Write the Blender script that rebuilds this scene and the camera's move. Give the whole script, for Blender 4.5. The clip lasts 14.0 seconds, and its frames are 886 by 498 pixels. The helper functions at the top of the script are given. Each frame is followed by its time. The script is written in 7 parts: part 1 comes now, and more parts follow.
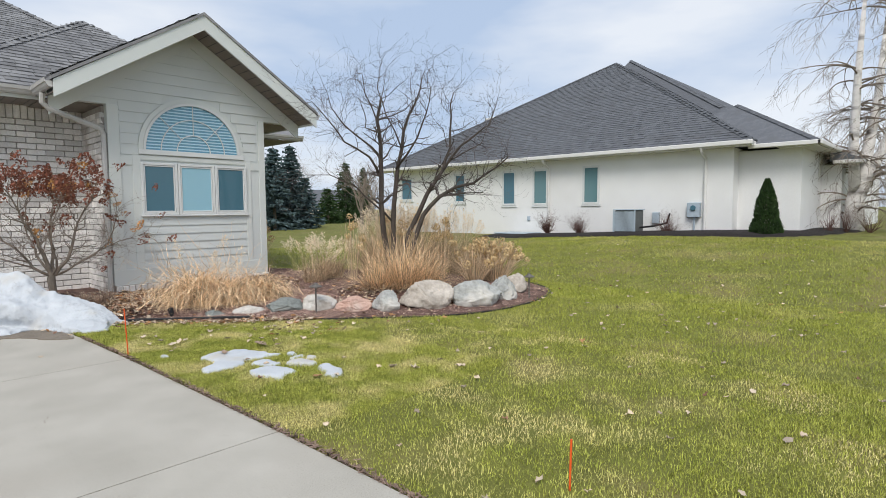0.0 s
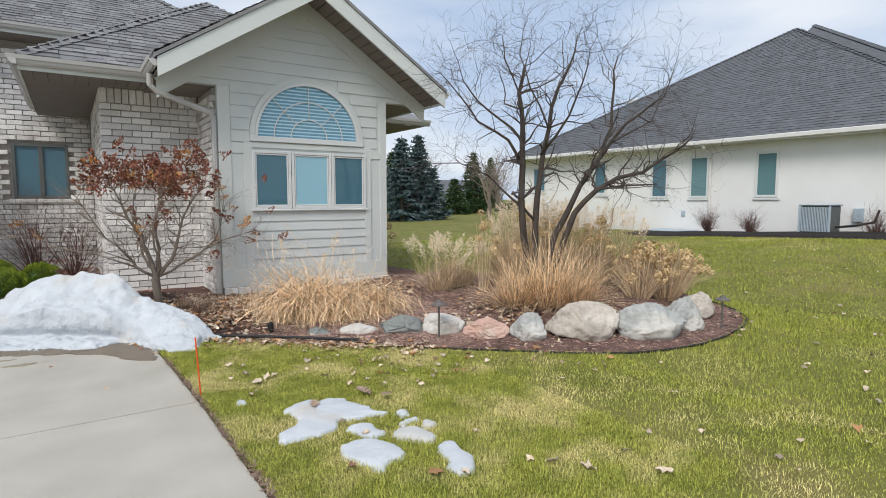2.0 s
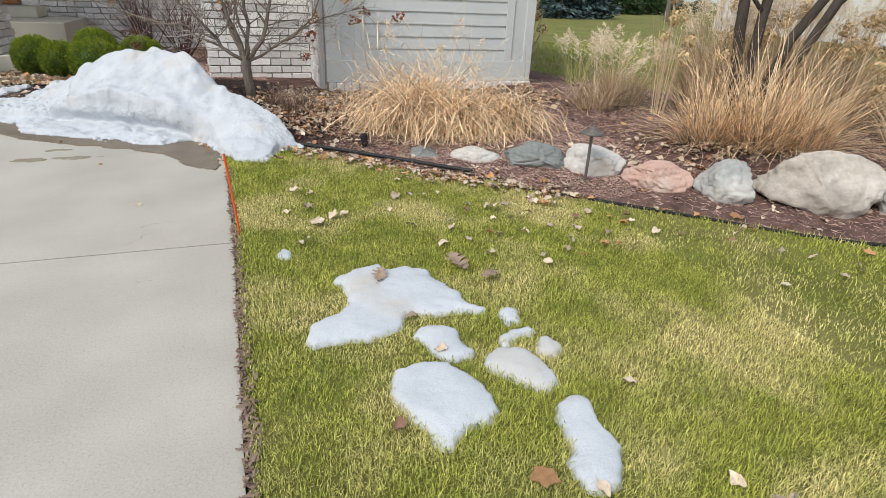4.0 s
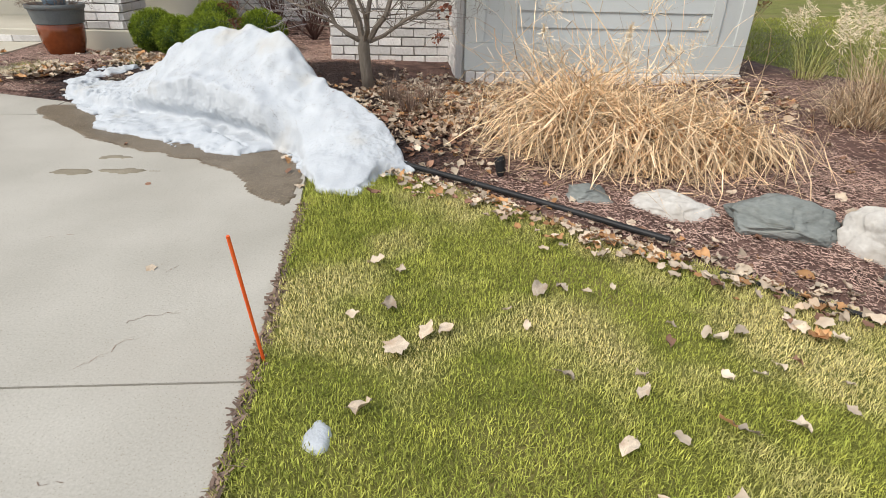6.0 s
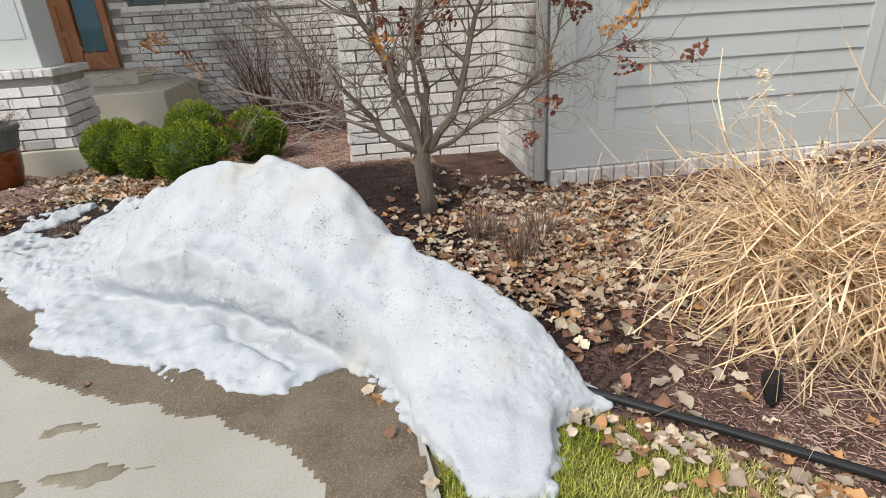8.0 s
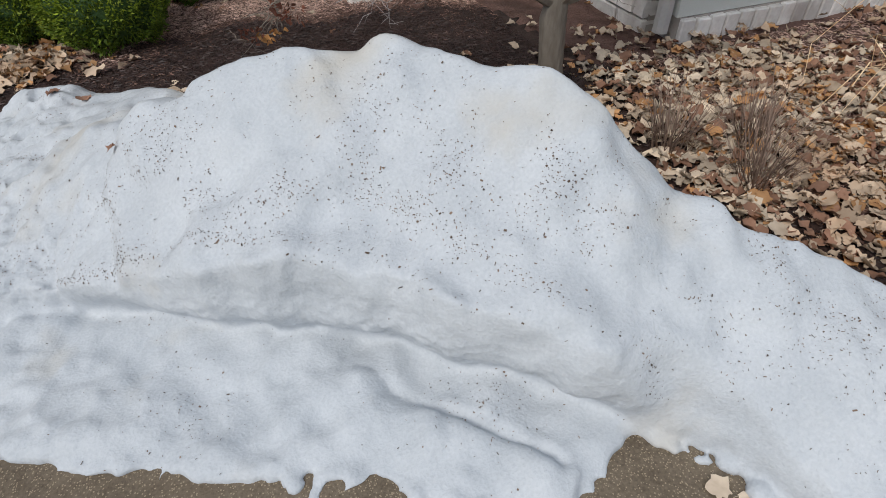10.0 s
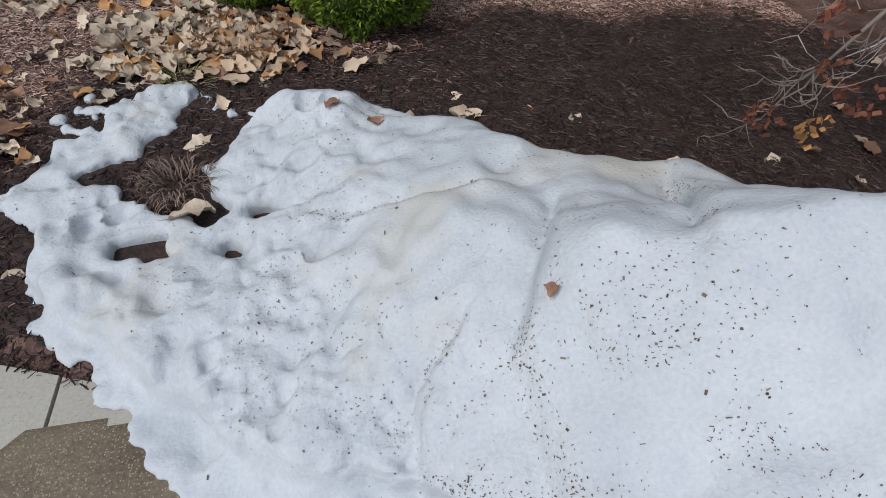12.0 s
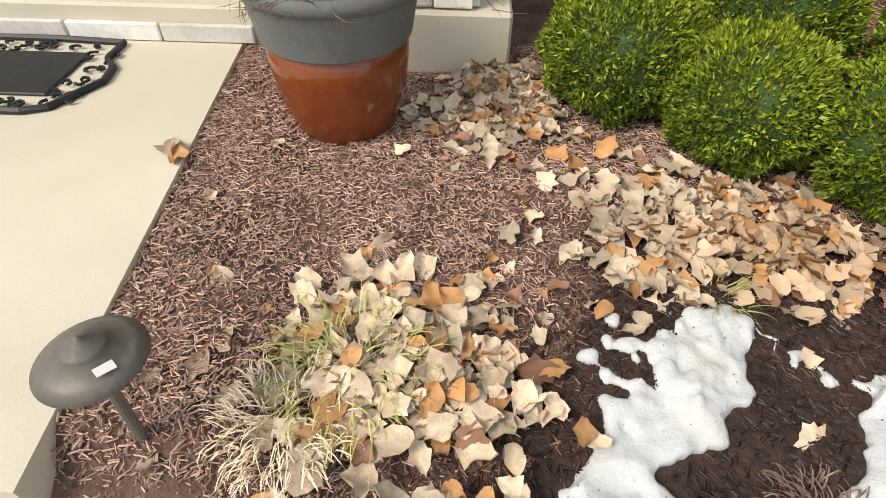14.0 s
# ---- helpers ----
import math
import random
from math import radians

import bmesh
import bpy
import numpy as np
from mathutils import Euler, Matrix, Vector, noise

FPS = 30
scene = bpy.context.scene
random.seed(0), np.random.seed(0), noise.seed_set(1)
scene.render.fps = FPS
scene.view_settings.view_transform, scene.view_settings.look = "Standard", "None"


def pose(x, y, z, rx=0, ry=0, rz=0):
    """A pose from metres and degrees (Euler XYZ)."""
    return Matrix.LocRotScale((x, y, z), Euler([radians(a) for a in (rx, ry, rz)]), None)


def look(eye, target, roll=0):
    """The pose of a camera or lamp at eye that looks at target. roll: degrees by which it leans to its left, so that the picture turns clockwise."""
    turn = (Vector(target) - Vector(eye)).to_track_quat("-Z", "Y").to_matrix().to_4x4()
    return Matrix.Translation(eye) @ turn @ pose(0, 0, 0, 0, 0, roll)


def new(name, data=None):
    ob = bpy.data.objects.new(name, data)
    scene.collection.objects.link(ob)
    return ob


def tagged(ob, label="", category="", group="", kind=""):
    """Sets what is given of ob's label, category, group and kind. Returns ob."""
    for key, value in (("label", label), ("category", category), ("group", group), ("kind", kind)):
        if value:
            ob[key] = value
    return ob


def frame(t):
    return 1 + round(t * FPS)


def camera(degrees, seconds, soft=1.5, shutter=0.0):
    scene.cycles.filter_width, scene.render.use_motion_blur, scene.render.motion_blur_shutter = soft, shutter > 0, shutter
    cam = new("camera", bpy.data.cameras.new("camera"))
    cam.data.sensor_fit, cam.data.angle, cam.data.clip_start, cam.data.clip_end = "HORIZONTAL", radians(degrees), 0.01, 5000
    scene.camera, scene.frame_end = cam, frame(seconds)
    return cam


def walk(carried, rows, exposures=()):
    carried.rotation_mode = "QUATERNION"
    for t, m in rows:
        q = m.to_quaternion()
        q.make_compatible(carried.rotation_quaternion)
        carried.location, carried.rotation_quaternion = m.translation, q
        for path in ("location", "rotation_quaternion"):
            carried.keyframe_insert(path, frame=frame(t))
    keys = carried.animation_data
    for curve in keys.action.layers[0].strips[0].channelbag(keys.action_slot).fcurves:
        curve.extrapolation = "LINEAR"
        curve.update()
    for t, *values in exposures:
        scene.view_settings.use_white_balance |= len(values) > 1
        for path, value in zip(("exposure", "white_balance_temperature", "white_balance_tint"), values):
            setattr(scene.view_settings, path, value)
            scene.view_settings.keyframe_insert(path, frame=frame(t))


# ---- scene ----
import functools
cam = camera(77.2, 14.0, soft=0.9)
PATH = [
    (0, (0.05, 1.042, 1.496), (1.503, 2.409, 1.35), -0.4),
    (0.5, (0.236, 1.424, 1.514), (1.584, 2.894, 1.368), -0.4),
    (1, (0.512, 1.795, 1.556), (1.753, 3.357, 1.411), -0.4),
    (1.5, (0.798, 2.231, 1.588), (1.968, 3.847, 1.449), -0.4),
    (2, (1.119, 2.599, 1.578), (2.23, 4.253, 1.398), -0.0),
    (2.5, (1.388, 2.964, 1.521), (2.414, 4.652, 1.212), 0.7),
    (3, (1.605, 3.353, 1.43), (2.51, 5.066, 0.934), 1.4),
    (3.2, (1.689, 3.489, 1.418), (2.533, 5.208, 0.84), 1.7),
    (5.3, (2.452, 5.176, 1.239), (2.725, 6.867, 0.207), 2.3),
    (5.5, (2.467, 5.334, 1.251), (2.691, 7.038, 0.227), 2.0),
    (6, (2.392, 5.745, 1.231), (2.531, 7.506, 0.294), 1.6),
    (6.5, (2.254, 6.202, 1.352), (2.337, 8.029, 0.543), 0.7),
    (7, (2.118, 6.725, 1.342), (2.2, 8.591, 0.626), -0.4),
    (7.2, (2.038, 6.905, 1.39), (2.133, 8.775, 0.686), -1.0),
    (9.3, (1.081, 8.551, 1.287), (1.596, 10.1, 0.13), -3.5),
    (9.5, (0.988, 8.701, 1.303), (1.518, 10.201, 0.091), -2.8),
    (10, (0.822, 9.036, 1.263), (1.355, 10.429, -0.07), -0.7),
    (10.5, (0.69, 9.344, 1.242), (1.205, 10.676, -0.158), 1.6),
    (11, (0.506, 9.612, 1.199), (0.983, 10.91, -0.246), 3.1),
    (11.5, (0.265, 9.862, 1.231), (0.691, 11.163, -0.227), 4.3),
    (12, (0.099, 10.084, 1.18), (0.436, 11.42, -0.27), 4.1),
    (12.5, (-0.129, 10.35, 1.216), (0.1, 11.728, -0.216), 3.5),
    (13, (-0.473, 10.573, 1.206), (-0.343, 11.983, -0.207), 2.9),
    (13.5, (-0.791, 10.757, 1.251), (-0.755, 12.178, -0.156), 1.9),
    (14, (-1.113, 11.043, 1.231), (-1.15, 12.459, -0.181), 1.1),
]
walk(cam, [(t, look(eye, target, roll)) for t, eye, target, roll in PATH],
     exposures=[(0.0, 0.3, 6500, 10), (3.2, 0.34, 6550, 10), (5.3, 0.42, 6750, 10), (7.2, 0.5, 6850, 10), (9.3, 0.05, 6600, 10), (11.0, -0.06, 6400, 10), (12.5, 0.1, 6250, 10), (14.0, 0.7, 7550, 10)])

# ---- world, light ----
world = bpy.data.worlds.new("overcast_sky")
scene.world = world
world.use_nodes = True
wn, wl = world.node_tree.nodes, world.node_tree.links
wn.clear()
w_out, w_bg = wn.new("ShaderNodeOutputWorld"), wn.new("ShaderNodeBackground")
sky = wn.new("ShaderNodeTexSky")
sky.sky_type, sky.sun_disc = "NISHITA", False
sky.sun_elevation, sky.sun_rotation = radians(47), radians(235)
sky_gain = wn.new("ShaderNodeVectorMath")
sky_gain.operation = "SCALE"
sky_gain.inputs["Scale"].default_value = 0.09
w_co, w_map = wn.new("ShaderNodeTexCoord"), wn.new("ShaderNodeMapping")
w_map.inputs["Scale"].default_value = (1.3, 1.3, 4.5)
w_noise, w_ramp, w_mix = wn.new("ShaderNodeTexNoise"), wn.new("ShaderNodeValToRGB"), wn.new("ShaderNodeMix")
w_noise.inputs["Scale"].default_value, w_noise.inputs["Detail"].default_value = 1.6, 5.0
w_noise.inputs["Roughness"].default_value = 0.5
w_ramp.color_ramp.elements[0].position, w_ramp.color_ramp.elements[0].color = 0.36, (0.45, 0.56, 0.74, 1)
w_ramp.color_ramp.elements[1].position, w_ramp.color_ramp.elements[1].color = 0.62, (0.78, 0.82, 0.88, 1)
w_mix.data_type = "RGBA"
w_mix.inputs["Factor"].default_value = 0.88
wl.new(w_co.outputs["Generated"], w_map.inputs["Vector"])
wl.new(w_map.outputs["Vector"], w_noise.inputs["Vector"])
wl.new(w_noise.outputs["Fac"], w_ramp.inputs["Fac"])
wl.new(sky.outputs["Color"], sky_gain.inputs[0])
wl.new(sky_gain.outputs["Vector"], w_mix.inputs["A"])
wl.new(w_ramp.outputs["Color"], w_mix.inputs["B"])
wl.new(w_mix.outputs["Result"], w_bg.inputs["Color"])
w_bg.inputs["Strength"].default_value = 0.92
wl.new(w_bg.outputs["Background"], w_out.inputs["Surface"])
sun = new("sun", bpy.data.lights.new("sun", "SUN"))
sun.data.energy, sun.data.angle, sun.data.color = 1.95, radians(25), (1.0, 0.96, 0.9)
sun.matrix_world = look((-11.5, -8, 15), (0, 0, 0))
scene.view_settings.exposure = 0.0

# ---- materials ----
def material(name, c1, c2, scale=8.0, rough=0.8, bump=0.2, fine=60.0, c3=None, stretch=(1, 1, 1), metal=0.0,
             per_piece=0.0, spec=0.3, dist=0.01, patch=0.0, speck=None):
    """Two-scale noise between colours, fine relief, and a shift of tone from piece to piece."""
    m = bpy.data.materials.new(name)
    m.use_nodes = True
    n, l = m.node_tree.nodes, m.node_tree.links
    b = n["Principled BSDF"]
    co, mp = n.new("ShaderNodeTexCoord"), n.new("ShaderNodeMapping")
    mp.inputs["Scale"].default_value = stretch
    l.new(co.outputs["Object"], mp.inputs["Vector"])
    big, small = n.new("ShaderNodeTexNoise"), n.new("ShaderNodeTexNoise")
    big.inputs["Scale"].default_value, big.inputs["Detail"].default_value = scale, 5
    small.inputs["Scale"].default_value, small.inputs["Detail"].default_value = fine, 4
    l.new(mp.outputs["Vector"], big.inputs["Vector"])
    l.new(mp.outputs["Vector"], small.inputs["Vector"])
    ramp = n.new("ShaderNodeValToRGB")
    ramp.color_ramp.elements[0].position, ramp.color_ramp.elements[1].position = 0.32, 0.68
    ramp.color_ramp.elements[0].color, ramp.color_ramp.elements[1].color = (*c1, 1), (*c2, 1)
    mixf = n.new("ShaderNodeMath")
    mixf.operation = "MULTIPLY_ADD"
    mixf.inputs[1].default_value = 0.45
    l.new(small.outputs["Fac"], mixf.inputs[0])
    half = n.new("ShaderNodeMath")
    half.operation = "MULTIPLY"
    half.inputs[1].default_value = 0.55
    l.new(big.outputs["Fac"], half.inputs[0])
    l.new(half.outputs[0], mixf.inputs[2])
    l.new(mixf.outputs[0], ramp.inputs["Fac"])
    colour = ramp.outputs["Color"]
    if c3:
        third, t_ramp, t_mix = n.new("ShaderNodeTexNoise"), n.new("ShaderNodeValToRGB"), n.new("ShaderNodeMix")
        third.inputs["Scale"].default_value, third.inputs["Detail"].default_value = scale * 0.37, 6
        l.new(mp.outputs["Vector"], third.inputs["Vector"])
        t_ramp.color_ramp.elements[0].position, t_ramp.color_ramp.elements[1].position = 0.5 - patch, 0.66 - patch
        l.new(third.outputs["Fac"], t_ramp.inputs["Fac"])
        t_mix.data_type = "RGBA"
        l.new(t_ramp.outputs["Color"], t_mix.inputs["Factor"])
        l.new(colour, t_mix.inputs["A"])
        t_mix.inputs["B"].default_value = (*c3, 1)
        colour = t_mix.outputs["Result"]
    if speck:
        # scattered grains of another colour: colour, grains per metre, size, share
        cell, near, some, both, s_mix = n.new("ShaderNodeTexVoronoi"), n.new("ShaderNodeMath"), n.new("ShaderNodeMath"), n.new("ShaderNodeMath"), n.new("ShaderNodeMix")
        cell.inputs["Scale"].default_value = speck[1]
        l.new(mp.outputs["Vector"], cell.inputs["Vector"])
        near.operation, near.inputs[1].default_value = "LESS_THAN", speck[2]
        l.new(cell.outputs["Distance"], near.inputs[0])
        split = n.new("ShaderNodeSeparateColor")
        l.new(cell.outputs["Color"], split.inputs["Color"])
        some.operation, some.inputs[1].default_value = "LESS_THAN", speck[3]
        l.new(split.outputs["Red"], some.inputs[0])
        both.operation = "MULTIPLY"
        l.new(near.outputs[0], both.inputs[0])
        l.new(some.outputs[0], both.inputs[1])
        s_mix.data_type = "RGBA"
        l.new(both.outputs[0], s_mix.inputs["Factor"])
        l.new(colour, s_mix.inputs["A"])
        s_mix.inputs["B"].default_value = (*speck[0], 1)
        colour = s_mix.outputs["Result"]
    if per_piece:
        info, geo, add, hsv = n.new("ShaderNodeObjectInfo"), n.new("ShaderNodeNewGeometry"), n.new("ShaderNodeMath"), n.new("ShaderNodeHueSaturation")
        add.operation = "ADD"
        l.new(info.outputs["Random"], add.inputs[0])
        l.new(geo.outputs["Random Per Island"], add.inputs[1])
        frac, rng = n.new("ShaderNodeMath"), n.new("ShaderNodeMapRange")
        frac.operation = "FRACT"
        l.new(add.outputs[0], frac.inputs[0])
        l.new(frac.outputs[0], rng.inputs["Value"])
        rng.inputs["To Min"].default_value, rng.inputs["To Max"].default_value = 1 - per_piece, 1 + per_piece
        l.new(rng.outputs["Result"], hsv.inputs["Value"])
        l.new(colour, hsv.inputs["Color"])
        colour = hsv.outputs["Color"]
    l.new(colour, b.inputs["Base Color"])
    b.inputs["Roughness"].default_value, b.inputs["Metallic"].default_value = rough, metal
    b.inputs["Specular IOR Level"].default_value = spec
    if bump:
        bp = n.new("ShaderNodeBump")
        bp.inputs["Strength"].default_value, bp.inputs["Distance"].default_value = bump, dist
        l.new(mixf.outputs[0], bp.inputs["Height"])
        l.new(bp.outputs["Normal"], b.inputs["Normal"])
    return m


def glass(name, tint, rough=0.03):
    """A pane that mirrors the sky; tint holds dim interior and any painted reflection."""
    m = bpy.data.materials.new(name)
    m.use_nodes = True
    b = m.node_tree.nodes["Principled BSDF"]
    b.inputs["Base Color"].default_value = (*tint, 1)
    b.inputs["Roughness"].default_value = rough
    b.inputs["Specular IOR Level"].default_value = 0.5
    b.inputs["IOR"].default_value = 1.45
    return m


M_LAWN = material("lawn_turf", (0.1, 0.105, 0.022), (0.22, 0.225, 0.05), 2.2, 0.9, 0.8, 70, (0.21, 0.18, 0.065), dist=0.03, patch=0.0)
M_BLADE = material("grass_blade", (0.23, 0.265, 0.04), (0.49, 0.49, 0.105), 4.6, 0.75, 0, 16, (0.66, 0.58, 0.25), per_piece=0.6, patch=0.03)
M_BLADEFAR = material("far_grass_blade", (0.26, 0.295, 0.045), (0.45, 0.46, 0.092), 1.6, 0.8, 0, 8, (0.53, 0.49, 0.17), per_piece=0.3, patch=-0.02)
M_CONC = material("concrete", (0.37, 0.345, 0.295), (0.53, 0.5, 0.44), 1.6, 0.8, 0.6, 110, (0.42, 0.385, 0.33), dist=0.004, patch=-0.03, speck=((0.3, 0.265, 0.215), 210, 0.3, 0.16))
M_WET = material("wet_concrete", (0.1, 0.075, 0.05), (0.24, 0.19, 0.135), 5.0, 0.38, 1.0, 130, (0.1, 0.07, 0.043), dist=0.006, spec=0.3, patch=-0.02, speck=((0.34, 0.27, 0.185), 190, 0.38, 0.4))
M_DAMP = material("damp_concrete", (0.19, 0.16, 0.11), (0.34, 0.295, 0.22), 5.0, 0.55, 0.6, 120, dist=0.004, spec=0.3)
M_SLAB = material("porch_concrete", (0.55, 0.51, 0.42), (0.67, 0.63, 0.53), 2.0, 0.75, 0.2, 180, dist=0.003)
M_MULCH = material("mulch", (0.09, 0.05, 0.042), (0.22, 0.13, 0.105), 14, 0.9, 1.0, 70, (0.08, 0.045, 0.036), dist=0.03)
M_CHIP = material("mulch_chip", (0.28, 0.172, 0.14), (0.58, 0.41, 0.335), 6, 0.85, 0.3, 60, per_piece=0.6)
M_CHIPDAMP = material("damp_mulch_chip", (0.1, 0.052, 0.04), (0.26, 0.16, 0.125), 6, 0.75, 0.3, 60, per_piece=0.65)
M_CHIPWET = material("wet_mulch_chip", (0.018, 0.01, 0.009), (0.055, 0.03, 0.026), 6, 0.45, 0.3, 60, per_piece=0.65)
M_SIDING = material("painted_siding", (0.57, 0.6, 0.59), (0.63, 0.66, 0.645), 1.5, 0.55, 0.08, 200, dist=0.002)
M_TRIM = material("painted_trim", (0.6, 0.63, 0.61), (0.66, 0.685, 0.66), 1.5, 0.5, 0.05, 160, dist=0.002)
M_WHITE = material("white_vinyl", (0.64, 0.66, 0.655), (0.72, 0.73, 0.72), 3, 0.4, 0.03, 100)
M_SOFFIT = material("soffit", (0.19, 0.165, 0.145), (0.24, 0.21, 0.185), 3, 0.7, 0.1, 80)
M_GUTTER = material("gutter_metal", (0.44, 0.43, 0.42), (0.54, 0.53, 0.51), 2, 0.4, 0.05, 60, spec=0.5)
M_BRICK = material("tumbled_brick", (0.62, 0.59, 0.565), (0.87, 0.845, 0.815), 6, 0.85, 0.6, 40, (0.46, 0.4, 0.365), per_piece=0.2, dist=0.006, patch=-0.06)
M_MORTAR = material("mortar", (0.33, 0.3, 0.275), (0.44, 0.405, 0.375), 12, 0.95, 0.5, 120, dist=0.004)
M_SHINGLE = material("grey_shingle", (0.15, 0.15, 0.155), (0.28, 0.28, 0.285), 3, 0.95, 0.4, 140, per_piece=0.22, dist=0.004)
M_DARKSHINGLE = material("charcoal_shingle", (0.1, 0.106, 0.118), (0.155, 0.163, 0.178), 5, 0.95, 0.5, 26, (0.12, 0.125, 0.135), per_piece=0.12)
M_NBRICK = material("painted_white_brick", (0.76, 0.755, 0.74), (0.83, 0.825, 0.81), 1.2, 0.8, 0.15, 30)
M_NTRIM = material("neighbour_gutter", (0.66, 0.65, 0.63), (0.75, 0.74, 0.72), 2, 0.5, 0.03, 60)
# sky blue reflected in the panes is painted into these three tints
M_GLASS = glass("window_glass", (0.075, 0.17, 0.22))
M_ARCHGLASS = glass("arched_glass", (0.15, 0.34, 0.47))
M_BLINDGLASS = glass("blind_behind_glass", (0.3, 0.53, 0.63), 0.06)
M_SNOW = material("old_snow", (0.47, 0.5, 0.53), (0.605, 0.63, 0.655), 6, 0.75, 0.9, 120, (0.54, 0.515, 0.465), dist=0.006, patch=-0.06)
M_ROCK_T = material("tan_boulder", (0.36, 0.31, 0.26), (0.66, 0.6, 0.53), 4, 0.85, 1.0, 22, (0.2, 0.175, 0.14), dist=0.03, patch=-0.07)
M_ROCK_G = material("grey_boulder", (0.27, 0.275, 0.26), (0.52, 0.52, 0.49), 3, 0.85, 1.0, 20, (0.64, 0.6, 0.54), dist=0.03, patch=-0.03)
M_ROCK_D = material("dark_slate_boulder", (0.15, 0.165, 0.155), (0.29, 0.305, 0.285), 3, 0.8, 0.8, 26, (0.42, 0.42, 0.39), stretch=(1, 1, 3), dist=0.02, patch=-0.06)
M_ROCK_P = material("pink_granite", (0.5, 0.31, 0.245), (0.66, 0.46, 0.38), 6, 0.85, 0.8, 50, (0.6, 0.5, 0.43), dist=0.02, patch=-0.06)
M_ROCK_W = material("pale_limestone", (0.47, 0.44, 0.4), (0.7, 0.67, 0.62), 6, 0.85, 0.8, 30, (0.38, 0.34, 0.29), dist=0.02, patch=-0.04)
M_EDGING = material("black_edging", (0.015, 0.015, 0.016), (0.03, 0.03, 0.032), 6, 0.5, 0.2, 60)
M_BRONZE = material("bronze_lamp", (0.12, 0.11, 0.1), (0.18, 0.165, 0.15), 10, 0.5, 0.1, 90, metal=0.2)
M_ORANGE = material("orange_fibreglass", (0.8, 0.1, 0.02), (0.85, 0.14, 0.03), 5, 0.4, 0, 50)
M_BARK = material("grey_bark", (0.12, 0.1, 0.08), (0.26, 0.225, 0.185), 12, 0.9, 1.0, 60, stretch=(1, 1, 0.25), dist=0.012)
M_DARKBARK = material("dark_bark", (0.045, 0.036, 0.03), (0.1, 0.082, 0.07), 12, 0.9, 0.8, 60, stretch=(1, 1, 0.25), dist=0.008)
M_DARKTWIG = material("dark_twig", (0.06, 0.05, 0.045), (0.115, 0.096, 0.088), 8, 0.85, 0, 40)
M_TWIG = material("brown_twig", (0.15, 0.12, 0.095), (0.3, 0.25, 0.2), 8, 0.85, 0.2, 40)
M_STRAW = material("straw_grass", (0.66, 0.45, 0.25), (0.9, 0.69, 0.46), 5, 0.75, 0, 30, per_piece=0.6)
M_PLUME = material("pale_plume", (0.76, 0.62, 0.43), (0.9, 0.78, 0.6), 5, 0.9, 0, 30, per_piece=0.2)

M_MULCHDARK = material("dark_mulch", (0.014, 0.012, 0.012), (0.035, 0.028, 0.026), 9, 0.9, 0.8, 60)
M_SOAK = material("soaked_mulch", (0.022, 0.013, 0.011), (0.065, 0.038, 0.031), 12, 0.7, 1.0, 60, dist=0.02)
# slats are blued too, as the sky reflection over them is put in colour
M_BLIND = material("blind_slat", (0.45, 0.66, 0.78), (0.54, 0.75, 0.85), 3, 0.5, 0, 50)
M_NGLASS = glass("neighbour_blind_glass", (0.13, 0.24, 0.26), 0.08)
M_DKFRAME = material("dark_window_frame", (0.1, 0.11, 0.105), (0.14, 0.15, 0.145), 4, 0.5, 0.05, 60)
M_WOOD = material("varnished_wood", (0.3, 0.1, 0.03), (0.46, 0.18, 0.06), 3, 0.35, 0.15, 30, stretch=(6, 6, 0.6), spec=0.5)
M_ACGREY = material("grey_enamel", (0.36, 0.43, 0.49), (0.43, 0.5, 0.56), 4, 0.45, 0.05, 60)

M_RUST = material("rust_petals", (0.14, 0.045, 0.03), (0.31, 0.125, 0.075), 20, 0.85, 0, 60, per_piece=0.5)
M_TANHEAD = material("tan_petals", (0.52, 0.36, 0.17), (0.74, 0.56, 0.32), 20, 0.85, 0, 60, per_piece=0.3)
M_AMBER = material("amber_petals", (0.36, 0.16, 0.05), (0.62, 0.33, 0.12), 20, 0.85, 0, 60, per_piece=0.4)
M_STRAWDK = material("golden_straw", (0.48, 0.35, 0.22), (0.74, 0.58, 0.4), 5, 0.75, 0, 30, per_piece=0.45)
M_FADED = material("faded_green_stem", (0.33, 0.34, 0.1), (0.56, 0.53, 0.23), 5, 0.8, 0, 30, per_piece=0.3)
M_DEADSTEM = material("dead_brown_stem", (0.16, 0.11, 0.085), (0.3, 0.21, 0.16), 5, 0.85, 0, 30, per_piece=0.3)
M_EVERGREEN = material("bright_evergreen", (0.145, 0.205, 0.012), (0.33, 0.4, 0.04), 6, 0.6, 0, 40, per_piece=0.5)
# darker copy of the globe green, for sprays painted as if in shade
M_EVERSHADE = material("shaded_evergreen", (0.065, 0.11, 0.01), (0.14, 0.2, 0.021), 6, 0.65, 0, 40, per_piece=0.4)
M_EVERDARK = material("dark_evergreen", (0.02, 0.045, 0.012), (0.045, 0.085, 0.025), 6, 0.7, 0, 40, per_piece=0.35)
M_SPRUCE = material("blue_spruce", (0.05, 0.085, 0.085), (0.11, 0.16, 0.165), 3, 0.8, 0, 30, per_piece=0.4)
M_BIRCH = material("birch_bark", (0.66, 0.62, 0.58), (0.82, 0.79, 0.76), 3, 0.8, 0.4, 30, (0.1, 0.085, 0.075), stretch=(1, 1, 2.2), patch=-0.02)
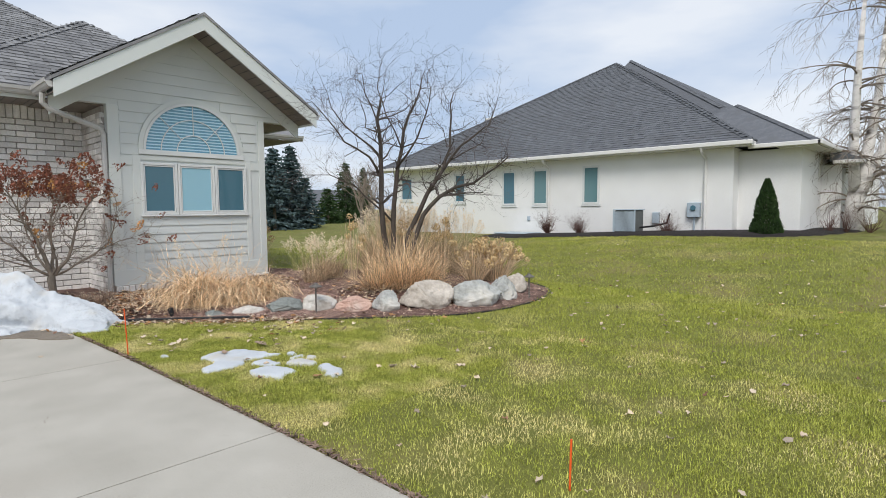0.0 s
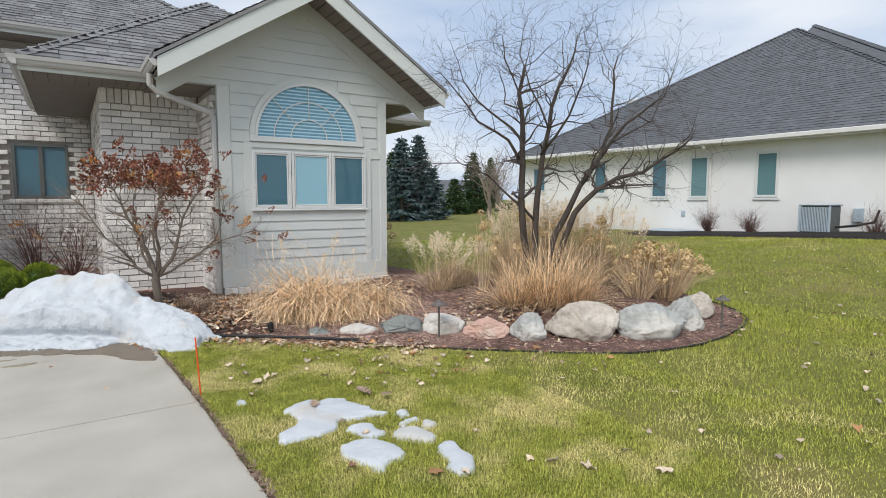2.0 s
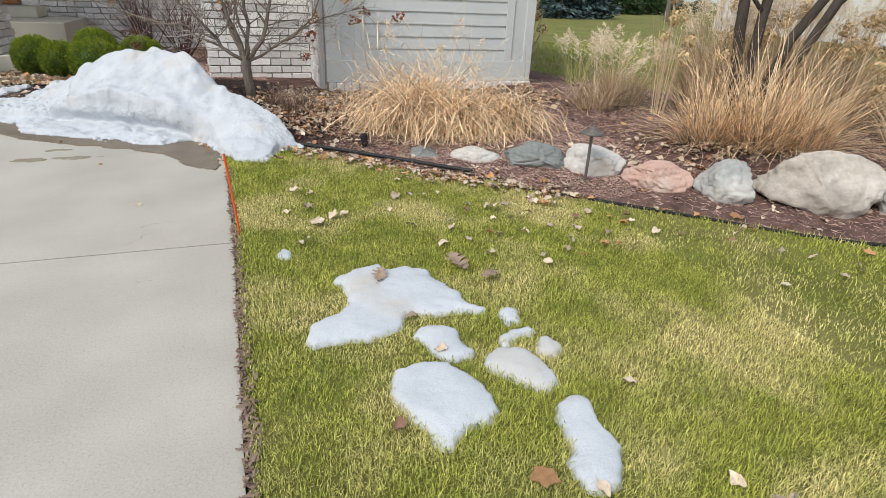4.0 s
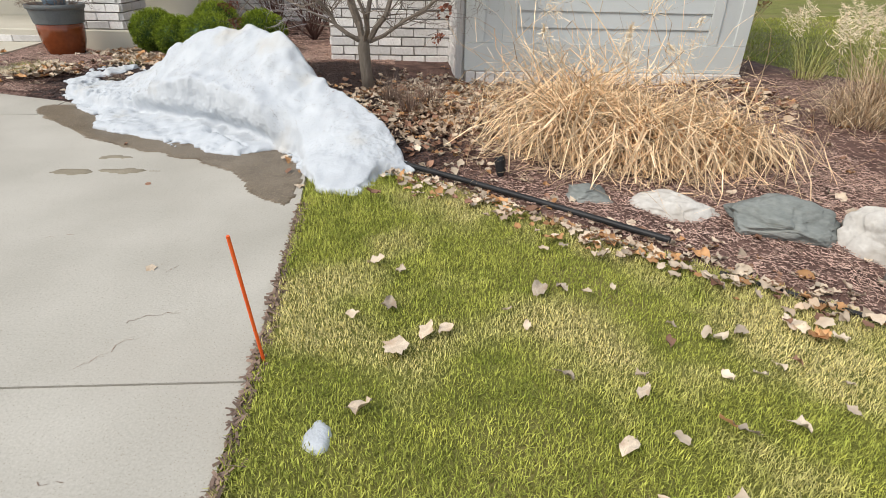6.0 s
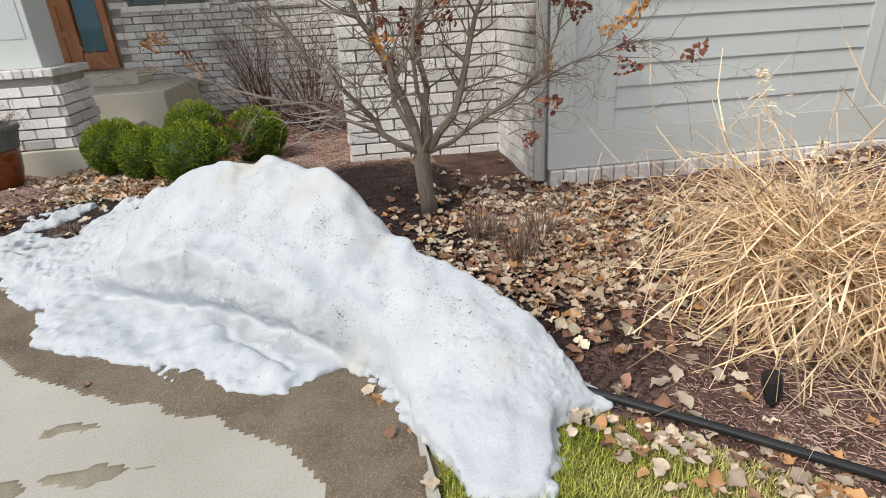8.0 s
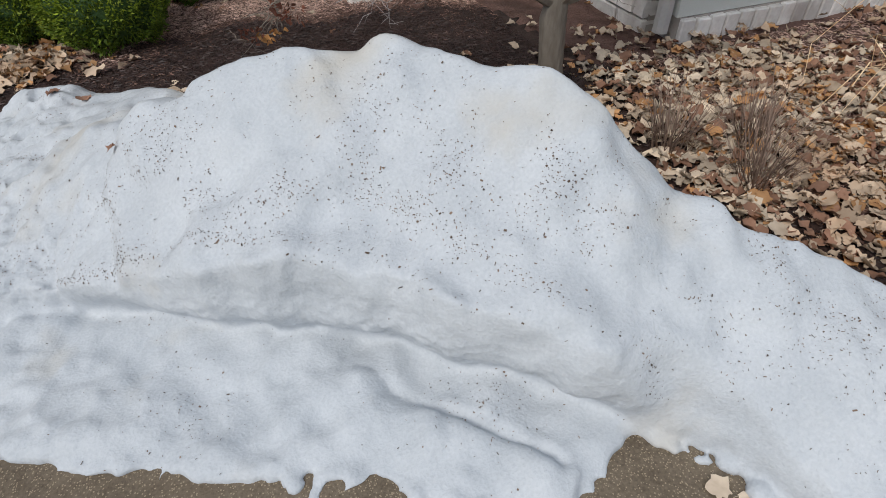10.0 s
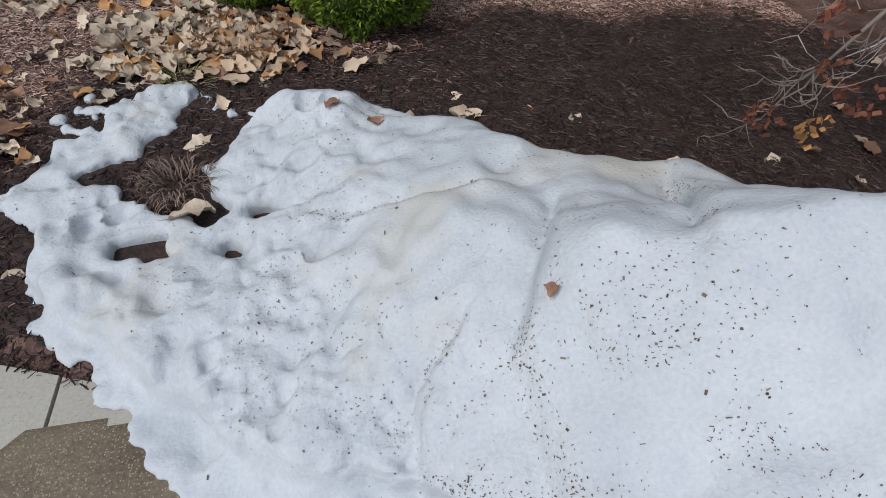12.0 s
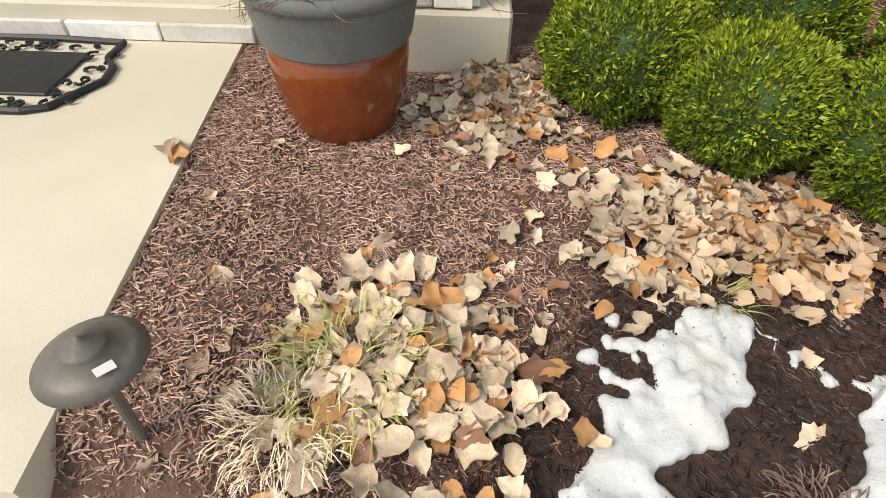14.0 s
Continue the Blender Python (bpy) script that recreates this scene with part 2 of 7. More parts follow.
M_TWIGPALE = material("pale_twig", (0.34, 0.3, 0.29), (0.48, 0.44, 0.42), 5, 0.85, 0, 30)
M_REDTWIG = material("reddish_twig", (0.085, 0.045, 0.038), (0.15, 0.08, 0.065), 5, 0.85, 0, 30)

M_GLAZE = material("brown_glaze", (0.16, 0.038, 0.013), (0.25, 0.062, 0.018), 6, 0.12, 0.05, 30, spec=0.6)
M_RIBGREY = material("ribbed_grey", (0.12, 0.13, 0.13), (0.17, 0.18, 0.18), 6, 0.65, 0.1, 60)
M_BLUEPOT = material("blue_grey_pot", (0.09, 0.13, 0.17), (0.13, 0.18, 0.22), 6, 0.6, 0.1, 60)
M_RUBBER = material("black_rubber", (0.012, 0.013, 0.015), (0.03, 0.032, 0.036), 12, 0.45, 0.3, 90)
M_SPECK = material("dirt_fleck", (0.09, 0.06, 0.045), (0.22, 0.16, 0.12), 30, 0.9, 0, 60, per_piece=0.6)
M_LEAFTAN = material("tan_leaf", (0.4, 0.31, 0.23), (0.74, 0.62, 0.475), 3.5, 0.75, 0.25, 24, (0.44, 0.31, 0.21), per_piece=0.38, patch=-0.03)
M_LEAFORANGE = material("orange_leaf", (0.36, 0.18, 0.075), (0.6, 0.34, 0.16), 3.5, 0.75, 0.3, 24, per_piece=0.35)
M_OAKLEAF = material("oak_leaf_brown", (0.22, 0.15, 0.105), (0.43, 0.32, 0.235), 3.5, 0.75, 0.3, 24, per_piece=0.05)
M_LEAFRUST = material("rust_leaf", (0.19, 0.1, 0.065), (0.36, 0.2, 0.13), 2.5, 0.75, 0.2, 20, per_piece=0.3)

# ---- helpers of the scene ----
def part(name, bm, mat, parent=None, label="", smooth=False):
    me = bpy.data.meshes.new(name)
    bm.to_mesh(me)
    bm.free()
    me.materials.append(mat)
    if smooth:
        me.shade_smooth()
    ob = new(name, me)
    if parent is not None:
        ob.parent = parent
    if label:
        tagged(ob, label)
    return ob


def thing(name, place, label, category, group="", kind=""):
    ob = new(name)
    ob.empty_display_size = 0.2
    ob.location = place
    return tagged(ob, label, category, group, kind)


def raw(name, verts, faces, mat, parent=None, label="", smooth=False):
    me = bpy.data.meshes.new(name)
    me.from_pydata([tuple(v) for v in verts], [], [tuple(f) for f in faces])
    me.materials.append(mat)
    if smooth:
        me.shade_smooth()
    ob = new(name, me)
    if parent is not None:
        ob.parent = parent
    if label:
        tagged(ob, label)
    return ob


def quads(name, v, per, mat, parent=None, label=""):
    """A joined mesh of equal polygons: v is (n, per, 3)."""
    n = len(v)
    me = bpy.data.meshes.new(name)
    me.vertices.add(n * per)
    me.vertices.foreach_set("co", np.ascontiguousarray(v, dtype=np.float32).ravel())
    me.loops.add(n * per)
    me.loops.foreach_set("vertex_index", np.arange(n * per, dtype=np.int32))
    me.polygons.add(n)
    me.polygons.foreach_set("loop_start", np.arange(0, n * per, per, dtype=np.int32))
    me.update(calc_edges=True)
    me.materials.append(mat)
    ob = new(name, me)
    if parent is not None:
        ob.parent = parent
    if label:
        tagged(ob, label)
    return ob


def box_bm(lo, hi, bevel=0.0, bm=None):
    bm = bm or bmesh.new()
    r = bmesh.ops.create_cube(bm, size=1.0)
    for v in r["verts"]:
        v.co = Vector((lo[i] + (v.co[i] + 0.5) * (hi[i] - lo[i]) for i in range(3)))
    if bevel:
        es = list({e for v in r["verts"] for e in v.link_edges})
        bmesh.ops.bevel(bm, geom=es, offset=bevel, segments=1, affect="EDGES")
    return bm


def prism(outline, axis, a, b, bm=None):
    """An outline of 2D points, drawn out along an axis from a to b. Axis y: outline is (x, z); x: (y, z); z: (x, y)."""
    bm = bm or bmesh.new()
    def at(p, w):
        return {"x": (w, p[0], p[1]), "y": (p[0], w, p[1]), "z": (p[0], p[1], w)}[axis]
    lo = [bm.verts.new(at(p, a)) for p in outline]
    hi = [bm.verts.new(at(p, b)) for p in outline]
    n = len(outline)
    bm.faces.new(lo), bm.faces.new(hi)
    for i in range(n):
        bm.faces.new((lo[i], lo[(i + 1) % n], hi[(i + 1) % n], hi[i]))
    bmesh.ops.recalc_face_normals(bm, faces=bm.faces)
    return bm


def tube(points, radii, sides=6, bm=None, cap=True):
    """A round bar through points, tapering."""
    bm = bm or bmesh.new()
    pts = [Vector(p) for p in points]
    rings = []
    for i, p in enumerate(pts):
        d = (pts[min(i + 1, len(pts) - 1)] - pts[max(i - 1, 0)]).normalized()
        u = d.orthogonal().normalized() if not rings else (ref - d * ref.dot(d)).normalized()
        ref = u
        w = d.cross(u)
        r = radii[i] if hasattr(radii, "__len__") else radii
        rings.append([bm.verts.new(p + r * (math.cos(a) * u + math.sin(a) * w)) for a in (2 * math.pi * k / sides for k in range(sides))])
    for a, b in zip(rings, rings[1:]):
        for k in range(sides):
            bm.faces.new((a[k], a[(k + 1) % sides], b[(k + 1) % sides], b[k]))
    if cap:
        bm.faces.new(rings[-1])
        bm.faces.new(rings[0][::-1])
    return bm


def lathe(profile, sides=32, bm=None):
    bm = bm or bmesh.new()
    rings = []
    for r, z in profile:
        if r < 1e-5:
            rings.append([bm.verts.new((0, 0, z))])
        else:
            rings.append([bm.verts.new((r * math.cos(a), r * math.sin(a), z)) for a in (2 * math.pi * k / sides for k in range(sides))])
    for a, b in zip(rings, rings[1:]):
        for k in range(sides):
            j = (k + 1) % sides
            if len(a) == 1 and len(b) > 1:
                bm.faces.new((a[0], b[k], b[j]))
            elif len(b) == 1 and len(a) > 1:
                bm.faces.new((a[k], a[j], b[0]))
            elif len(a) > 1:
                bm.faces.new((a[k], a[j], b[j], b[k]))
    bmesh.ops.recalc_face_normals(bm, faces=bm.faces)
    return bm


def signed(px, py, poly):
    """Distance to a closed outline, above zero inside."""
    px, py = np.asarray(px, float), np.asarray(py, float)
    d, inside = np.full(px.shape, 1e9), np.zeros(px.shape, bool)
    for (x0, y0), (x1, y1) in zip(poly, poly[1:] + poly[:1]):
        ex, ey = x1 - x0, y1 - y0
        k = np.clip(((px - x0) * ex + (py - y0) * ey) / (ex * ex + ey * ey), 0, 1)
        d = np.minimum(d, np.hypot(px - x0 - k * ex, py - y0 - k * ey))
        cross = (y0 > py) != (y1 > py)
        inside ^= cross & (px < ex * (py - y0) / (ey if abs(ey) > 1e-9 else 1e-9) + x0)
    return np.where(inside, d, -d)


def rounded(poly, times=2):
    for _ in range(times):
        poly = [q for (ax, ay), (bx, by) in zip(poly, poly[1:] + poly[:1])
                for q in ((ax * 0.75 + bx * 0.25, ay * 0.75 + by * 0.25), (ax * 0.25 + bx * 0.75, ay * 0.25 + by * 0.75))]
    return poly


def step(a, b, v):
    k = np.clip((v - a) / (b - a), 0, 1)
    return k * k * (3 - 2 * k)


@functools.lru_cache(None)
def lattice(seed):
    return np.random.default_rng(seed).uniform(-1, 1, (128, 128))


def fbm(x, y, scale, octaves=4, seed=0.0):
    """Rolling noise over arrays, from lattices of random values."""
    x, y = np.asarray(x, float), np.asarray(y, float)
    out, amp, f = np.zeros(np.shape(x)), 1.0, 2.0 / scale
    for o in range(octaves):
        grid, a = lattice(int(seed * 10) + o), 0.6 + 1.1 * o + seed
        u, v = (x * math.cos(a) - y * math.sin(a)) * f + 40.3, (x * math.sin(a) + y * math.cos(a)) * f + 40.7
        iu, iv = np.floor(u).astype(int), np.floor(v).astype(int)
        s, t = u - iu, v - iv
        s, t = s * s * (3 - 2 * s), t * t * (3 - 2 * t)
        i0, i1, j0, j1 = iu % 128, (iu + 1) % 128, iv % 128, (iv + 1) % 128
        out = out + amp * ((grid[i0, j0] * (1 - s) + grid[i1, j0] * s) * (1 - t) + (grid[i0, j1] * (1 - s) + grid[i1, j1] * s) * t)
        amp, f = amp * 0.5, f * 2.03
    return out

# ---- ground ----
BED = rounded([(2.38, 9.04), (3.02, 8.47), (3.62, 7.93), (4.3, 7.36), (4.96, 6.77), (5.42, 6.34), (6.05, 6.02), (6.95, 5.9), (8.3, 6.2), (9.0, 6.8),
       (9.5, 7.9), (9.6, 9.2), (9.0, 10.8), (7.9, 12.2), (7.4, 13.2), (7.2, 15.0), (7.0, 18.0), (-1.0, 18.0), (-1.0, 13.6), (-2.6, 13.6), (-2.6, 11.2), (-1.93, 11.43),
       (-0.98, 11.08), (-0.5, 10.86), (0.4, 10.4), (1.2, 9.9), (1.85, 9.35)], 1)
DRIVE = [(-9, -8), (2.0, -8), (1.95, 4.0), (1.88, 7.2), (1.82, 8.6), (1.75, 9.5), (1.1, 10.1), (0.3, 10.6), (-0.55, 10.88), (-1.0, 11.06), (-1.93, 11.42), (-9, 11.42)]


def lawn_z(x, y):
    """The lawn lies level by the drive and climbs a little to the neighbour's wall."""
    rise = 0.3 + 0.3 * (1 - step(6.5, 16.0, y))
    return step(9.0, 19.5, x) * rise * (1 - step(60, 120, x)) - 0.1 * step(20, 34, y) + 0.008 * fbm(x, y, 2.2, 2)


def bed_z(x, y):
    d = signed(x, y, BED)
    z = 0.02 + 0.1 * step(0.0, 1.3, d) + 0.012 * fbm(x, y, 0.6, 3, 2.0)
    z = z + 0.08 * step(0.4, 1.6, d) * step(4.6, 6.0, x)
    # mulch is banked up against the front walk
    z = np.maximum(z, 0.128 * (1 - step(-1.8, -1.2, x)) * step(11.44, 11.6, y) + 0.008 * fbm(x, y, 0.3, 2, 2.0))
    return np.where(d > 0, np.where(x < -1.93, np.minimum(z, 0.14), z), 0.02 + d * 0.6) - 0.02 * (d < 0.06)


def spaced(lo, a, b, hi, fine, grow=1.35):
    mid = list(np.arange(a, b + 1e-6, fine))
    s, v = fine, b
    while v < hi:
        s *= grow
        v += s
        mid.append(v)
    s, v = fine, a
    while v > lo:
        s *= grow
        v -= s
        mid.insert(0, v)
    return np.array(mid)


def sheet(name, xs, ys, zf, mat, keep=None, smooth=True):
    X, Y = np.meshgrid(xs, ys)
    Z = zf(X, Y)
    nx, ny = len(xs), len(ys)
    idx = np.arange(nx * ny).reshape(ny, nx)
    f = np.stack([idx[:-1, :-1], idx[:-1, 1:], idx[1:, 1:], idx[1:, :-1]], -1).reshape(-1, 4)
    if keep is not None:
        k = keep(X, Y)
        f = f[k.ravel()[f].any(axis=1)]
    return raw(name, np.stack([X, Y, Z], -1).reshape(-1, 3), f.tolist(), mat, smooth=smooth)


def ground_z(x, y):
    """Under the mulch and the concrete the soil drops away."""
    bed_in, drive_in = signed(x, y, BED), signed(x, y, DRIVE)
    return lawn_z(x, y) - 0.25 * step(0.06, 0.2, bed_in) - 0.12 * step(-0.03, 0.04, drive_in)


ground = sheet("ground", spaced(-700, -3, 10.5, 700, 0.06), spaced(-600, 0, 14, 700, 0.06), ground_z, M_LAWN)
tagged(ground, "short green autumn lawn with worn yellow patches", "lawn", kind="structure")
bed = sheet("planting_bed", np.arange(-6, 9.9, 0.07), np.arange(5.7, 18.1, 0.07), bed_z, M_MULCH, keep=lambda x, y: signed(x, y, BED) > -0.1)
tagged(bed, "dark brown shredded bark mulch bed round the house", "mulch bed", kind="structure")

# driveway: panels of concrete with joints between them
drive = thing("driveway", (0, 0, 0), "pale grey broom-finished concrete driveway with saw-cut joints", "driveway", kind="structure")
drive_rows = [-8.0, -1.24, 1.56, 4.36, 7.16]
for y0, y1 in zip(drive_rows, drive_rows[1:]):
    edge0, edge1 = np.interp([y0, y1], [-8, 4, 7.2, 8.6], [2.0, 1.95, 1.88, 1.82])
    for x0, x1 in ((-9.0, -4.5), (-4.492, -1.4), (-1.392, None)):
        o = [(x0, y0 + 0.005), (edge0 if x1 is None else x1, y0 + 0.005), (edge1 if x1 is None else x1, y1 - 0.005), (x0, y1 - 0.005)]
        bm = prism(o, "z", -0.1, 0.0)
        part("panel", bm, M_CONC, drive)
top_panel = [(-1.392, 7.165), (1.88, 7.165), (1.82, 8.6), (1.75, 9.5), (1.1, 10.1), (0.3, 10.6), (-0.58, 10.9), (-0.58, 10.45), (-1.392, 10.45)]
part("panel", prism(top_panel, "z", -0.1, 0.0), M_CONC, drive)
part("panel", prism([(-9, 7.165), (-1.4, 7.165), (-1.4, 10.45), (-9, 10.45)], "z", -0.1, 0.0), M_CONC, drive)
part("panel", prism([(-0.588, 10.458), (-0.588, 10.905), (-1.0, 11.06), (-1.93, 11.42), (-1.93, 10.458)], "z", -0.1, 0.002), M_CONC, drive)
part("panel", prism([(-1.938, 10.458), (-1.938, 11.42), (-9, 11.42), (-9, 10.458)], "z", -0.1, 0.002), M_CONC, drive)
walkway = part("front_walk", prism([(-1.93, 11.43), (-2.06, 13.34), (-6, 13.34), (-6, 11.43)], "z", -0.05, 0.15), M_SLAB)
tagged(walkway, "cream concrete front walk slab beside the mulch", "walkway", kind="structure")

# ---- own house ----
BX0, BX1, BY, BMID = 3.0, 5.76, 11.33, 4.38
house = thing("house", (0, 0, 0), "house with grey siding bay, white tumbled brick and shingle roofs", "house")

# siding bay
EAVE0, EAVE1, RAKE_Y, APEX, EAVE_Z = 2.15, 6.6, 10.69, 4.87, 3.44
wall_o = [(BX0, 0.24), (BX1, 0.24), (BX1, 3.24), (EAVE1 - 0.05, 3.24), (EAVE1 - 0.05, 3.36), (BMID, APEX - 0.14), (EAVE0 + 0.05, 3.36), (EAVE0 + 0.05, 3.24), (BX0, 3.24)]
bay = part("bay_wall", prism(wall_o, "y", BY, BY + 0.15), M_SIDING, house, "grey painted siding bay wall")
part("side_wall", box_bm((BX1 - 0.15, BY + 0.15, 0.1), (BX1 - 0.002, 18, 3.3)), M_SIDING, house)
part("brick_ledge", box_bm((BX0 + 0.005, BY - 0.03, -0.05), (BX1 + 0.02, BY + 0.14, 0.238)), M_MORTAR, house)
def slope_bm(x_eave, x_top, z_eave, z_top, y0, y1, thick):
    o = [(x_eave, z_eave), (x_top, z_top), (x_top, z_top - thick), (x_eave, z_eave - thick)]
    return prism(o, "y", y0, y1)
part("bay_roof", slope_bm(EAVE0 - 0.03, BMID, EAVE_Z, APEX, RAKE_Y - 0.02, 14.0, 0.05), M_SHINGLE, house, "grey asphalt shingle roof")
part("bay_roof", slope_bm(EAVE1 + 0.03, BMID, EAVE_Z, APEX, RAKE_Y - 0.02, 14.0, 0.05), M_SHINGLE, house, "grey asphalt shingle roof")
for xe in (EAVE0, EAVE1):
    part("rake_board", slope_bm(xe, BMID, EAVE_Z - 0.045, APEX - 0.045, RAKE_Y, RAKE_Y + 0.035, 0.25), M_TRIM, house, "broad grey rake board")
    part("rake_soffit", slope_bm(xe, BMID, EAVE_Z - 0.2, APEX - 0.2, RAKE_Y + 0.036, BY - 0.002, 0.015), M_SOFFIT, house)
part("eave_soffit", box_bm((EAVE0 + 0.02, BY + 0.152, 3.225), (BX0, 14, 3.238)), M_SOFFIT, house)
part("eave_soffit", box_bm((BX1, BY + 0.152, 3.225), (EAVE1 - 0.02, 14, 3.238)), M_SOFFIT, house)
part("fascia", box_bm((EAVE1 - 0.02, RAKE_Y + 0.04, 3.2), (EAVE1, 14, 3.42)), M_TRIM, house)

# brick block with hipped roof
RX0, RY, RX1 = 1.58, 12.54, 3.0
part("brick_core", box_bm((RX0 + 0.02, RY + 0.02, -0.1), (RX1 + 0.2, 16.5, 3.28)), M_MORTAR, house)
part("brick_return_core", box_bm((RX1 - 0.04, BY + 0.16, -0.1), (RX1 + 0.2, RY + 0.02, 3.22)), M_MORTAR, house)
HX0, HX1, HY, HZ, PITCH = 0.65, 6.57, 11.72, 3.42, 0.68
hw = (HX1 - HX0) / 2
hip = bmesh.new()
a, b, c = hip.verts.new((HX0, HY, HZ)), hip.verts.new((HX1, HY, HZ)), hip.verts.new((HX0 + hw, HY + hw, HZ + hw * PITCH))
d, e, f_ = hip.verts.new((HX0, 22, HZ)), hip.verts.new((HX1, 22, HZ)), hip.verts.new((HX0 + hw, 22, HZ + hw * PITCH))
for f in ((a, b, c), (a, c, f_, d), (b, e, f_, c), (d, f_, e), (a, d, e, b)):
    hip.faces.new(f)
bmesh.ops.recalc_face_normals(hip, faces=hip.faces)
part("hip_roof", hip, M_SHINGLE, house)
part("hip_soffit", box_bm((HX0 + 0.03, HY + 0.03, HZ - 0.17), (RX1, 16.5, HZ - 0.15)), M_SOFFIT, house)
part("hip_fascia", box_bm((HX0, HY, HZ - 0.18), (2.2, HY + 0.028, HZ - 0.004)), M_TRIM, house)
part("hip_fascia", box_bm((HX0, HY + 0.03, HZ - 0.18), (HX0 + 0.028, 16, HZ - 0.004)), M_TRIM, house)

# taller main wing behind
part("recess_wall", box_bm((-9, 16.62, -0.1), (6.0, 16.9, 4.75)), M_MORTAR, house)
mr = bmesh.new()
MX1, MY, MZ, ML = 5.48, 15.9, 4.86, 7.0
p = [mr.verts.new(v) for v in ((-12, MY, MZ), (MX1, MY, MZ), (MX1, MY + 2 * ML, MZ), (-12, MY + 2 * ML, MZ), (-12, MY + ML, MZ + ML * PITCH), (MX1 - ML, MY + ML, MZ + ML * PITCH))]
for f in ((0, 1, 5, 4), (1, 2, 5), (2, 3, 4, 5), (0, 4, 3), (0, 3, 2, 1)):
    mr.faces.new([p[i] for i in f])
bmesh.ops.recalc_face_normals(mr, faces=mr.faces)
part("main_roof", mr, M_SHINGLE, house)
# rear wing that shows past the bay
part("rear_wall", box_bm((5.77, 13.9, 0), (7.0, 19, 3.2)), M_SIDING, house)
rr = bmesh.new()
p = [rr.verts.new(v) for v in ((5.0, 13.2, 3.3), (7.75, 13.2, 3.3), (7.75, 20, 3.3), (5.0, 20, 3.3), (5.0, 16.0, 5.1), (6.0, 16.0, 5.1))]
for f in ((0, 1, 5, 4), (1, 2, 5), (2, 3, 4, 5), (0, 4, 3), (0, 3, 2, 1)):
    rr.faces.new([p[i] for i in f])
bmesh.ops.recalc_face_normals(rr, faces=rr.faces)
part("rear_roof", rr, M_SHINGLE, house)

# ---- neighbour house ----
NX, NZ0 = 20.3, 0.0
nb = thing("neighbour_house", (NX, 14, 0.3), "white painted brick house with a charcoal hipped roof", "house")
nb.location = (0, 0, 0)
part("wall", box_bm((NX, 6.75, -0.2), (36, 23.7, 3.449)), M_NBRICK, nb)
part("wall", box_bm((NX + 0.55, 4.9, -0.2), (36, 6.76, 3.35)), M_NBRICK, nb)
part("wall", box_bm((24.2, 4.3, -0.2), (36, 4.95, 2.95)), M_NBRICK, nb)
EX, EY0, EY1, EZ, NP = 19.75, 6.1, 24.25, 3.62, 0.62
nr = bmesh.new()
half = (EY1 - EY0) / 2
p = [nr.verts.new(v) for v in ((EX, EY0, EZ), (EX, EY1, EZ), (42, EY1, EZ), (42, EY0, EZ), (EX + half, EY0 + half, EZ + half * NP), (42, EY0 + half, EZ + half * NP))]
for f in ((0, 1, 4), (1, 2, 5, 4), (0, 4, 5, 3), (2, 3, 5), (0, 3, 2, 1)):
    nr.faces.new([p[i] for i in f])
bmesh.ops.recalc_face_normals(nr, faces=nr.faces)
part("roof", nr, M_DARKSHINGLE, nb)
part("gutter", box_bm((EX - 0.1, EY0 - 0.05, EZ - 0.15), (EX + 0.01, EY1 + 0.05, EZ), 0.02), M_NTRIM, nb)
part("soffit", box_bm((EX + 0.012, EY0, EZ - 0.17), (NX, EY1, EZ - 0.02)), M_NTRIM, nb)

# ---- snow pile ----
PILE = [(2.43, 9.05), (2.26, 9.02), (2.2, 8.86), (2.12, 8.71), (1.93, 8.75), (1.79, 9.05), (1.72, 9.22), (1.68, 9.38), (1.56, 9.5), (1.48, 9.53), (1.37, 9.5), (1.27, 9.43), (1.06, 9.49), (0.93, 9.66), (0.71, 9.75), (0.49, 9.84), (0.27, 9.93), (0.07, 10.07), (-0.08, 10.43),
        (-0.3, 10.58), (-0.37, 10.72), (-0.5, 10.9), (-0.61, 10.98), (-0.7, 11.17), (-0.73, 11.36), (-0.84, 11.46), (-0.84, 11.54), (-0.78, 11.6), (-0.7, 11.62), (-0.67, 11.69), (-0.63, 11.79), (-0.56, 11.89), (-0.48, 11.96), (-0.36, 11.95),
        (-0.26, 11.82), (-0.15, 11.76), (0.05, 11.8), (0.38, 11.66), (0.7, 11.37), (1.2, 11.0), (1.5, 10.74), (1.72, 10.34), (2.0, 9.84), (2.3, 9.42)]
THAW = [(-0.65, 11.55), (-0.55, 11.48), (-0.48, 11.42), (-0.38, 11.32), (-0.27, 11.28), (-0.22, 11.33), (-0.27, 11.42), (-0.3, 11.52), (-0.25, 11.6), (-0.2, 11.68), (-0.16, 11.75), (-0.16, 12.05), (-0.31, 12.05), (-0.35, 11.92), (-0.39, 11.83), (-0.41, 11.74), (-0.5, 11.63), (-0.58, 11.58)]
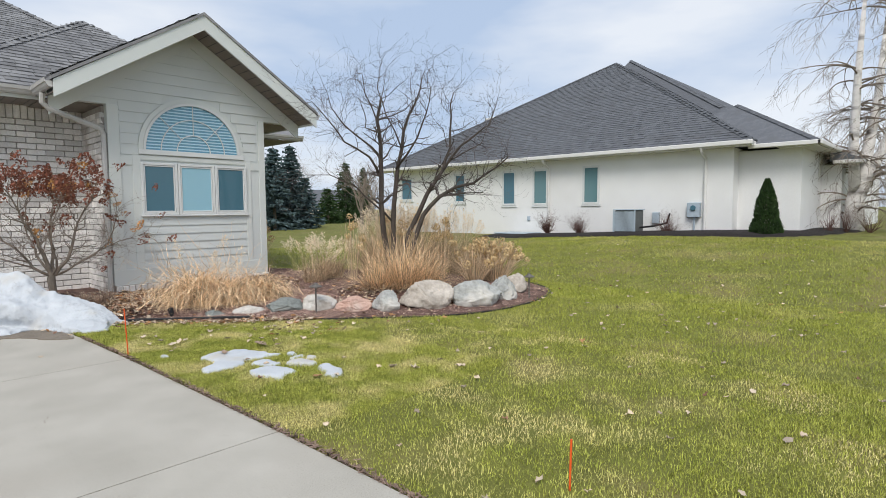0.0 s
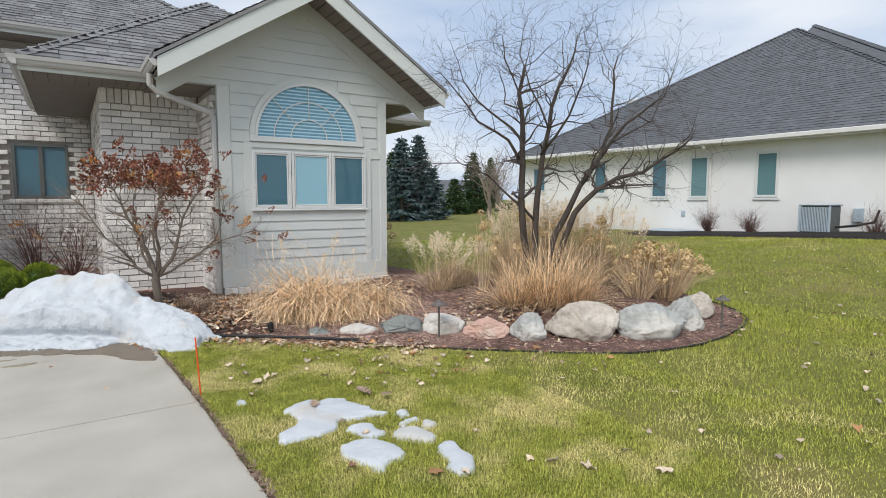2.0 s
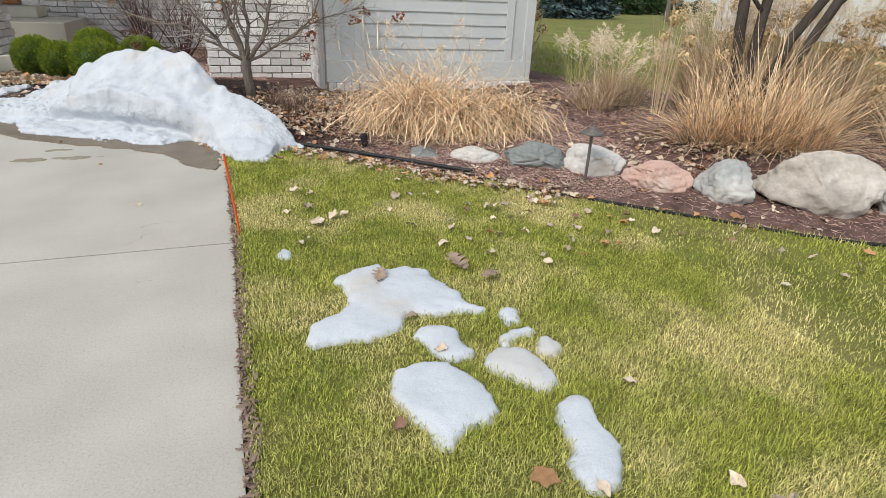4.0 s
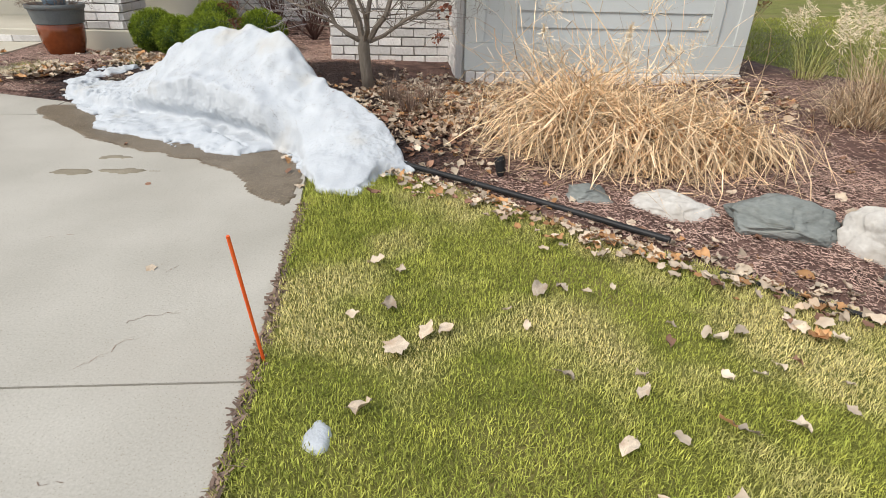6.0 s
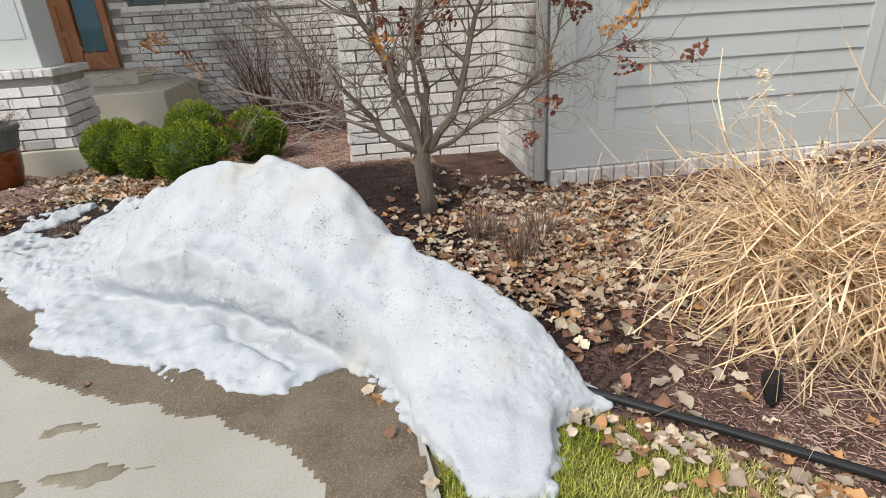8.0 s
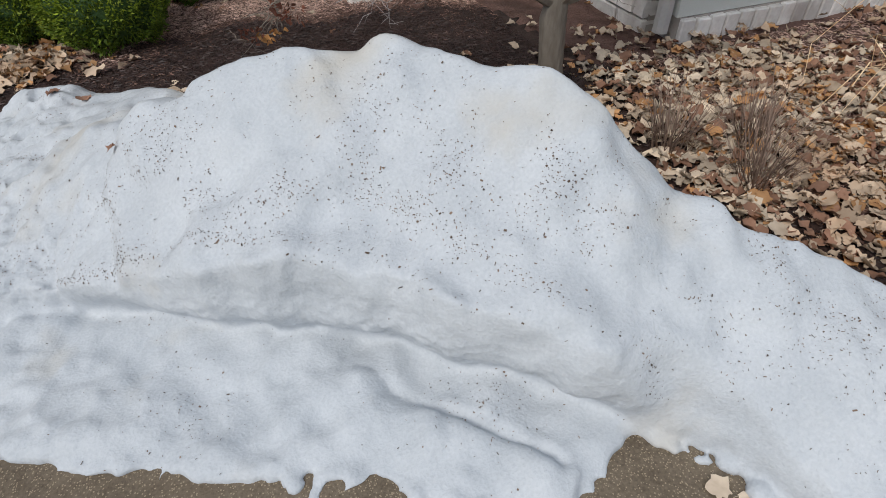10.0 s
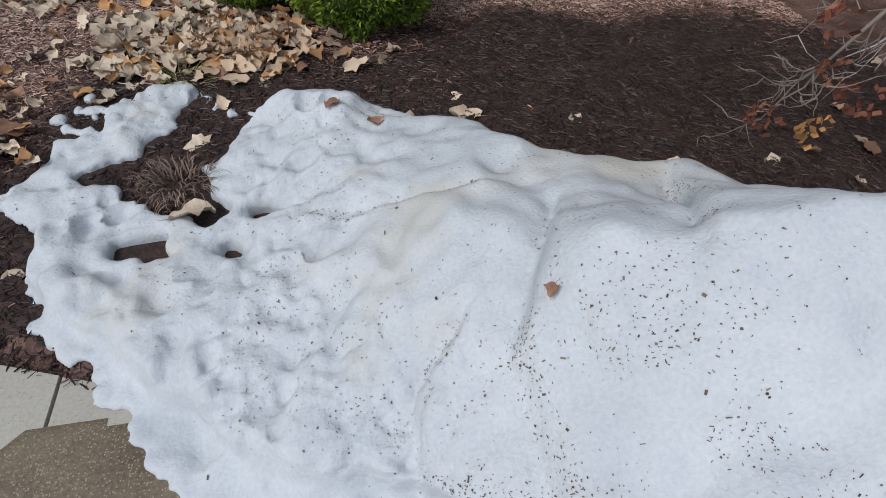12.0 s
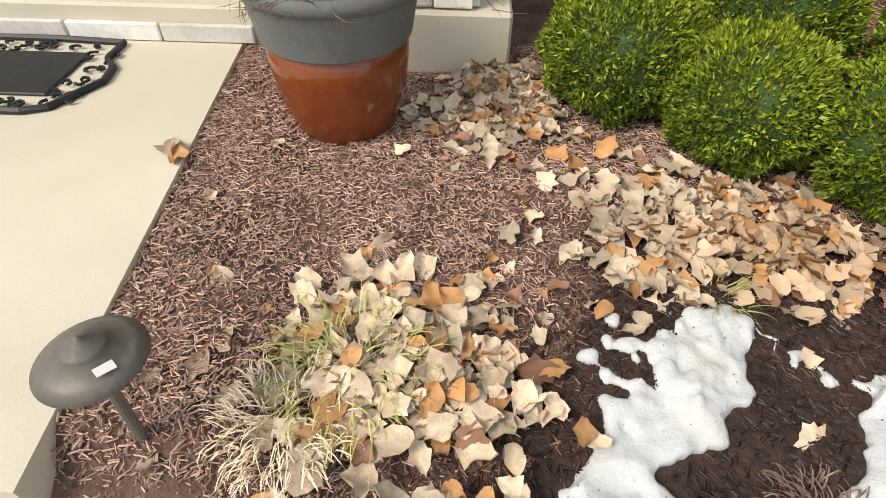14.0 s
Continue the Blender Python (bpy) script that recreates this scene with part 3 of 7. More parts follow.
# the heap lies along a slanting axis: metres along it from the grass end, metres back from it, height
CREST = [(0.0, 0.2, 0.05), (0.2, 0.24, 0.17), (0.35, 0.28, 0.28), (0.55, 0.3, 0.36), (0.75, 0.3, 0.41), (0.92, 0.3, 0.43), (1.04, 0.3, 0.46), (1.16, 0.3, 0.57), (1.26, 0.29, 0.63), (1.36, 0.28, 0.71), (1.5, 0.33, 0.685), (1.68, 0.37, 0.685), (1.82, 0.4, 0.72),
         (1.94, 0.36, 0.69), (2.08, 0.3, 0.69), (2.22, 0.25, 0.64), (2.38, 0.21, 0.585), (2.5, 0.2, 0.54), (2.62, 0.21, 0.44), (2.8, 0.27, 0.37), (3.0, 0.4, 0.28), (3.3, 0.45, 0.2), (3.55, 0.5, 0.12), (4.2, 0.5, 0.1)]
FOOT = [(0.0, -0.5, 0.03), (0.3, -0.47, 0.05), (0.5, -0.32, 0.07), (0.72, -0.2, 0.11), (0.9, -0.13, 0.2), (1.05, -0.12, 0.28), (1.24, -0.09, 0.34), (1.5, -0.07, 0.36), (1.8, -0.08, 0.34), (2.02, -0.1, 0.34), (2.2, -0.13, 0.27), (2.42, -0.16, 0.22), (2.62, -0.2, 0.16), (2.85, -0.25, 0.11), (3.1, -0.28, 0.09), (3.5, -0.2, 0.08), (4.2, -0.1, 0.08)]
REAR = [(0.0, 0.34, 0.03), (0.5, 0.42, 0.12), (0.9, 0.44, 0.2), (1.2, 0.47, 0.36), (1.4, 0.5, 0.5), (1.8, 0.58, 0.52), (2.15, 0.58, 0.45), (2.4, 0.64, 0.41), (2.62, 0.6, 0.37), (2.8, 0.6, 0.33), (3.0, 0.7, 0.26), (3.2, 0.7, 0.22), (3.45, 0.68, 0.22), (3.7, 0.66, 0.16), (4.2, 0.65, 0.12)]


def along(x, y):
    return (2.4 - x) * 0.8 + (y - 9.05) * 0.6, (x - 2.4) * 0.6 + (y - 9.05) * 0.8


def profile(line, u):
    us, vs, zs = zip(*line)
    near = [np.interp(u + k, us, vs) for k in (-0.05, 0, 0.05)], [np.interp(u + k, us, zs) for k in (-0.03, 0, 0.03)]
    return sum(near[0]) / 3, sum(near[1]) / 3


def beside(x, y, pts):
    """Distance to a broken line, above zero on its left."""
    best, side = np.full(np.shape(x), 1e9), np.ones(np.shape(x))
    for (x0, y0), (x1, y1) in zip(pts, pts[1:]):
        ex, ey = x1 - x0, y1 - y0
        k = np.clip(((x - x0) * ex + (y - y0) * ey) / (ex * ex + ey * ey), 0, 1)
        r = np.hypot(x - x0 - k * ex, y - y0 - k * ey)
        side = np.where(r < best, np.sign(ex * (y - y0) - ey * (x - x0)), side)
        best = np.minimum(best, r)
    return best * side


SHELF = [(-0.03, 10.56), (0.18, 10.46), (0.37, 10.37), (0.56, 10.27), (0.72, 10.18), (0.91, 10.07), (1.16, 9.89), (1.35, 9.72), (1.56, 9.52)]
CREASES = [([(0.45, 10.2), (0.42, 10.32), (0.41, 10.45), (0.38, 10.6), (0.43, 10.69), (0.54, 10.87)], 0.026), ([(0.15, 10.36), (0.2, 10.55), (0.22, 10.64), (0.3, 10.7)], 0.026),
           ([(0.7, 10.66), (0.76, 10.76), (0.84, 10.92)], 0.035), ([(-0.5, 11.32), (-0.2, 11.22), (0.15, 11.12), (0.4, 11.05)], 0.02)]
# a soft swag across the upper face, where dirt gathers
SWAG = [(0.7, 10.24), (0.86, 10.22), (1.06, 10.16), (1.16, 10.03), (1.24, 9.88), (1.36, 9.74)]


def snow_base(x, y):
    return np.where(signed(x, y, DRIVE) > 0, 0.0, np.maximum(bed_z(x, y), 0.005))


def pile_z(x, y):
    """Cross-sections strung along the heap: a thin apron, a steep foot, a slope to the crest, a rounded back."""
    d = signed(x, y, PILE) + 0.012 * step(-0.2, 0.2, x) + 0.008 * (1 - step(-0.6, -0.2, x)) + (0.014 + 0.018 * step(-0.5, 0.1, x)) * fbm(x, y, 0.5, 3, 1.0) + 0.01 * fbm(x, y, 0.17, 3, 9.0)
    d = np.minimum(d, -signed(x, y, THAW) + 0.02 * fbm(x, y, 0.14, 2, 3.0))
    for cx, cy, rx, ry in ((-0.45, 11.22, 0.08, 0.035), (-0.38, 11.18, 0.04, 0.025), (-0.1, 11.29, 0.05, 0.022), (-0.2, 11.17, 0.025, 0.02)):
        d = np.minimum(d, (np.hypot((x - cx) / rx, (y - cy) / ry) - 1) * ry + 0.015 * fbm(x, y, 0.12, 2, 3.0))
    u, v = along(x, y)
    u = u + 0.035 * fbm(x, y, 0.5, 3, 4.0)
    v = v + 0.02 * fbm(x, y, 0.35, 3, 5.0)
    vc, zc = profile(CREST, u)
    vf, zf = profile(FOOT, u)
    vr, zr = profile(REAR, u)
    zc, zr = zc - 0.02 * step(1.2, 1.4, u), zr - 0.03 * step(2.0, 2.3, u) * (1 - step(2.7, 2.9, u))
    rise = np.clip((v - vf) / (vc - vf), 0, 1)
    fall = np.clip((v - vc) / (vr - vc), 0, 1)
    z = np.where(v < vc, zf + (zc - zf) * (0.72 * rise + 0.28 * step(0, 1, rise)), zc + (zr - zc) * (0.5 * fall + 0.5 * step(0, 1, fall)))
    # behind the rear line and before the foot it drops away
    z = np.where(v > vr, zr * (1 - np.clip((v - vr) / 0.3, 0, 1) ** 1.5), z)
    z = np.where(v < vf, zf * np.exp(-np.clip(vf - v, 0, 9) / np.where(u < 0.95, 0.12, 0.012)), z)
    inner = step(0, 0.25, d)
    z = z + (0.022 * fbm(x, y, 0.5, 2, 4.0) + 0.03 * (0.4 - np.abs(fbm(x, y, 0.42, 3, 5.0)))) * inner * np.clip(z / 0.3, 0.1, 1)
    s = beside(x, y, SWAG)
    z = z - 0.028 * np.exp(-((s + 0.03) / 0.04) ** 2) + 0.012 * np.exp(-((s - 0.04) / 0.05) ** 2)
    for line, depth in CREASES:
        s = beside(x, y, line)
        z = z - (1.5 * depth * step(-0.01, 0.01, s) * np.exp(-np.clip(s, 0, 9) / 0.1) + 0.02 * np.exp(-((s - 0.006) / 0.013) ** 2)) * inner
    base = snow_base(x, y)
    lip = 0.012 + 0.03 * np.sqrt(np.clip(d / 0.09, 0, 1)) * (0.8 + 0.7 * fbm(x, y, 0.23, 3, 6.0))
    # a crack runs through the apron beside the hollow
    crack = beside(x, y, [(0.98, 9.86), (1.08, 9.76), (1.2, 9.64), (1.3, 9.52)])
    lip = lip * (1 - 0.85 * np.exp(-(crack / 0.012) ** 2)) + 0.02 * np.exp(-((crack + 0.06) / 0.06) ** 2) * (d > 0.02)
    # crumbled, half-melted crust on the thin west end
    west = (1 - step(-0.1, 0.5, x)) * (1 - step(0.2, 0.4, z)) * step(0.0, 0.06, d)
    crumble = 0.038 * (0.3 - np.abs(fbm(x, y, 0.15, 3, 7.0))) * west
    z, lip = z + crumble, lip + np.maximum(crumble, -0.008)
    z = np.minimum(z, base + 0.03 + np.clip(d, 0, 9) * (2.4 - 1.2 * step(2.9, 3.4, u)))
    return np.where(d > 0, np.maximum(base + lip, z + 0.3 * lip), base - 0.05)


def snow_solid():
    """The heap as one closed skin: a filled height field with lumps of crust stuck to its edge."""
    st = 0.014
    xs, ys = np.arange(-1.0, 2.65, st), np.arange(8.45, 12.2, st)
    X, Y = np.meshgrid(xs, ys)
    Z = pile_z(X, Y)
    on = Z > snow_base(X, Y) + 0.002
    cell = on[:-1, :-1] & on[:-1, 1:] & on[1:, 1:] & on[1:, :-1]
    ny, nx = X.shape
    idx = np.arange(nx * ny).reshape(ny, nx)
    quad_at = np.stack([idx[:-1, :-1], idx[:-1, 1:], idx[1:, 1:], idx[1:, :-1]], -1)
    top = quad_at[cell]
    low = top[:, ::-1] + nx * ny
    pad = np.pad(cell, 1)
    walls = []
    for dy, dx, a, b in ((0, 1, 1, 2), (0, -1, 3, 0), (1, 0, 2, 3), (-1, 0, 0, 1)):
        rim = quad_at[cell & ~pad[1 + dy:1 + dy + ny - 1, 1 + dx:1 + dx + nx - 1]]
        walls.append(np.stack([rim[:, b], rim[:, a], rim[:, a] + nx * ny, rim[:, b] + nx * ny], 1))
    V = np.concatenate([np.stack([X, Y, Z], -1).reshape(-1, 3), np.stack([X, Y, X * 0 - 0.06], -1).reshape(-1, 3)])
    F = np.concatenate([top, low] + walls)
    used = np.unique(F)
    remap = np.zeros(len(V), int)
    remap[used] = np.arange(len(used))
    V, F = V[used].tolist(), remap[F].tolist()
    ball = bmesh.new()
    bmesh.ops.create_icosphere(ball, subdivisions=2, radius=1.0)
    bv, bf = [v.co.copy() for v in ball.verts], [[v.index for v in f.verts] for f in ball.faces]
    ball.free()
    rng = random.Random(6)
    loop = PILE + PILE[:1]
    spots = []
    for (x0, y0), (x1, y1) in zip(loop, loop[1:]):
        for _ in range(int(math.hypot(x1 - x0, y1 - y0) * 170) + 1):
            u = rng.random()
            spots.append((x0 + (x1 - x0) * u, y0 + (y1 - y0) * u, rng.gauss(0.015, 0.03), min(0.007 + rng.expovariate(1 / 0.007), 0.026)))
    spots += [(cx + rng.gauss(0, 0.02), cy + rng.gauss(0, 0.03), 0.0, rng.uniform(0.014, 0.028)) for cx, cy in ((-0.73, 11.85), (-0.73, 11.69)) for _ in range(9)]
    spots += [(cx + rng.gauss(0, 0.012), cy + rng.gauss(0, 0.012), 0.0, rng.uniform(0.006, 0.014)) for cx, cy in ((0.82, 9.68), (0.71, 9.66), (0.74, 9.7)) for _ in range(5)]
    for x, y, off, r in spots:
        x, y = x + rng.gauss(0, 0.028) + off * 0.3, y + rng.gauss(0, 0.028) + off * 0.3
        if not (-0.2 if y > 11.62 and x < -0.64 else -0.12 if 0.6 < x < 0.9 and off == 0.0 else -0.018) < float(signed(x, y, PILE)) < 0.07:
            continue
        z = float(snow_base(np.array(x), np.array(y))) + r * 0.35
        sq = (rng.uniform(0.8, 1.5), rng.uniform(0.8, 1.3), rng.uniform(0.55, 0.9))
        base, seed = len(V), rng.uniform(0, 50)
        for c in bv:
            k = r * (1 + 0.35 * noise.noise(c * 1.6 + Vector((seed, 0, 0))))
            V.append((x + c.x * k * sq[0], y + c.y * k * sq[1], z + c.z * k * sq[2]))
        F += [[i + base for i in f] for f in bf]
    return raw("snow_mound", V, F, M_SNOW)


rough_pile = snow_solid()
fuse = rough_pile.modifiers.new("fuse", "REMESH")
fuse.mode, fuse.voxel_size = "VOXEL", 0.0085
bpy.context.view_layer.update()
fused = bpy.data.meshes.new_from_object(rough_pile.evaluated_get(bpy.context.evaluated_depsgraph_get()))
old_mesh = rough_pile.data
rough_pile.modifiers.clear()
rough_pile.data = fused
bpy.data.meshes.remove(old_mesh)
fused.name = "snow_mound"
nv = len(fused.vertices)
co, nrm = np.empty(nv * 3, np.float32), np.empty(nv * 3, np.float32)
fused.vertices.foreach_get("co", co)
fused.vertex_normals.foreach_get("vector", nrm)
co, nrm = co.reshape(-1, 3).astype(float), nrm.reshape(-1, 3).astype(float)
pairs = np.empty(len(fused.edges) * 2, np.int32)
fused.edges.foreach_get("vertices", pairs)
ea, eb = pairs.reshape(-1, 2).T
links = np.bincount(ea, minlength=nv) + np.bincount(eb, minlength=nv)
for _ in range(4):
    for q in range(3):
        mean = (np.bincount(ea, co[eb, q], nv) + np.bincount(eb, co[ea, q], nv)) / np.maximum(links, 1)
        co[:, q] += 0.55 * (mean - co[:, q])
# the upper mass overhangs the apron along the shelf
sh = beside(co[:, 0], co[:, 1], SHELF)
mid_z = np.interp(co[:, 0], [0.1, 0.4, 0.7, 1.0, 1.3, 1.5], [0.08, 0.1, 0.11, 0.11, 0.11, 0.1])
jut = 0.06 * step(0.0, 0.4, co[:, 0]) * (1 - step(1.4, 1.6, co[:, 0])) * np.exp(-((sh - 0.0) / 0.09) ** 2) * np.tanh((co[:, 2] - mid_z) / 0.06)
co[:, 0] -= 0.6 * jut
co[:, 1] -= 0.8 * jut
# melted crust: coarse pits low down and to the west, soft billows higher up
crusty = np.clip(1.25 - (co[:, 2] - 0.05) / 0.3, 0.25, 1) * np.clip(0.65 + 0.4 * fbm(co[:, 0], co[:, 1], 0.7, 2, 2.0), 0.2, 1)
crusty = crusty * np.clip((co[:, 2] - 0.03) / 0.08, 0.3, 1)
bump_h = np.array([0.5 * noise.noise(Vector(p) * 17) + 0.9 * abs(noise.noise(Vector(p) * 26)) + 0.75 * noise.noise(Vector(p) * 48) for p in co])
soft_h = np.array([noise.noise(Vector(p) * 6.5) + 0.5 * noise.noise(Vector(p) * 14) for p in co])
co = co + nrm * (0.011 * crusty ** 1.3 * bump_h + 0.014 * soft_h)[:, None]
fused.vertices.foreach_set("co", co.astype(np.float32).ravel())
fused.update()
fused.shade_smooth()
pile = tagged(rough_pile, "large heap of old grainy snow specked with dirt", "snow heap")
# height of the heap over a fine grid
TOPZ = np.full((380, 380), -1.0)
np.maximum.at(TOPZ, (np.clip(((co[:, 1] - 8.4) / 0.0105).astype(int), 0, 379), np.clip(((co[:, 0] + 1.05) / 0.0105).astype(int), 0, 379)), co[:, 2])


def pile_top(x, y):
    iy, ix = np.clip(((y - 8.4) / 0.0105).astype(int), 1, 378), np.clip(((x + 1.05) / 0.0105).astype(int), 1, 378)
    return np.maximum.reduce([TOPZ[iy + a, ix + b] for a in (-1, 0, 1) for b in (-1, 0, 1)])

# ---- boulders ----
def boulder(place, size, mat, label, seed, turn=0.0, flat=0.0):
    bm = bmesh.new()
    bmesh.ops.create_icosphere(bm, subdivisions=5, radius=1.0)
    rng = random.Random(seed)
    cuts = [(Vector((rng.uniform(-1, 1), rng.uniform(-1, 1), rng.uniform(-0.3, 1))).normalized(), rng.uniform(0.55, 0.86)) for _ in range(12)]
    for v in bm.verts:
        co = v.co.copy()
        for nrm, lim in cuts:
            over = co.dot(nrm) - lim
            if over > 0:
                co -= nrm * over * 0.97
        co += v.co * (0.1 * noise.noise(v.co * 1.7 + Vector((seed, 0, 0))) - 0.05 * max(0.0, 0.22 - abs(noise.noise(v.co * 1.9 + Vector((0, 0, seed))))) / 0.22 + 0.05 * noise.noise(v.co * 4.5 + Vector((0, seed, 0))) + 0.03 * noise.noise(v.co * 11.0) + 0.015 * noise.noise(v.co * 25.0))
        v.co = Vector((co.x * size[0] / 2, co.y * size[1] / 2, co.z * size[2] * 0.62))
    ob = part("boulder", bm, mat, smooth=True)
    ob.location, ob.rotation_euler = (place[0], place[1], place[2] + size[2] * 0.38), (0, 0, radians(turn))
    return tagged(ob, label, "boulder", "boulders edging the bed")


for i, (x, y, sx, sy, h, m, lab, turn) in enumerate((
        (3.42, 8.62, 0.34, 0.26, 0.1, M_ROCK_D, "small flat grey-green stone half sunk in mulch", -30),
        (3.84, 8.38, 0.46, 0.34, 0.13, M_ROCK_W, "small cream limestone boulder", -25),
        (4.22, 8.12, 0.62, 0.36, 0.22, M_ROCK_D, "dark grey-green slate boulder", -28),
        (4.66, 7.86, 0.5, 0.36, 0.28, M_ROCK_W, "pale whitish limestone boulder", -25),
        (4.93, 7.42, 0.52, 0.38, 0.24, M_ROCK_P, "rounded pink granite boulder", -30),
        (5.3, 7.12, 0.48, 0.42, 0.3, M_ROCK_G, "blocky grey-white boulder with mossy foot", -30),
        (5.82, 6.82, 0.85, 0.6, 0.46, M_ROCK_T, "large tan boulder with lichen stains", -32),
        (6.5, 6.46, 0.92, 0.62, 0.44, M_ROCK_G, "large grey boulder with a flat split face", -30),
        (7.22, 6.5, 0.7, 0.55, 0.42, M_ROCK_G, "tall grey boulder with a leaning ridge", 20),
        (7.9, 6.75, 0.6, 0.5, 0.36, M_ROCK_T, "tan boulder at the end of the row", 10),
        (6.85, 8.0, 0.4, 0.3, 0.3, M_ROCK_G, "grey boulder behind the ornamental grass", 10))):
    boulder((x, y, 0.02), (sx, sy, h), m, lab, i * 3 + 1, turn)

# ---- bay details: laps, panels, windows ----
def lap(x0, x1, z0, z1, parent=house, name="lap_board"):
    """One clapboard: its foot stands proud of the board below."""
    bm = prism([(BY - 0.018, z0), (BY - 0.003, z1), (BY + 0.004, z1), (BY + 0.004, z0)], "x", x0, x1)
    return part(name, bm, M_SIDING, parent)


LAPX0, LAPX1 = 3.47, 5.36
for k in range(4):
    lap(LAPX0, LAPX1, 0.642 + k * 0.147, 0.642 + (k + 1) * 0.147)
lap(LAPX0, LAPX1, 1.23, 1.4)
lap(LAPX0, LAPX1, 0.5, 0.641)
part("skirt_board", box_bm((BX0 - 0.012, BY - 0.026, 0.24), (BX1 + 0.012, BY, 0.498), 0.003), M_TRIM, house)
for x0, x1 in ((BX0 - 0.012, 3.165), (3.34, 3.468), (5.362, 5.47), (5.645, BX1 + 0.012)):
    part("corner_board", box_bm((x0, BY - 0.024, 0.5), (x1, BY, 3.236 if x0 < 3.1 or x1 > 5.7 else 2.42), 0.003), M_TRIM, house)
for x0, x1 in ((3.165, 3.34), (5.47, 5.645)):
    part("panel", box_bm((x0, BY - 0.008, 0.5), (x1, BY, 2.26)), M_SIDING, house)
    part("panel_rail", box_bm((x0, BY - 0.024, 2.262), (x1, BY, 2.42), 0.003), M_TRIM, house)
part("window_apron", box_bm((LAPX0, BY - 0.022, 1.4), (LAPX1, BY, 1.418)), M_TRIM, house)
part("belt_board", box_bm((3.342, BY - 0.022, 2.36), (5.468, BY, 2.44), 0.003), M_TRIM, house)

ARC_Z, ARC_R = 2.54, 0.865


def arc_half(z):
    """Half the width of the arched trim at a height."""
    k = (ARC_R + 0.075) ** 2 - (z - ARC_Z) ** 2
    return math.sqrt(k) if k > 0 else 0.0


z = 2.44
while z < 4.55:
    z1 = z + 0.178
    half_w = (APEX - 0.25 - z1) / ((APEX - EAVE_Z) / (BMID - EAVE0))
    if half_w < 0.12:
        break
    xl, xr = max(BX0 + 0.17 if z < 3.2 else BMID - half_w, BMID - half_w), min(BX1 - 0.17 if z < 3.2 else BMID + half_w, BMID + half_w)
    gap = arc_half(max(z, ARC_Z)) if z < ARC_Z + ARC_R else 0.0
    if gap:
        lap(xl, BMID - gap, z, z1), lap(BMID + gap, xr, z, z1)
    else:
        lap(xl, xr, z, z1)
    z = z1
for side in (-1, 1):
    xe = EAVE0 + 0.05 if side < 0 else EAVE1 - 0.05
    part("frieze_board", slope_bm(xe, BMID, EAVE_Z - 0.2, APEX - 0.2, BY - 0.03, BY - 0.001, 0.27), M_TRIM, house)
# soffit grooves under the rake
for side in (-1, 1):
    xe = EAVE0 if side < 0 else EAVE1
    for k in range(1, 15):
        u = k / 15
        x, zz = xe + (BMID - xe) * u, EAVE_Z - 0.218 + (APEX - EAVE_Z) * u
        bm = box_bm((-0.006, RAKE_Y + 0.04, -0.004), (0.006, BY - 0.035, 0.002))
        g = part("soffit_groove", bm, M_EDGING, house)
        g.location, g.rotation_euler = (x, 0, zz), (0, -side * 0.0, 0)


def casement(x0, x1, z0, z1, mat, y=BY):
    """A framed light: outer frame, sash and pane."""
    win = tagged(new("window"), "white framed casement light")
    win.parent = house
    t = 0.042
    for lo, hi in (((x0, z0), (x0 + t, z1)), ((x1 - t, z0), (x1, z1)), ((x0 + t, z0), (x1 - t, z0 + t)), ((x0 + t, z1 - t), (x1 - t, z1))):
        part("frame", box_bm((lo[0], y - 0.045, lo[1]), (hi[0], y - 0.001, hi[1]), 0.004), M_WHITE, win)
    s = 0.022
    a0, a1, b0, b1 = x0 + t + 0.004, x1 - t - 0.004, z0 + t + 0.004, z1 - t - 0.004
    for lo, hi in (((a0, b0), (a0 + s, b1)), ((a1 - s, b0), (a1, b1)), ((a0 + s, b0), (a1 - s, b0 + s)), ((a0 + s, b1 - s), (a1 - s, b1))):
        part("sash", box_bm((lo[0], y - 0.034, lo[1]), (hi[0], y - 0.003, hi[1]), 0.003), M_WHITE, win)
    part("pane", box_bm((a0 + s, y - 0.02, b0 + s), (a1 - s, y - 0.012, b1 - s)), mat, win)
    return win


for x0, x1, m in ((3.46, 4.07, M_GLASS), (4.07, 4.74, M_BLINDGLASS), (4.74, 5.37, M_GLASS)):
    casement(x0 + 0.004, x1 - 0.004, 1.42, 2.32, m)
part("window_sill", box_bm((3.44, BY - 0.06, 1.39), (5.39, BY - 0.001, 1.418), 0.006), M_WHITE, house)

arch = tagged(new("arched_window"), "half-round window with white fan grille and blinds")
arch.parent = house


def ring_bm(r0, r1, y0, y1, base, n=28):
    o = [(BMID + r1 * math.cos(math.pi * k / n), base + r1 * math.sin(math.pi * k / n)) for k in range(n + 1)]
    i = [(BMID + r0 * math.cos(math.pi * k / n), base + r0 * math.sin(math.pi * k / n)) for k in range(n + 1)]
    bm = bmesh.new()
    def col(pts, y):
        return [bm.verts.new((p[0], y, p[1])) for p in pts]
    of, if_, ob_, ib = col(o, y0), col(i, y0), col(o, y1), col(i, y1)
    for k in range(n):
        bm.faces.new((of[k], of[k + 1], if_[k + 1], if_[k]))
        bm.faces.new((if_[k], if_[k + 1], ib[k + 1], ib[k]))
        bm.faces.new((of[k + 1], of[k], ob_[k], ob_[k + 1]))
    bmesh.ops.recalc_face_normals(bm, faces=bm.faces)
    return bm


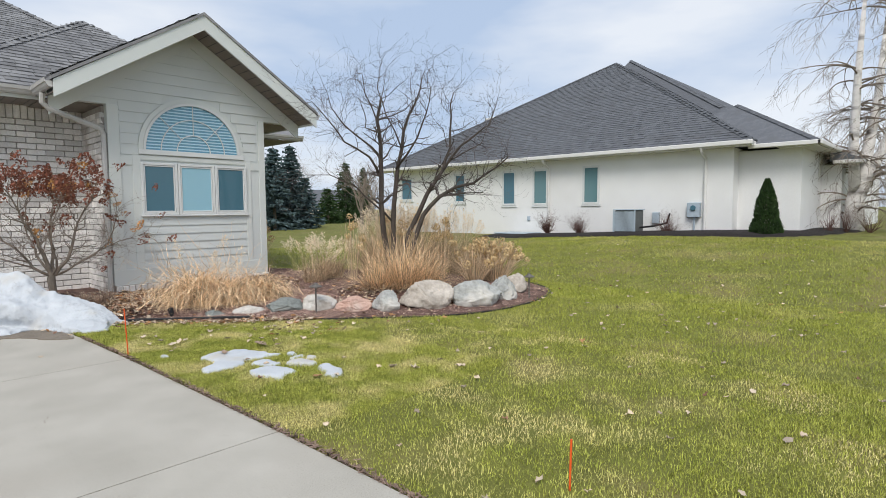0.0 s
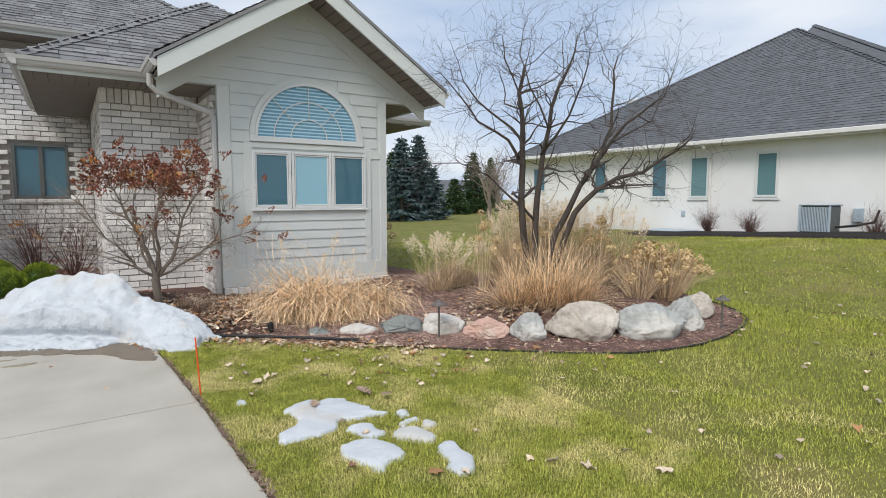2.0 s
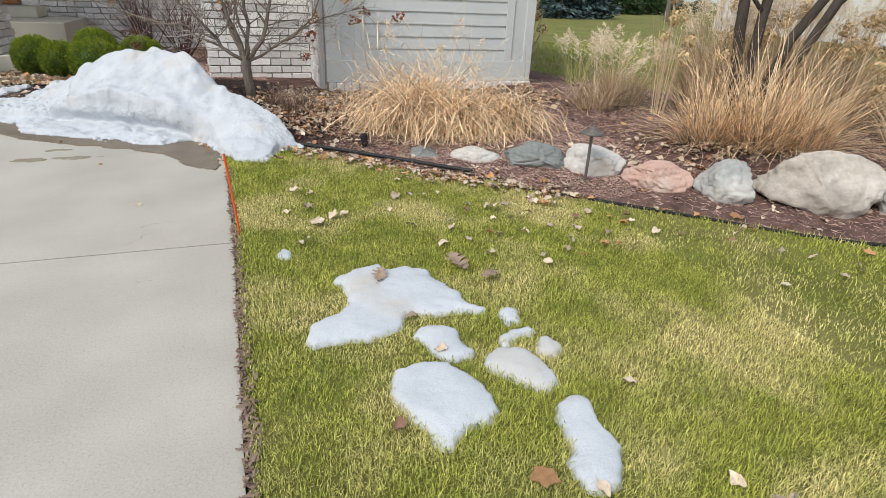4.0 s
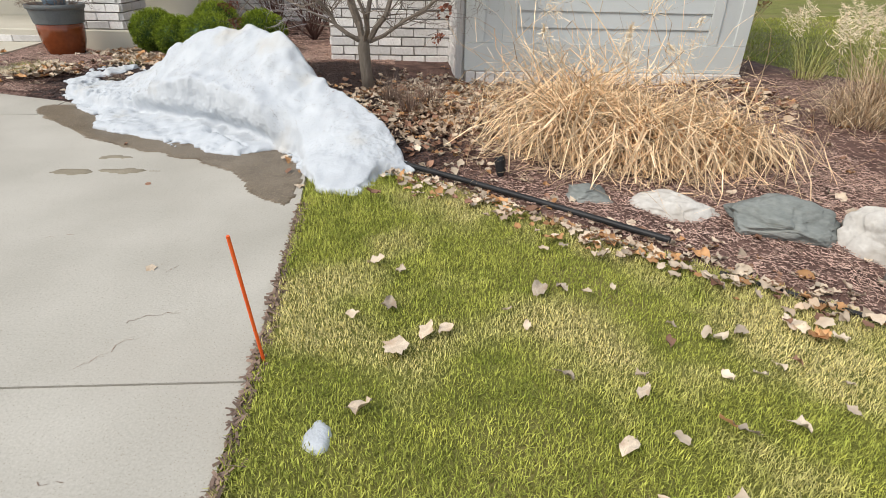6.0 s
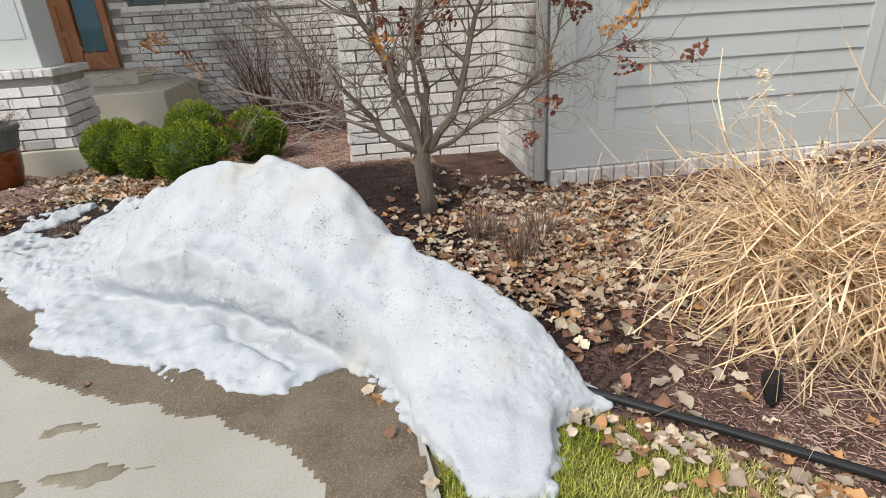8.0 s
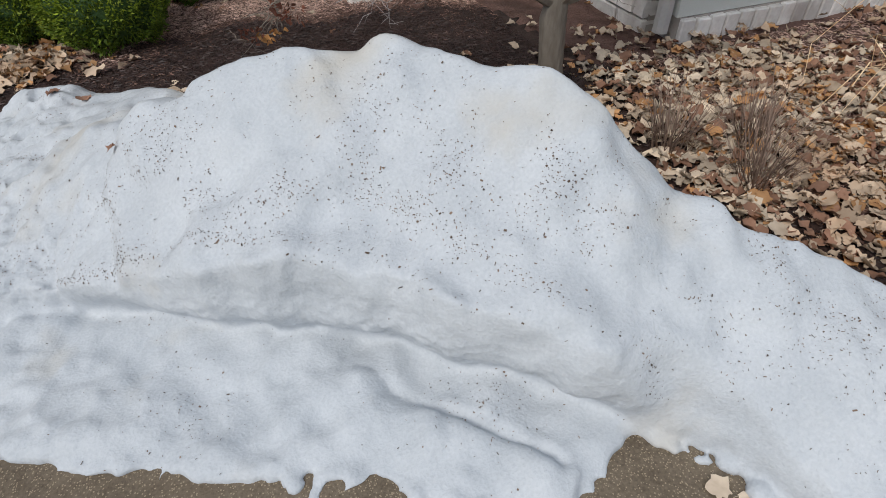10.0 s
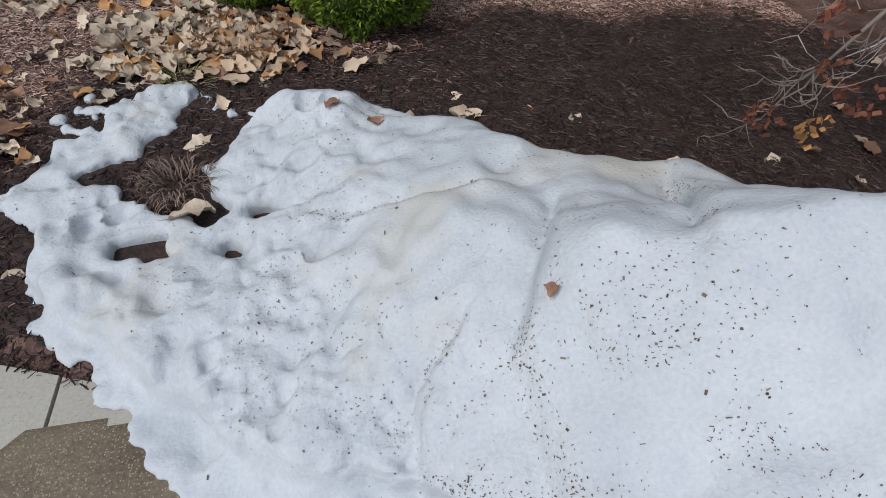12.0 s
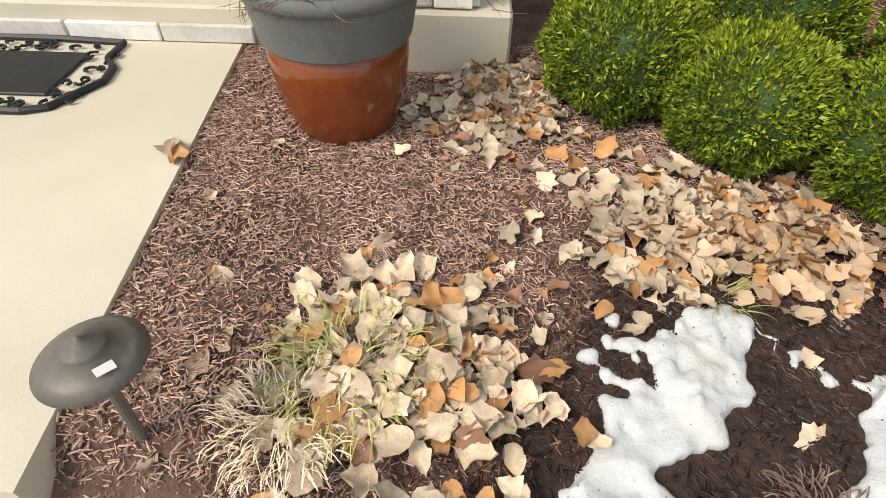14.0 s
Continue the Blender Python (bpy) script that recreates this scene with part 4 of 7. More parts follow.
part("arch_trim", ring_bm(ARC_R, ARC_R + 0.075, BY - 0.032, BY, ARC_Z), M_TRIM, arch)
part("arch_frame", ring_bm(ARC_R - 0.045, ARC_R - 0.002, BY - 0.045, BY, ARC_Z), M_WHITE, arch)
part("arch_base", box_bm((BMID - ARC_R - 0.075, BY - 0.045, ARC_Z - 0.085), (BMID + ARC_R + 0.075, BY, ARC_Z - 0.002), 0.004), M_WHITE, arch)
n_a = 32
pane_o = [(BMID + (ARC_R - 0.046) * math.cos(math.pi * k / n_a), ARC_Z + (ARC_R - 0.046) * math.sin(math.pi * k / n_a)) for k in range(n_a + 1)]
part("pane", prism(pane_o, "y", BY - 0.006, BY - 0.001), M_ARCHGLASS, arch)
for k in range(15):
    zz = ARC_Z + 0.03 + k * 0.053
    hw_ = math.sqrt(max((ARC_R - 0.05) ** 2 - (zz + 0.02 - ARC_Z) ** 2, 0))
    if hw_ > 0.1:
        part("blind_slat", box_bm((BMID - hw_, BY - 0.012, zz), (BMID + hw_, BY - 0.0075, zz + 0.02)), M_BLIND, arch)
for ang in (45, 90, 135):
    r0, r1 = 0.3, ARC_R - 0.04
    c_, s_ = math.cos(radians(ang)), math.sin(radians(ang))
    part("muntin", tube([(BMID + r0 * c_, BY - 0.022, ARC_Z + r0 * s_), (BMID + r1 * c_, BY - 0.022, ARC_Z + r1 * s_)], 0.008, 4), M_WHITE, arch)
part("muntin", ring_bm(0.29, 0.305, BY - 0.026, BY - 0.016, ARC_Z), M_WHITE, arch)
part("muntin", ring_bm(0.56, 0.575, BY - 0.026, BY - 0.016, ARC_Z), M_WHITE, arch)

# gutters and downspout
def gutter(points, parent, mat=M_GUTTER, h=0.12):
    """An ogee gutter along a level line; it stands out to the right of its run."""
    bm = bmesh.new()
    prof = [(0.0, 0.0), (0.045, 0.0), (0.07, 0.025), (0.085, 0.06), (0.1, 0.07), (0.11, h), (0.098, h), (0.088, 0.085), (0.0, 0.085)]
    a, b = Vector(points[0]), Vector(points[1])
    d = (b - a).normalized()
    out = d.cross(Vector((0, 0, 1)))
    ends = [[bm.verts.new(p + out * u + Vector((0, 0, v))) for u, v in prof] for p in (a, b)]
    n = len(prof)
    for k in range(n):
        bm.faces.new((ends[0][k], ends[0][(k + 1) % n], ends[1][(k + 1) % n], ends[1][k]))
    bm.faces.new(ends[0][::-1]), bm.faces.new(ends[1])
    bmesh.ops.recalc_face_normals(bm, faces=bm.faces)
    return part("gutter", bm, mat, parent)


gutter(((HX0 - 0.1, HY, HZ - 0.13), (2.14, HY, HZ - 0.13)), house)
gutter(((HX0, 16.0, HZ - 0.13), (HX0, HY - 0.1, HZ - 0.13)), house)
gutter(((2.15, HY, HZ - 0.13), (2.15, RAKE_Y + 0.05, HZ - 0.13)), house)
gutter(((-12, MY, MZ - 0.14), (MX1, MY, MZ - 0.14)), house)
gutter(((EAVE1 + 0.0, RAKE_Y + 0.02, 3.3), (EAVE1 + 0.0, 14.0, 3.3)), house)
gutter(((5.8, 13.2, 3.18), (7.85, 13.2, 3.18)), house)
gutter(((7.75, 13.2, 3.18), (7.75, 19, 3.18)), house)
spout = [(2.12, RAKE_Y + 0.55, 3.28), (2.12, RAKE_Y + 0.6, 3.14), (2.2, RAKE_Y + 0.62, 3.06), (2.9, BY + 0.02, 2.83), (2.945, BY + 0.03, 2.74), (2.945, BY + 0.03, 1.5), (2.945, BY + 0.03, 0.16)]
part("downspout", tube(spout, 0.042, 8), M_GUTTER, house, "tan metal downspout with an elbow")
part("main_fascia", box_bm((-12, MY + 0.005, MZ - 0.2), (MX1, MY + 0.03, MZ - 0.004)), M_TRIM, house)
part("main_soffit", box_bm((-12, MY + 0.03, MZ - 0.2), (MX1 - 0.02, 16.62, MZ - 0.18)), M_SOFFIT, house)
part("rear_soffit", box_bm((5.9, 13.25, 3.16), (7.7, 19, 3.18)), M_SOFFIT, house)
# soffit joints of the hip eave
for k in range(9):
    x = HX0 + 0.15 + k * 0.16
    part("soffit_groove", box_bm((x, HY + 0.04, HZ - 0.173), (x + 0.008, HY + 0.78, HZ - 0.169)), M_EDGING, house)

# ---- brickwork ----
BL, BH, BJ = 0.258, 0.086, 0.012
brick_meshes = []
for k in range(6):
    rb = random.Random(k)
    bm = box_bm((0, -0.045, 0), (BL, 0.045, BH), 0.006)
    for v in bm.verts:
        v.co += Vector((rb.uniform(-1, 1), rb.uniform(-1, 1), rb.uniform(-1, 1))) * 0.0035
    me = bpy.data.meshes.new("brick")
    bm.to_mesh(me)
    bm.free()
    me.materials.append(M_BRICK)
    brick_meshes.append(me)


def brick_wall(origin, along, width, height, parent, singly, soldier=False, skip=None):
    """Running bond. along: 'x' faces -y, '-y' faces -x, 'y' faces +x. singly: each brick an object, else one joined mesh."""
    rng = random.Random(int(width * 1000 + height * 77))
    turn = {"x": 0.0, "-y": -90.0, "y": 90.0}[along]
    base = pose(*origin, 0, 0, turn)
    joined = []
    rows = int(height / (BH + BJ))
    for r in range(rows):
        zz = r * (BH + BJ)
        x = -BL / 2 if r % 2 else 0.0
        while x < width - 0.02:
            x0, x1 = max(x, 0), min(x + BL, width)
            if x1 - x0 > 0.03 and not (skip and skip((x0 + x1) / 2, zz + BH / 2)):
                m = base @ Matrix.Translation((x0, rng.uniform(-0.006, 0.004), zz)) @ Matrix.Diagonal(((x1 - x0) / BL, 1, 1, 1)) @ pose(0, 0, 0, 0, rng.uniform(-0.5, 0.5), rng.uniform(-0.8, 0.8))
                me = rng.choice(brick_meshes)
                if singly:
                    ob = new("brick", me)
                    ob.parent = parent
                    ob.matrix_local = m
                else:
                    joined.append((me, m))
            x += BL + BJ
    if soldier:
        x = 0.0
        while x < width - 0.05:
            m = base @ Matrix.Translation((x + BH, 0, rows * (BH + BJ))) @ pose(0, 0, 0, 0, -90, 0)
            joined.append((brick_meshes[0], m))
            x += BH + BJ
    if joined:
        vs, fs, n = [], [], 0
        for me, m in joined:
            vs += [m @ v.co for v in me.vertices]
            fs += [[i + n for i in p.vertices] for p in me.polygons]
            n += len(me.vertices)
        ob = raw("brickwork", vs, fs, M_BRICK, parent)
        tagged(ob, "white and tan tumbled bricks", kind="stuff")


H_BRICK = 2.96
brick_wall((RX0, RY + 0.03, 0.09), "x", RX1 - 0.03 - RX0, H_BRICK, house, True, soldier=True)
brick_wall((RX0 + 0.035, 16.5, 0.09), "-y", 16.5 - RY - 0.0, H_BRICK, house, False, soldier=True)
brick_wall((RX1 - 0.03, RY - 0.01, 0.09), "-y", RY - 0.01 - BY - 0.16, H_BRICK + 0.15, house, False)
ledge = random.Random(2)
for k in range(29):
    x0 = BX0 + 0.006 + k * 0.096
    dy = ledge.uniform(-0.004, 0.004)
    part("ledge_brick", box_bm((x0, BY - 0.062 + dy, 0.02), (x0 + 0.086, BY + 0.02, 0.232 + ledge.uniform(-0.003, 0.003)), 0.006), M_BRICK, house)

# recessed wall with two windows and the entrance
REC_Y = 16.62
WINS = [(0.22, 1.16, 1.58, 2.68), (-1.32, -0.3, 1.6, 2.9)]
DOOR = (-3.46, -1.62, 0.8, 3.1)


def hole(x, zz):
    x, zz = x - 9.0, zz + 0.1
    for x0, x1, z0, z1 in WINS + [DOOR, (-8.2, -6.2, 1.6, 3.0)]:
        if x0 - 0.05 < x < x1 + 0.05 and z0 - 0.03 < zz < z1 + 0.03:
            return True
    return False


brick_wall((-9, REC_Y - 0.02, 0.1), "x", 10.56, 4.5, house, False, skip=hole)


def dark_window(x0, x1, z0, z1, y):
    win = tagged(new("window"), "dark grey-green framed window")
    win.parent = house
    t = 0.06
    for lo, hi in (((x0, z0), (x0 + t, z1)), ((x1 - t, z0), (x1, z1)), ((x0 + t, z0), (x1 - t, z0 + t)), ((x0 + t, z1 - t), (x1 - t, z1)), (((x0 + x1) / 2 - 0.04, z0 + t), ((x0 + x1) / 2 + 0.04, z1 - t))):
        part("frame", box_bm((lo[0], y - 0.07, lo[1]), (hi[0], y + 0.0, hi[1]), 0.006), M_DKFRAME, win)
    part("pane", box_bm((x0 + t, y - 0.03, z0 + t), ((x0 + x1) / 2 - 0.04, y - 0.02, z1 - t)), M_GLASS, win)
    part("pane", box_bm(((x0 + x1) / 2 + 0.04, y - 0.03, z0 + t), (x1 - t, y - 0.02, z1 - t)), M_GLASS, win)
    part("window_sill", box_bm((x0 - 0.08, y - 0.12, z0 - 0.08), (x1 + 0.08, y, z0 - 0.002), 0.008), M_BRICK, win)


for w in WINS:
    dark_window(*w, REC_Y)
dark_window(-8.2, -6.2, 1.6, 3.0, REC_Y)

door = thing("front_door", (0, 0, 0), "varnished orange-brown wooden front door with glass sidelights", "door")
dx0, dx1, dz0, dz1 = DOOR
part("door_backing", box_bm((dx0, REC_Y - 0.01, dz0), (dx1, REC_Y - 0.001, dz1)), M_WOOD, door)
for x0, x1 in ((dx0, dx0 + 0.1), (dx0 + 0.44, dx0 + 0.54), (dx1 - 0.54, dx1 - 0.44), (dx1 - 0.1, dx1)):
    part("jamb", box_bm((x0, REC_Y - 0.1, dz0), (x1, REC_Y - 0.012, dz1), 0.008), M_WOOD, door)
for x0, x1 in ((dx0 + 0.1, dx0 + 0.44), (dx1 - 0.44, dx1 - 0.1)):
    part("sidelight_rail", box_bm((x0, REC_Y - 0.08, dz0), (x1, REC_Y - 0.012, dz0 + 0.24), 0.006), M_WOOD, door)
    part("sidelight_pane", box_bm((x0 + 0.02, REC_Y - 0.05, dz0 + 0.245), (x1 - 0.02, REC_Y - 0.04, dz1 - 0.1)), M_GLASS, door)
part("leaf", box_bm((dx0 + 0.545, REC_Y - 0.07, dz0 + 0.01), (dx1 - 0.545, REC_Y - 0.012, dz1 - 0.1), 0.006), M_WOOD, door)
for r in range(5):
    for c_ in range(2):
        x0 = dx0 + 0.6 + c_ * 0.34
        z0 = dz0 + 0.12 + r * 0.41
        part("raised_panel", box_bm((x0, REC_Y - 0.085, z0), (x0 + 0.28, REC_Y - 0.068, z0 + 0.33), 0.012), M_WOOD, door)

# porch floor, steps, brick pier and column
porch = part("porch_floor", box_bm((-6, 13.36, -0.1), (-0.9, 14.9, 0.3), 0.012), M_SLAB)
tagged(porch, "raised cream concrete porch floor with a brick riser", "porch", kind="structure")
part("landing", box_bm((-5, 14.9, 0), (-0.6, 16.5, 0.62), 0.012), M_SLAB, porch)
part("door_step", box_bm((-4.2, 15.9, 0.62), (-1.2, 16.5, 0.79), 0.012), M_SLAB, porch)
for k in range(9):
    x0 = -2.0 - k * 0.41
    part("riser_brick", box_bm((x0 - 0.4, 13.335, 0.152), (x0, 13.359, 0.228), 0.005), M_BRICK, porch)
pier = thing("brick_pier", (-1.42, 13.76, 0.3), "tumbled white brick pier with a square grey column on the porch", "pier")
part("pier_core", box_bm((-0.33, -0.33, 0), (0.33, 0.33, 0.66)), M_MORTAR, pier)
brick_wall((-0.35, -0.33, 0.01), "x", 0.7, 0.66, pier, True)
brick_wall((0.33, -0.35, 0.01), "y", 0.7, 0.66, pier, True)
for k in range(9):
    for cx, cy in ((-0.38 + k * 0.085, -0.4),):
        part("cap_brick", box_bm((cx, cy, 0.665), (cx + 0.078, cy + 0.4, 0.735), 0.006), M_BRICK, pier)
        part("cap_brick", box_bm((cx, cy + 0.41, 0.665), (cx + 0.078, cy + 0.8, 0.735), 0.006), M_BRICK, pier)
part("column", box_bm((-0.23, -0.23, 0.736), (0.23, 0.23, 3.1), 0.006), M_TRIM, pier, "square grey painted column")
part("column_panel", box_bm((-0.05, -0.236, 1.0), (0.17, -0.231, 3.0)), M_SIDING, pier)
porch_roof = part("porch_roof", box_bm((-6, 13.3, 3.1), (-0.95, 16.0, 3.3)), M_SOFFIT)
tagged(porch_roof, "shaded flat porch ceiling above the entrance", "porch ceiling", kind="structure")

# ---- shingles of the near roofs ----
def shingle_courses(name, fn, length_at, slope_len, parent, expo=0.135, mat=M_SHINGLE):
    """Tabs laid up a slope. fn(u, s) gives the place at u along the eave and s up the slope; length_at(s) the span."""
    rng = random.Random(5)
    out = []
    rows = int(slope_len / expo)
    for r in range(rows):
        s0, s1 = r * expo, (r + 1) * expo + 0.03
        u0, u1 = length_at(s0)
        u = u0 + (rng.random() - 1) * 0.3
        while u < u1:
            w = rng.uniform(0.14, 0.32)
            a0, a1 = max(u, u0), min(u + w - 0.006, u1)
            if a1 - a0 > 0.03:
                t = rng.uniform(0.014, 0.03)
                p0, p1, q0, q1 = fn(a0, s0), fn(a1, s0), fn(a1, s1), fn(a0, s1)
                up = (p1 - p0).cross(q0 - p1).normalized()
                if up.z < 0:
                    up = -up
                out.append([p0 + up * t, p1 + up * t, q0 + up * 0.006, q1 + up * 0.006])
                out.append([p0 - up * 0.004, p1 - up * 0.004, p1 + up * t, p0 + up * t])
            u += w
    ob = quads(name, np.array([[tuple(v) for v in q] for q in out]), 4, mat, parent)
    return tagged(ob, "weathered grey laminated shingle tabs", kind="stuff")


def plane(o, along, up):
    o, along, up = Vector(o), Vector(along).normalized(), Vector(up).normalized()
    return lambda u, s: o + along * u + up * s


sl = math.hypot(1, PITCH)
shingle_courses("shingles", plane((HX0, HY, HZ + 0.004), (1, 0, 0), (0, 1, PITCH)), lambda s: (s / sl, HX1 - HX0 - s / sl if s > 2.6 else 3.9 + 0 * s), hw * sl, house)
shingle_courses("shingles", plane((HX0, HY, HZ + 0.004), (0, 1, 0), (1, 0, PITCH)), lambda s: (s / sl, 4.5), hw * sl, house)
shingle_courses("shingles", plane((-6, MY, MZ + 0.004), (1, 0, 0), (0, 1, PITCH)), lambda s: (0, MX1 + 6 - s / sl), ML * sl, house)
shingle_courses("shingles", plane((EAVE0 - 0.03, RAKE_Y - 0.02, EAVE_Z + 0.004), (0, 1, 0), (BMID - EAVE0 + 0.03, 0, APEX - EAVE_Z)), lambda s: (0, 3.0), math.hypot(BMID - EAVE0, APEX - EAVE_Z), house)
# hip caps
def caps(a, b, parent, mat=M_SHINGLE, w=0.13):
    a, b = Vector(a), Vector(b)
    d = (b - a).normalized()
    side = d.cross(Vector((0, 0, 1))).normalized()
    n = int((b - a).length / 0.2)
    for k in range(n):
        p0, p1 = a + d * (k * 0.2), a + d * (k * 0.2 + 0.235)
        bm = bmesh.new()
        lift = Vector((0, 0, 0.045))
        drop = Vector((0, 0, -0.055))
        v = [bm.verts.new(q) for q in (p0 + side * w + drop + lift, p0 + lift * 1.3, p0 - side * w + drop + lift, p1 - side * w + drop + lift * 0.6, p1 + lift * 0.8, p1 + side * w + drop + lift * 0.6)]
        bm.faces.new((v[0], v[1], v[4], v[5])), bm.faces.new((v[1], v[2], v[3], v[4])), bm.faces.new((v[2], v[1], v[0]))
        part("ridge_cap", bm, mat, parent)


caps((HX0, HY, HZ), (HX0 + hw, HY + hw, HZ + hw * PITCH), house)
caps((MX1, MY, MZ), (MX1 - ML, MY + ML, MZ + ML * PITCH), house)

# ---- neighbour house details ----
def n_window(y0, y1, z0, z1, dark=False):
    win = tagged(new("window"), "narrow white framed window with pale blind")
    win.parent = nb
    t = 0.09
    for lo, hi in (((y0, z0), (y0 + t, z1)), ((y1 - t, z0), (y1, z1)), ((y0 + t, z0), (y1 - t, z0 + t)), ((y0 + t, z1 - t), (y1 - t, z1))):
        part("frame", box_bm((NX - 0.06, lo[0], lo[1]), (NX + 0.002, hi[0], hi[1]), 0.01), M_WHITE, win)
    part("pane", box_bm((NX - 0.03, y0 + t, z0 + t), (NX - 0.01, y1 - t, z1 - t)), M_GLASS if dark else M_NGLASS, win)
    part("window_sill", box_bm((NX - 0.05, y0 - 0.05, z0 - 0.08), (NX + 0.002, y1 + 0.05, z0 - 0.002), 0.01), M_WHITE, win)


for y0, y1, z0, z1, dk in ((15.6, 16.36, 1.6, 3.14, True), (13.95, 14.72, 1.6, 3.14, False), (11.58, 12.33, 1.62, 3.15, False), (18.55, 19.25, 1.75, 3.15, True), (22.2, 23.1, 1.9, 3.1, True)):
    n_window(y0, y1, z0, z1, dk)
for y in (13.9, 7.62):
    part("downspout", tube([(EX - 0.02, y, EZ - 0.14), (EX + 0.02, y, EZ - 0.26), (NX - 0.06, y, EZ - 0.5), (NX - 0.06, y, 0.25)], 0.055, 6), M_NTRIM, nb)
# front wing roof, set back
wr = bmesh.new()
p = [wr.verts.new(v) for v in ((20.25, 4.4, 3.5), (20.25, 10.8, 3.5), (34, 10.8, 3.5), (34, 4.4, 3.5), (23.45, 7.6, 5.36), (34, 7.6, 5.36))]
for f in ((0, 1, 4), (1, 2, 5, 4), (0, 4, 5, 3), (2, 3, 5), (0, 3, 2, 1)):
    wr.faces.new([p[i] for i in f])
bmesh.ops.recalc_face_normals(wr, faces=wr.faces)
part("wing_roof", wr, M_DARKSHINGLE, nb)
# a slightly higher roof stands behind the first, its hip parallel
QX, QY, QH = EX + 1.6, EY0 - 0.75, half + 1.25
qr = bmesh.new()
p = [qr.verts.new(v) for v in ((QX, QY, EZ), (QX, QY + QH, EZ), (QX + QH, QY + QH, EZ + QH * NP), (44, QY + QH, EZ + QH * NP), (44, QY, EZ), (44, QY + QH, EZ))]
for f in ((0, 1, 2), (0, 2, 3, 4), (1, 5, 3, 2), (0, 4, 5, 1), (4, 3, 5)):
    qr.faces.new([p[i] for i in f])
bmesh.ops.recalc_face_normals(qr, faces=qr.faces)
part("back_roof", qr, M_DARKSHINGLE, nb)
caps((QX + 3, QY + 3, EZ + 3 * NP), (QX + QH, QY + QH, EZ + QH * NP), nb, M_DARKSHINGLE, 0.16)
part("gutter", box_bm((20.12, 4.3, 3.36), (20.25, 6.3, 3.5), 0.02), M_NTRIM, nb)
part("gutter", box_bm((20.12, 4.27, 3.36), (30, 4.4, 3.5), 0.02), M_NTRIM, nb)
part("soffit", box_bm((20.25, 4.4, 3.34), (30, 5.5, 3.36)), M_NTRIM, nb)
part("gutter", box_bm((23.6, 3.6, 2.95), (24.0, 4.5, 3.08), 0.02), M_NTRIM, nb)
part("porch_roof", prism([(3.6, 3.08), (4.6, 3.5), (4.6, 3.05), (3.6, 3.05)], "x", 23.7, 30), M_DARKSHINGLE, nb)
caps((EX, EY0, EZ), (EX + half, EY0 + half, EZ + half * NP), nb, M_DARKSHINGLE, 0.16)
caps((EX, EY1, EZ), (EX + half, EY0 + half, EZ + half * NP), nb, M_DARKSHINGLE, 0.16)
caps((20.25, 4.4, 3.5), (23.45, 7.6, 5.36), nb, M_DARKSHINGLE, 0.13)
nsl = math.hypot(1, NP)
shingle_courses("shingles", plane((EX, EY0, EZ + 0.004), (0, 1, 0), (1, 0, NP)), lambda s: (s / nsl, EY1 - EY0 - s / nsl), half * nsl - 0.1, nb, 0.19, M_DARKSHINGLE)
shingle_courses("shingles", plane((EX, EY0, EZ + 0.004), (1, 0, 0), (0, 1, NP)), lambda s: (s / nsl, 15.0), half * nsl - 0.1, nb, 0.25, M_DARKSHINGLE)
# chimney vent behind the ridge
part("roof_vent", box_bm((27.6, 22.6, 6.6), (28.1, 23.3, 7.1), 0.03), M_NTRIM, nb)

ac = thing("air_conditioner", (19.45, 9.98, 0.56), "grey louvred air conditioner unit beside a white wall", "air conditioner")
part("pad", box_bm((-0.5, -0.5, -0.12), (0.5, 0.5, 0.02)), M_SLAB, ac)
# body coloured dark to paint in the shade between the louvres
part("body", box_bm((-0.38, -0.38, 0.02), (0.38, 0.38, 0.82), 0.03), M_DKFRAME, ac)
for k in range(19):
    y = -0.37 + k * 0.04
    part("louvre", box_bm((-0.4, y, 0.07), (-0.383, y + 0.022, 0.78)), M_ACGREY, ac)
for y in (-0.42, 0.38):
    part("corner_post", box_bm((-0.42, y, 0.02), (-0.38, y + 0.04, 0.82)), M_ACGREY, ac)
part("lid", box_bm((-0.42, -0.42, 0.821), (0.42, 0.42, 0.86), 0.015), M_ACGREY, ac)
part("line_set", tube([(0.0, -0.4, 0.2), (0.2, -0.8, 0.25), (0.7, -1.1, 0.35), (0.72, -1.2, 0.7)], 0.035, 6), M_EDGING, ac)
meter = thing("electric_meter", (NX - 0.06, 7.95, 1.4), "grey electric meter box fixed to a white wall", "meter box")
part("box", box_bm((-0.14, -0.2, -0.28), (0.055, 0.22, 0.24), 0.02), M_ACGREY, meter)
part("conduit", tube([(-0.02, 0.0, -0.28), (-0.02, 0.0, -1.0)], 0.03, 6), M_ACGREY, meter)
part("dial", tube([(-0.19, 0.0, 0.05), (-0.14, 0.0, 0.05)], 0.09, 12), M_GLASS, meter)
disc = thing("disconnect_box", (NX - 0.05, 9.3, 1.1), "small grey switch box fixed to a white wall", "switch box")
part("box", box_bm((-0.08, -0.12, -0.2), (0.045, 0.12, 0.2), 0.01), M_ACGREY, disc)
outlet = part("outdoor_outlet", box_bm((NX - 0.06, 14.85, 0.95), (NX - 0.001, 14.99, 1.13), 0.01), M_ACGREY)
tagged(outlet, "small grey outdoor outlet cover", "outlet")
well = thing("window_well", (19.55, 15.0, 0.3), "low grey metal window well cover", "window well")
part("rim", box_bm((-0.6, -0.75, 0.0), (0.6, 0.75, 0.1), 0.02), M_EDGING, well)
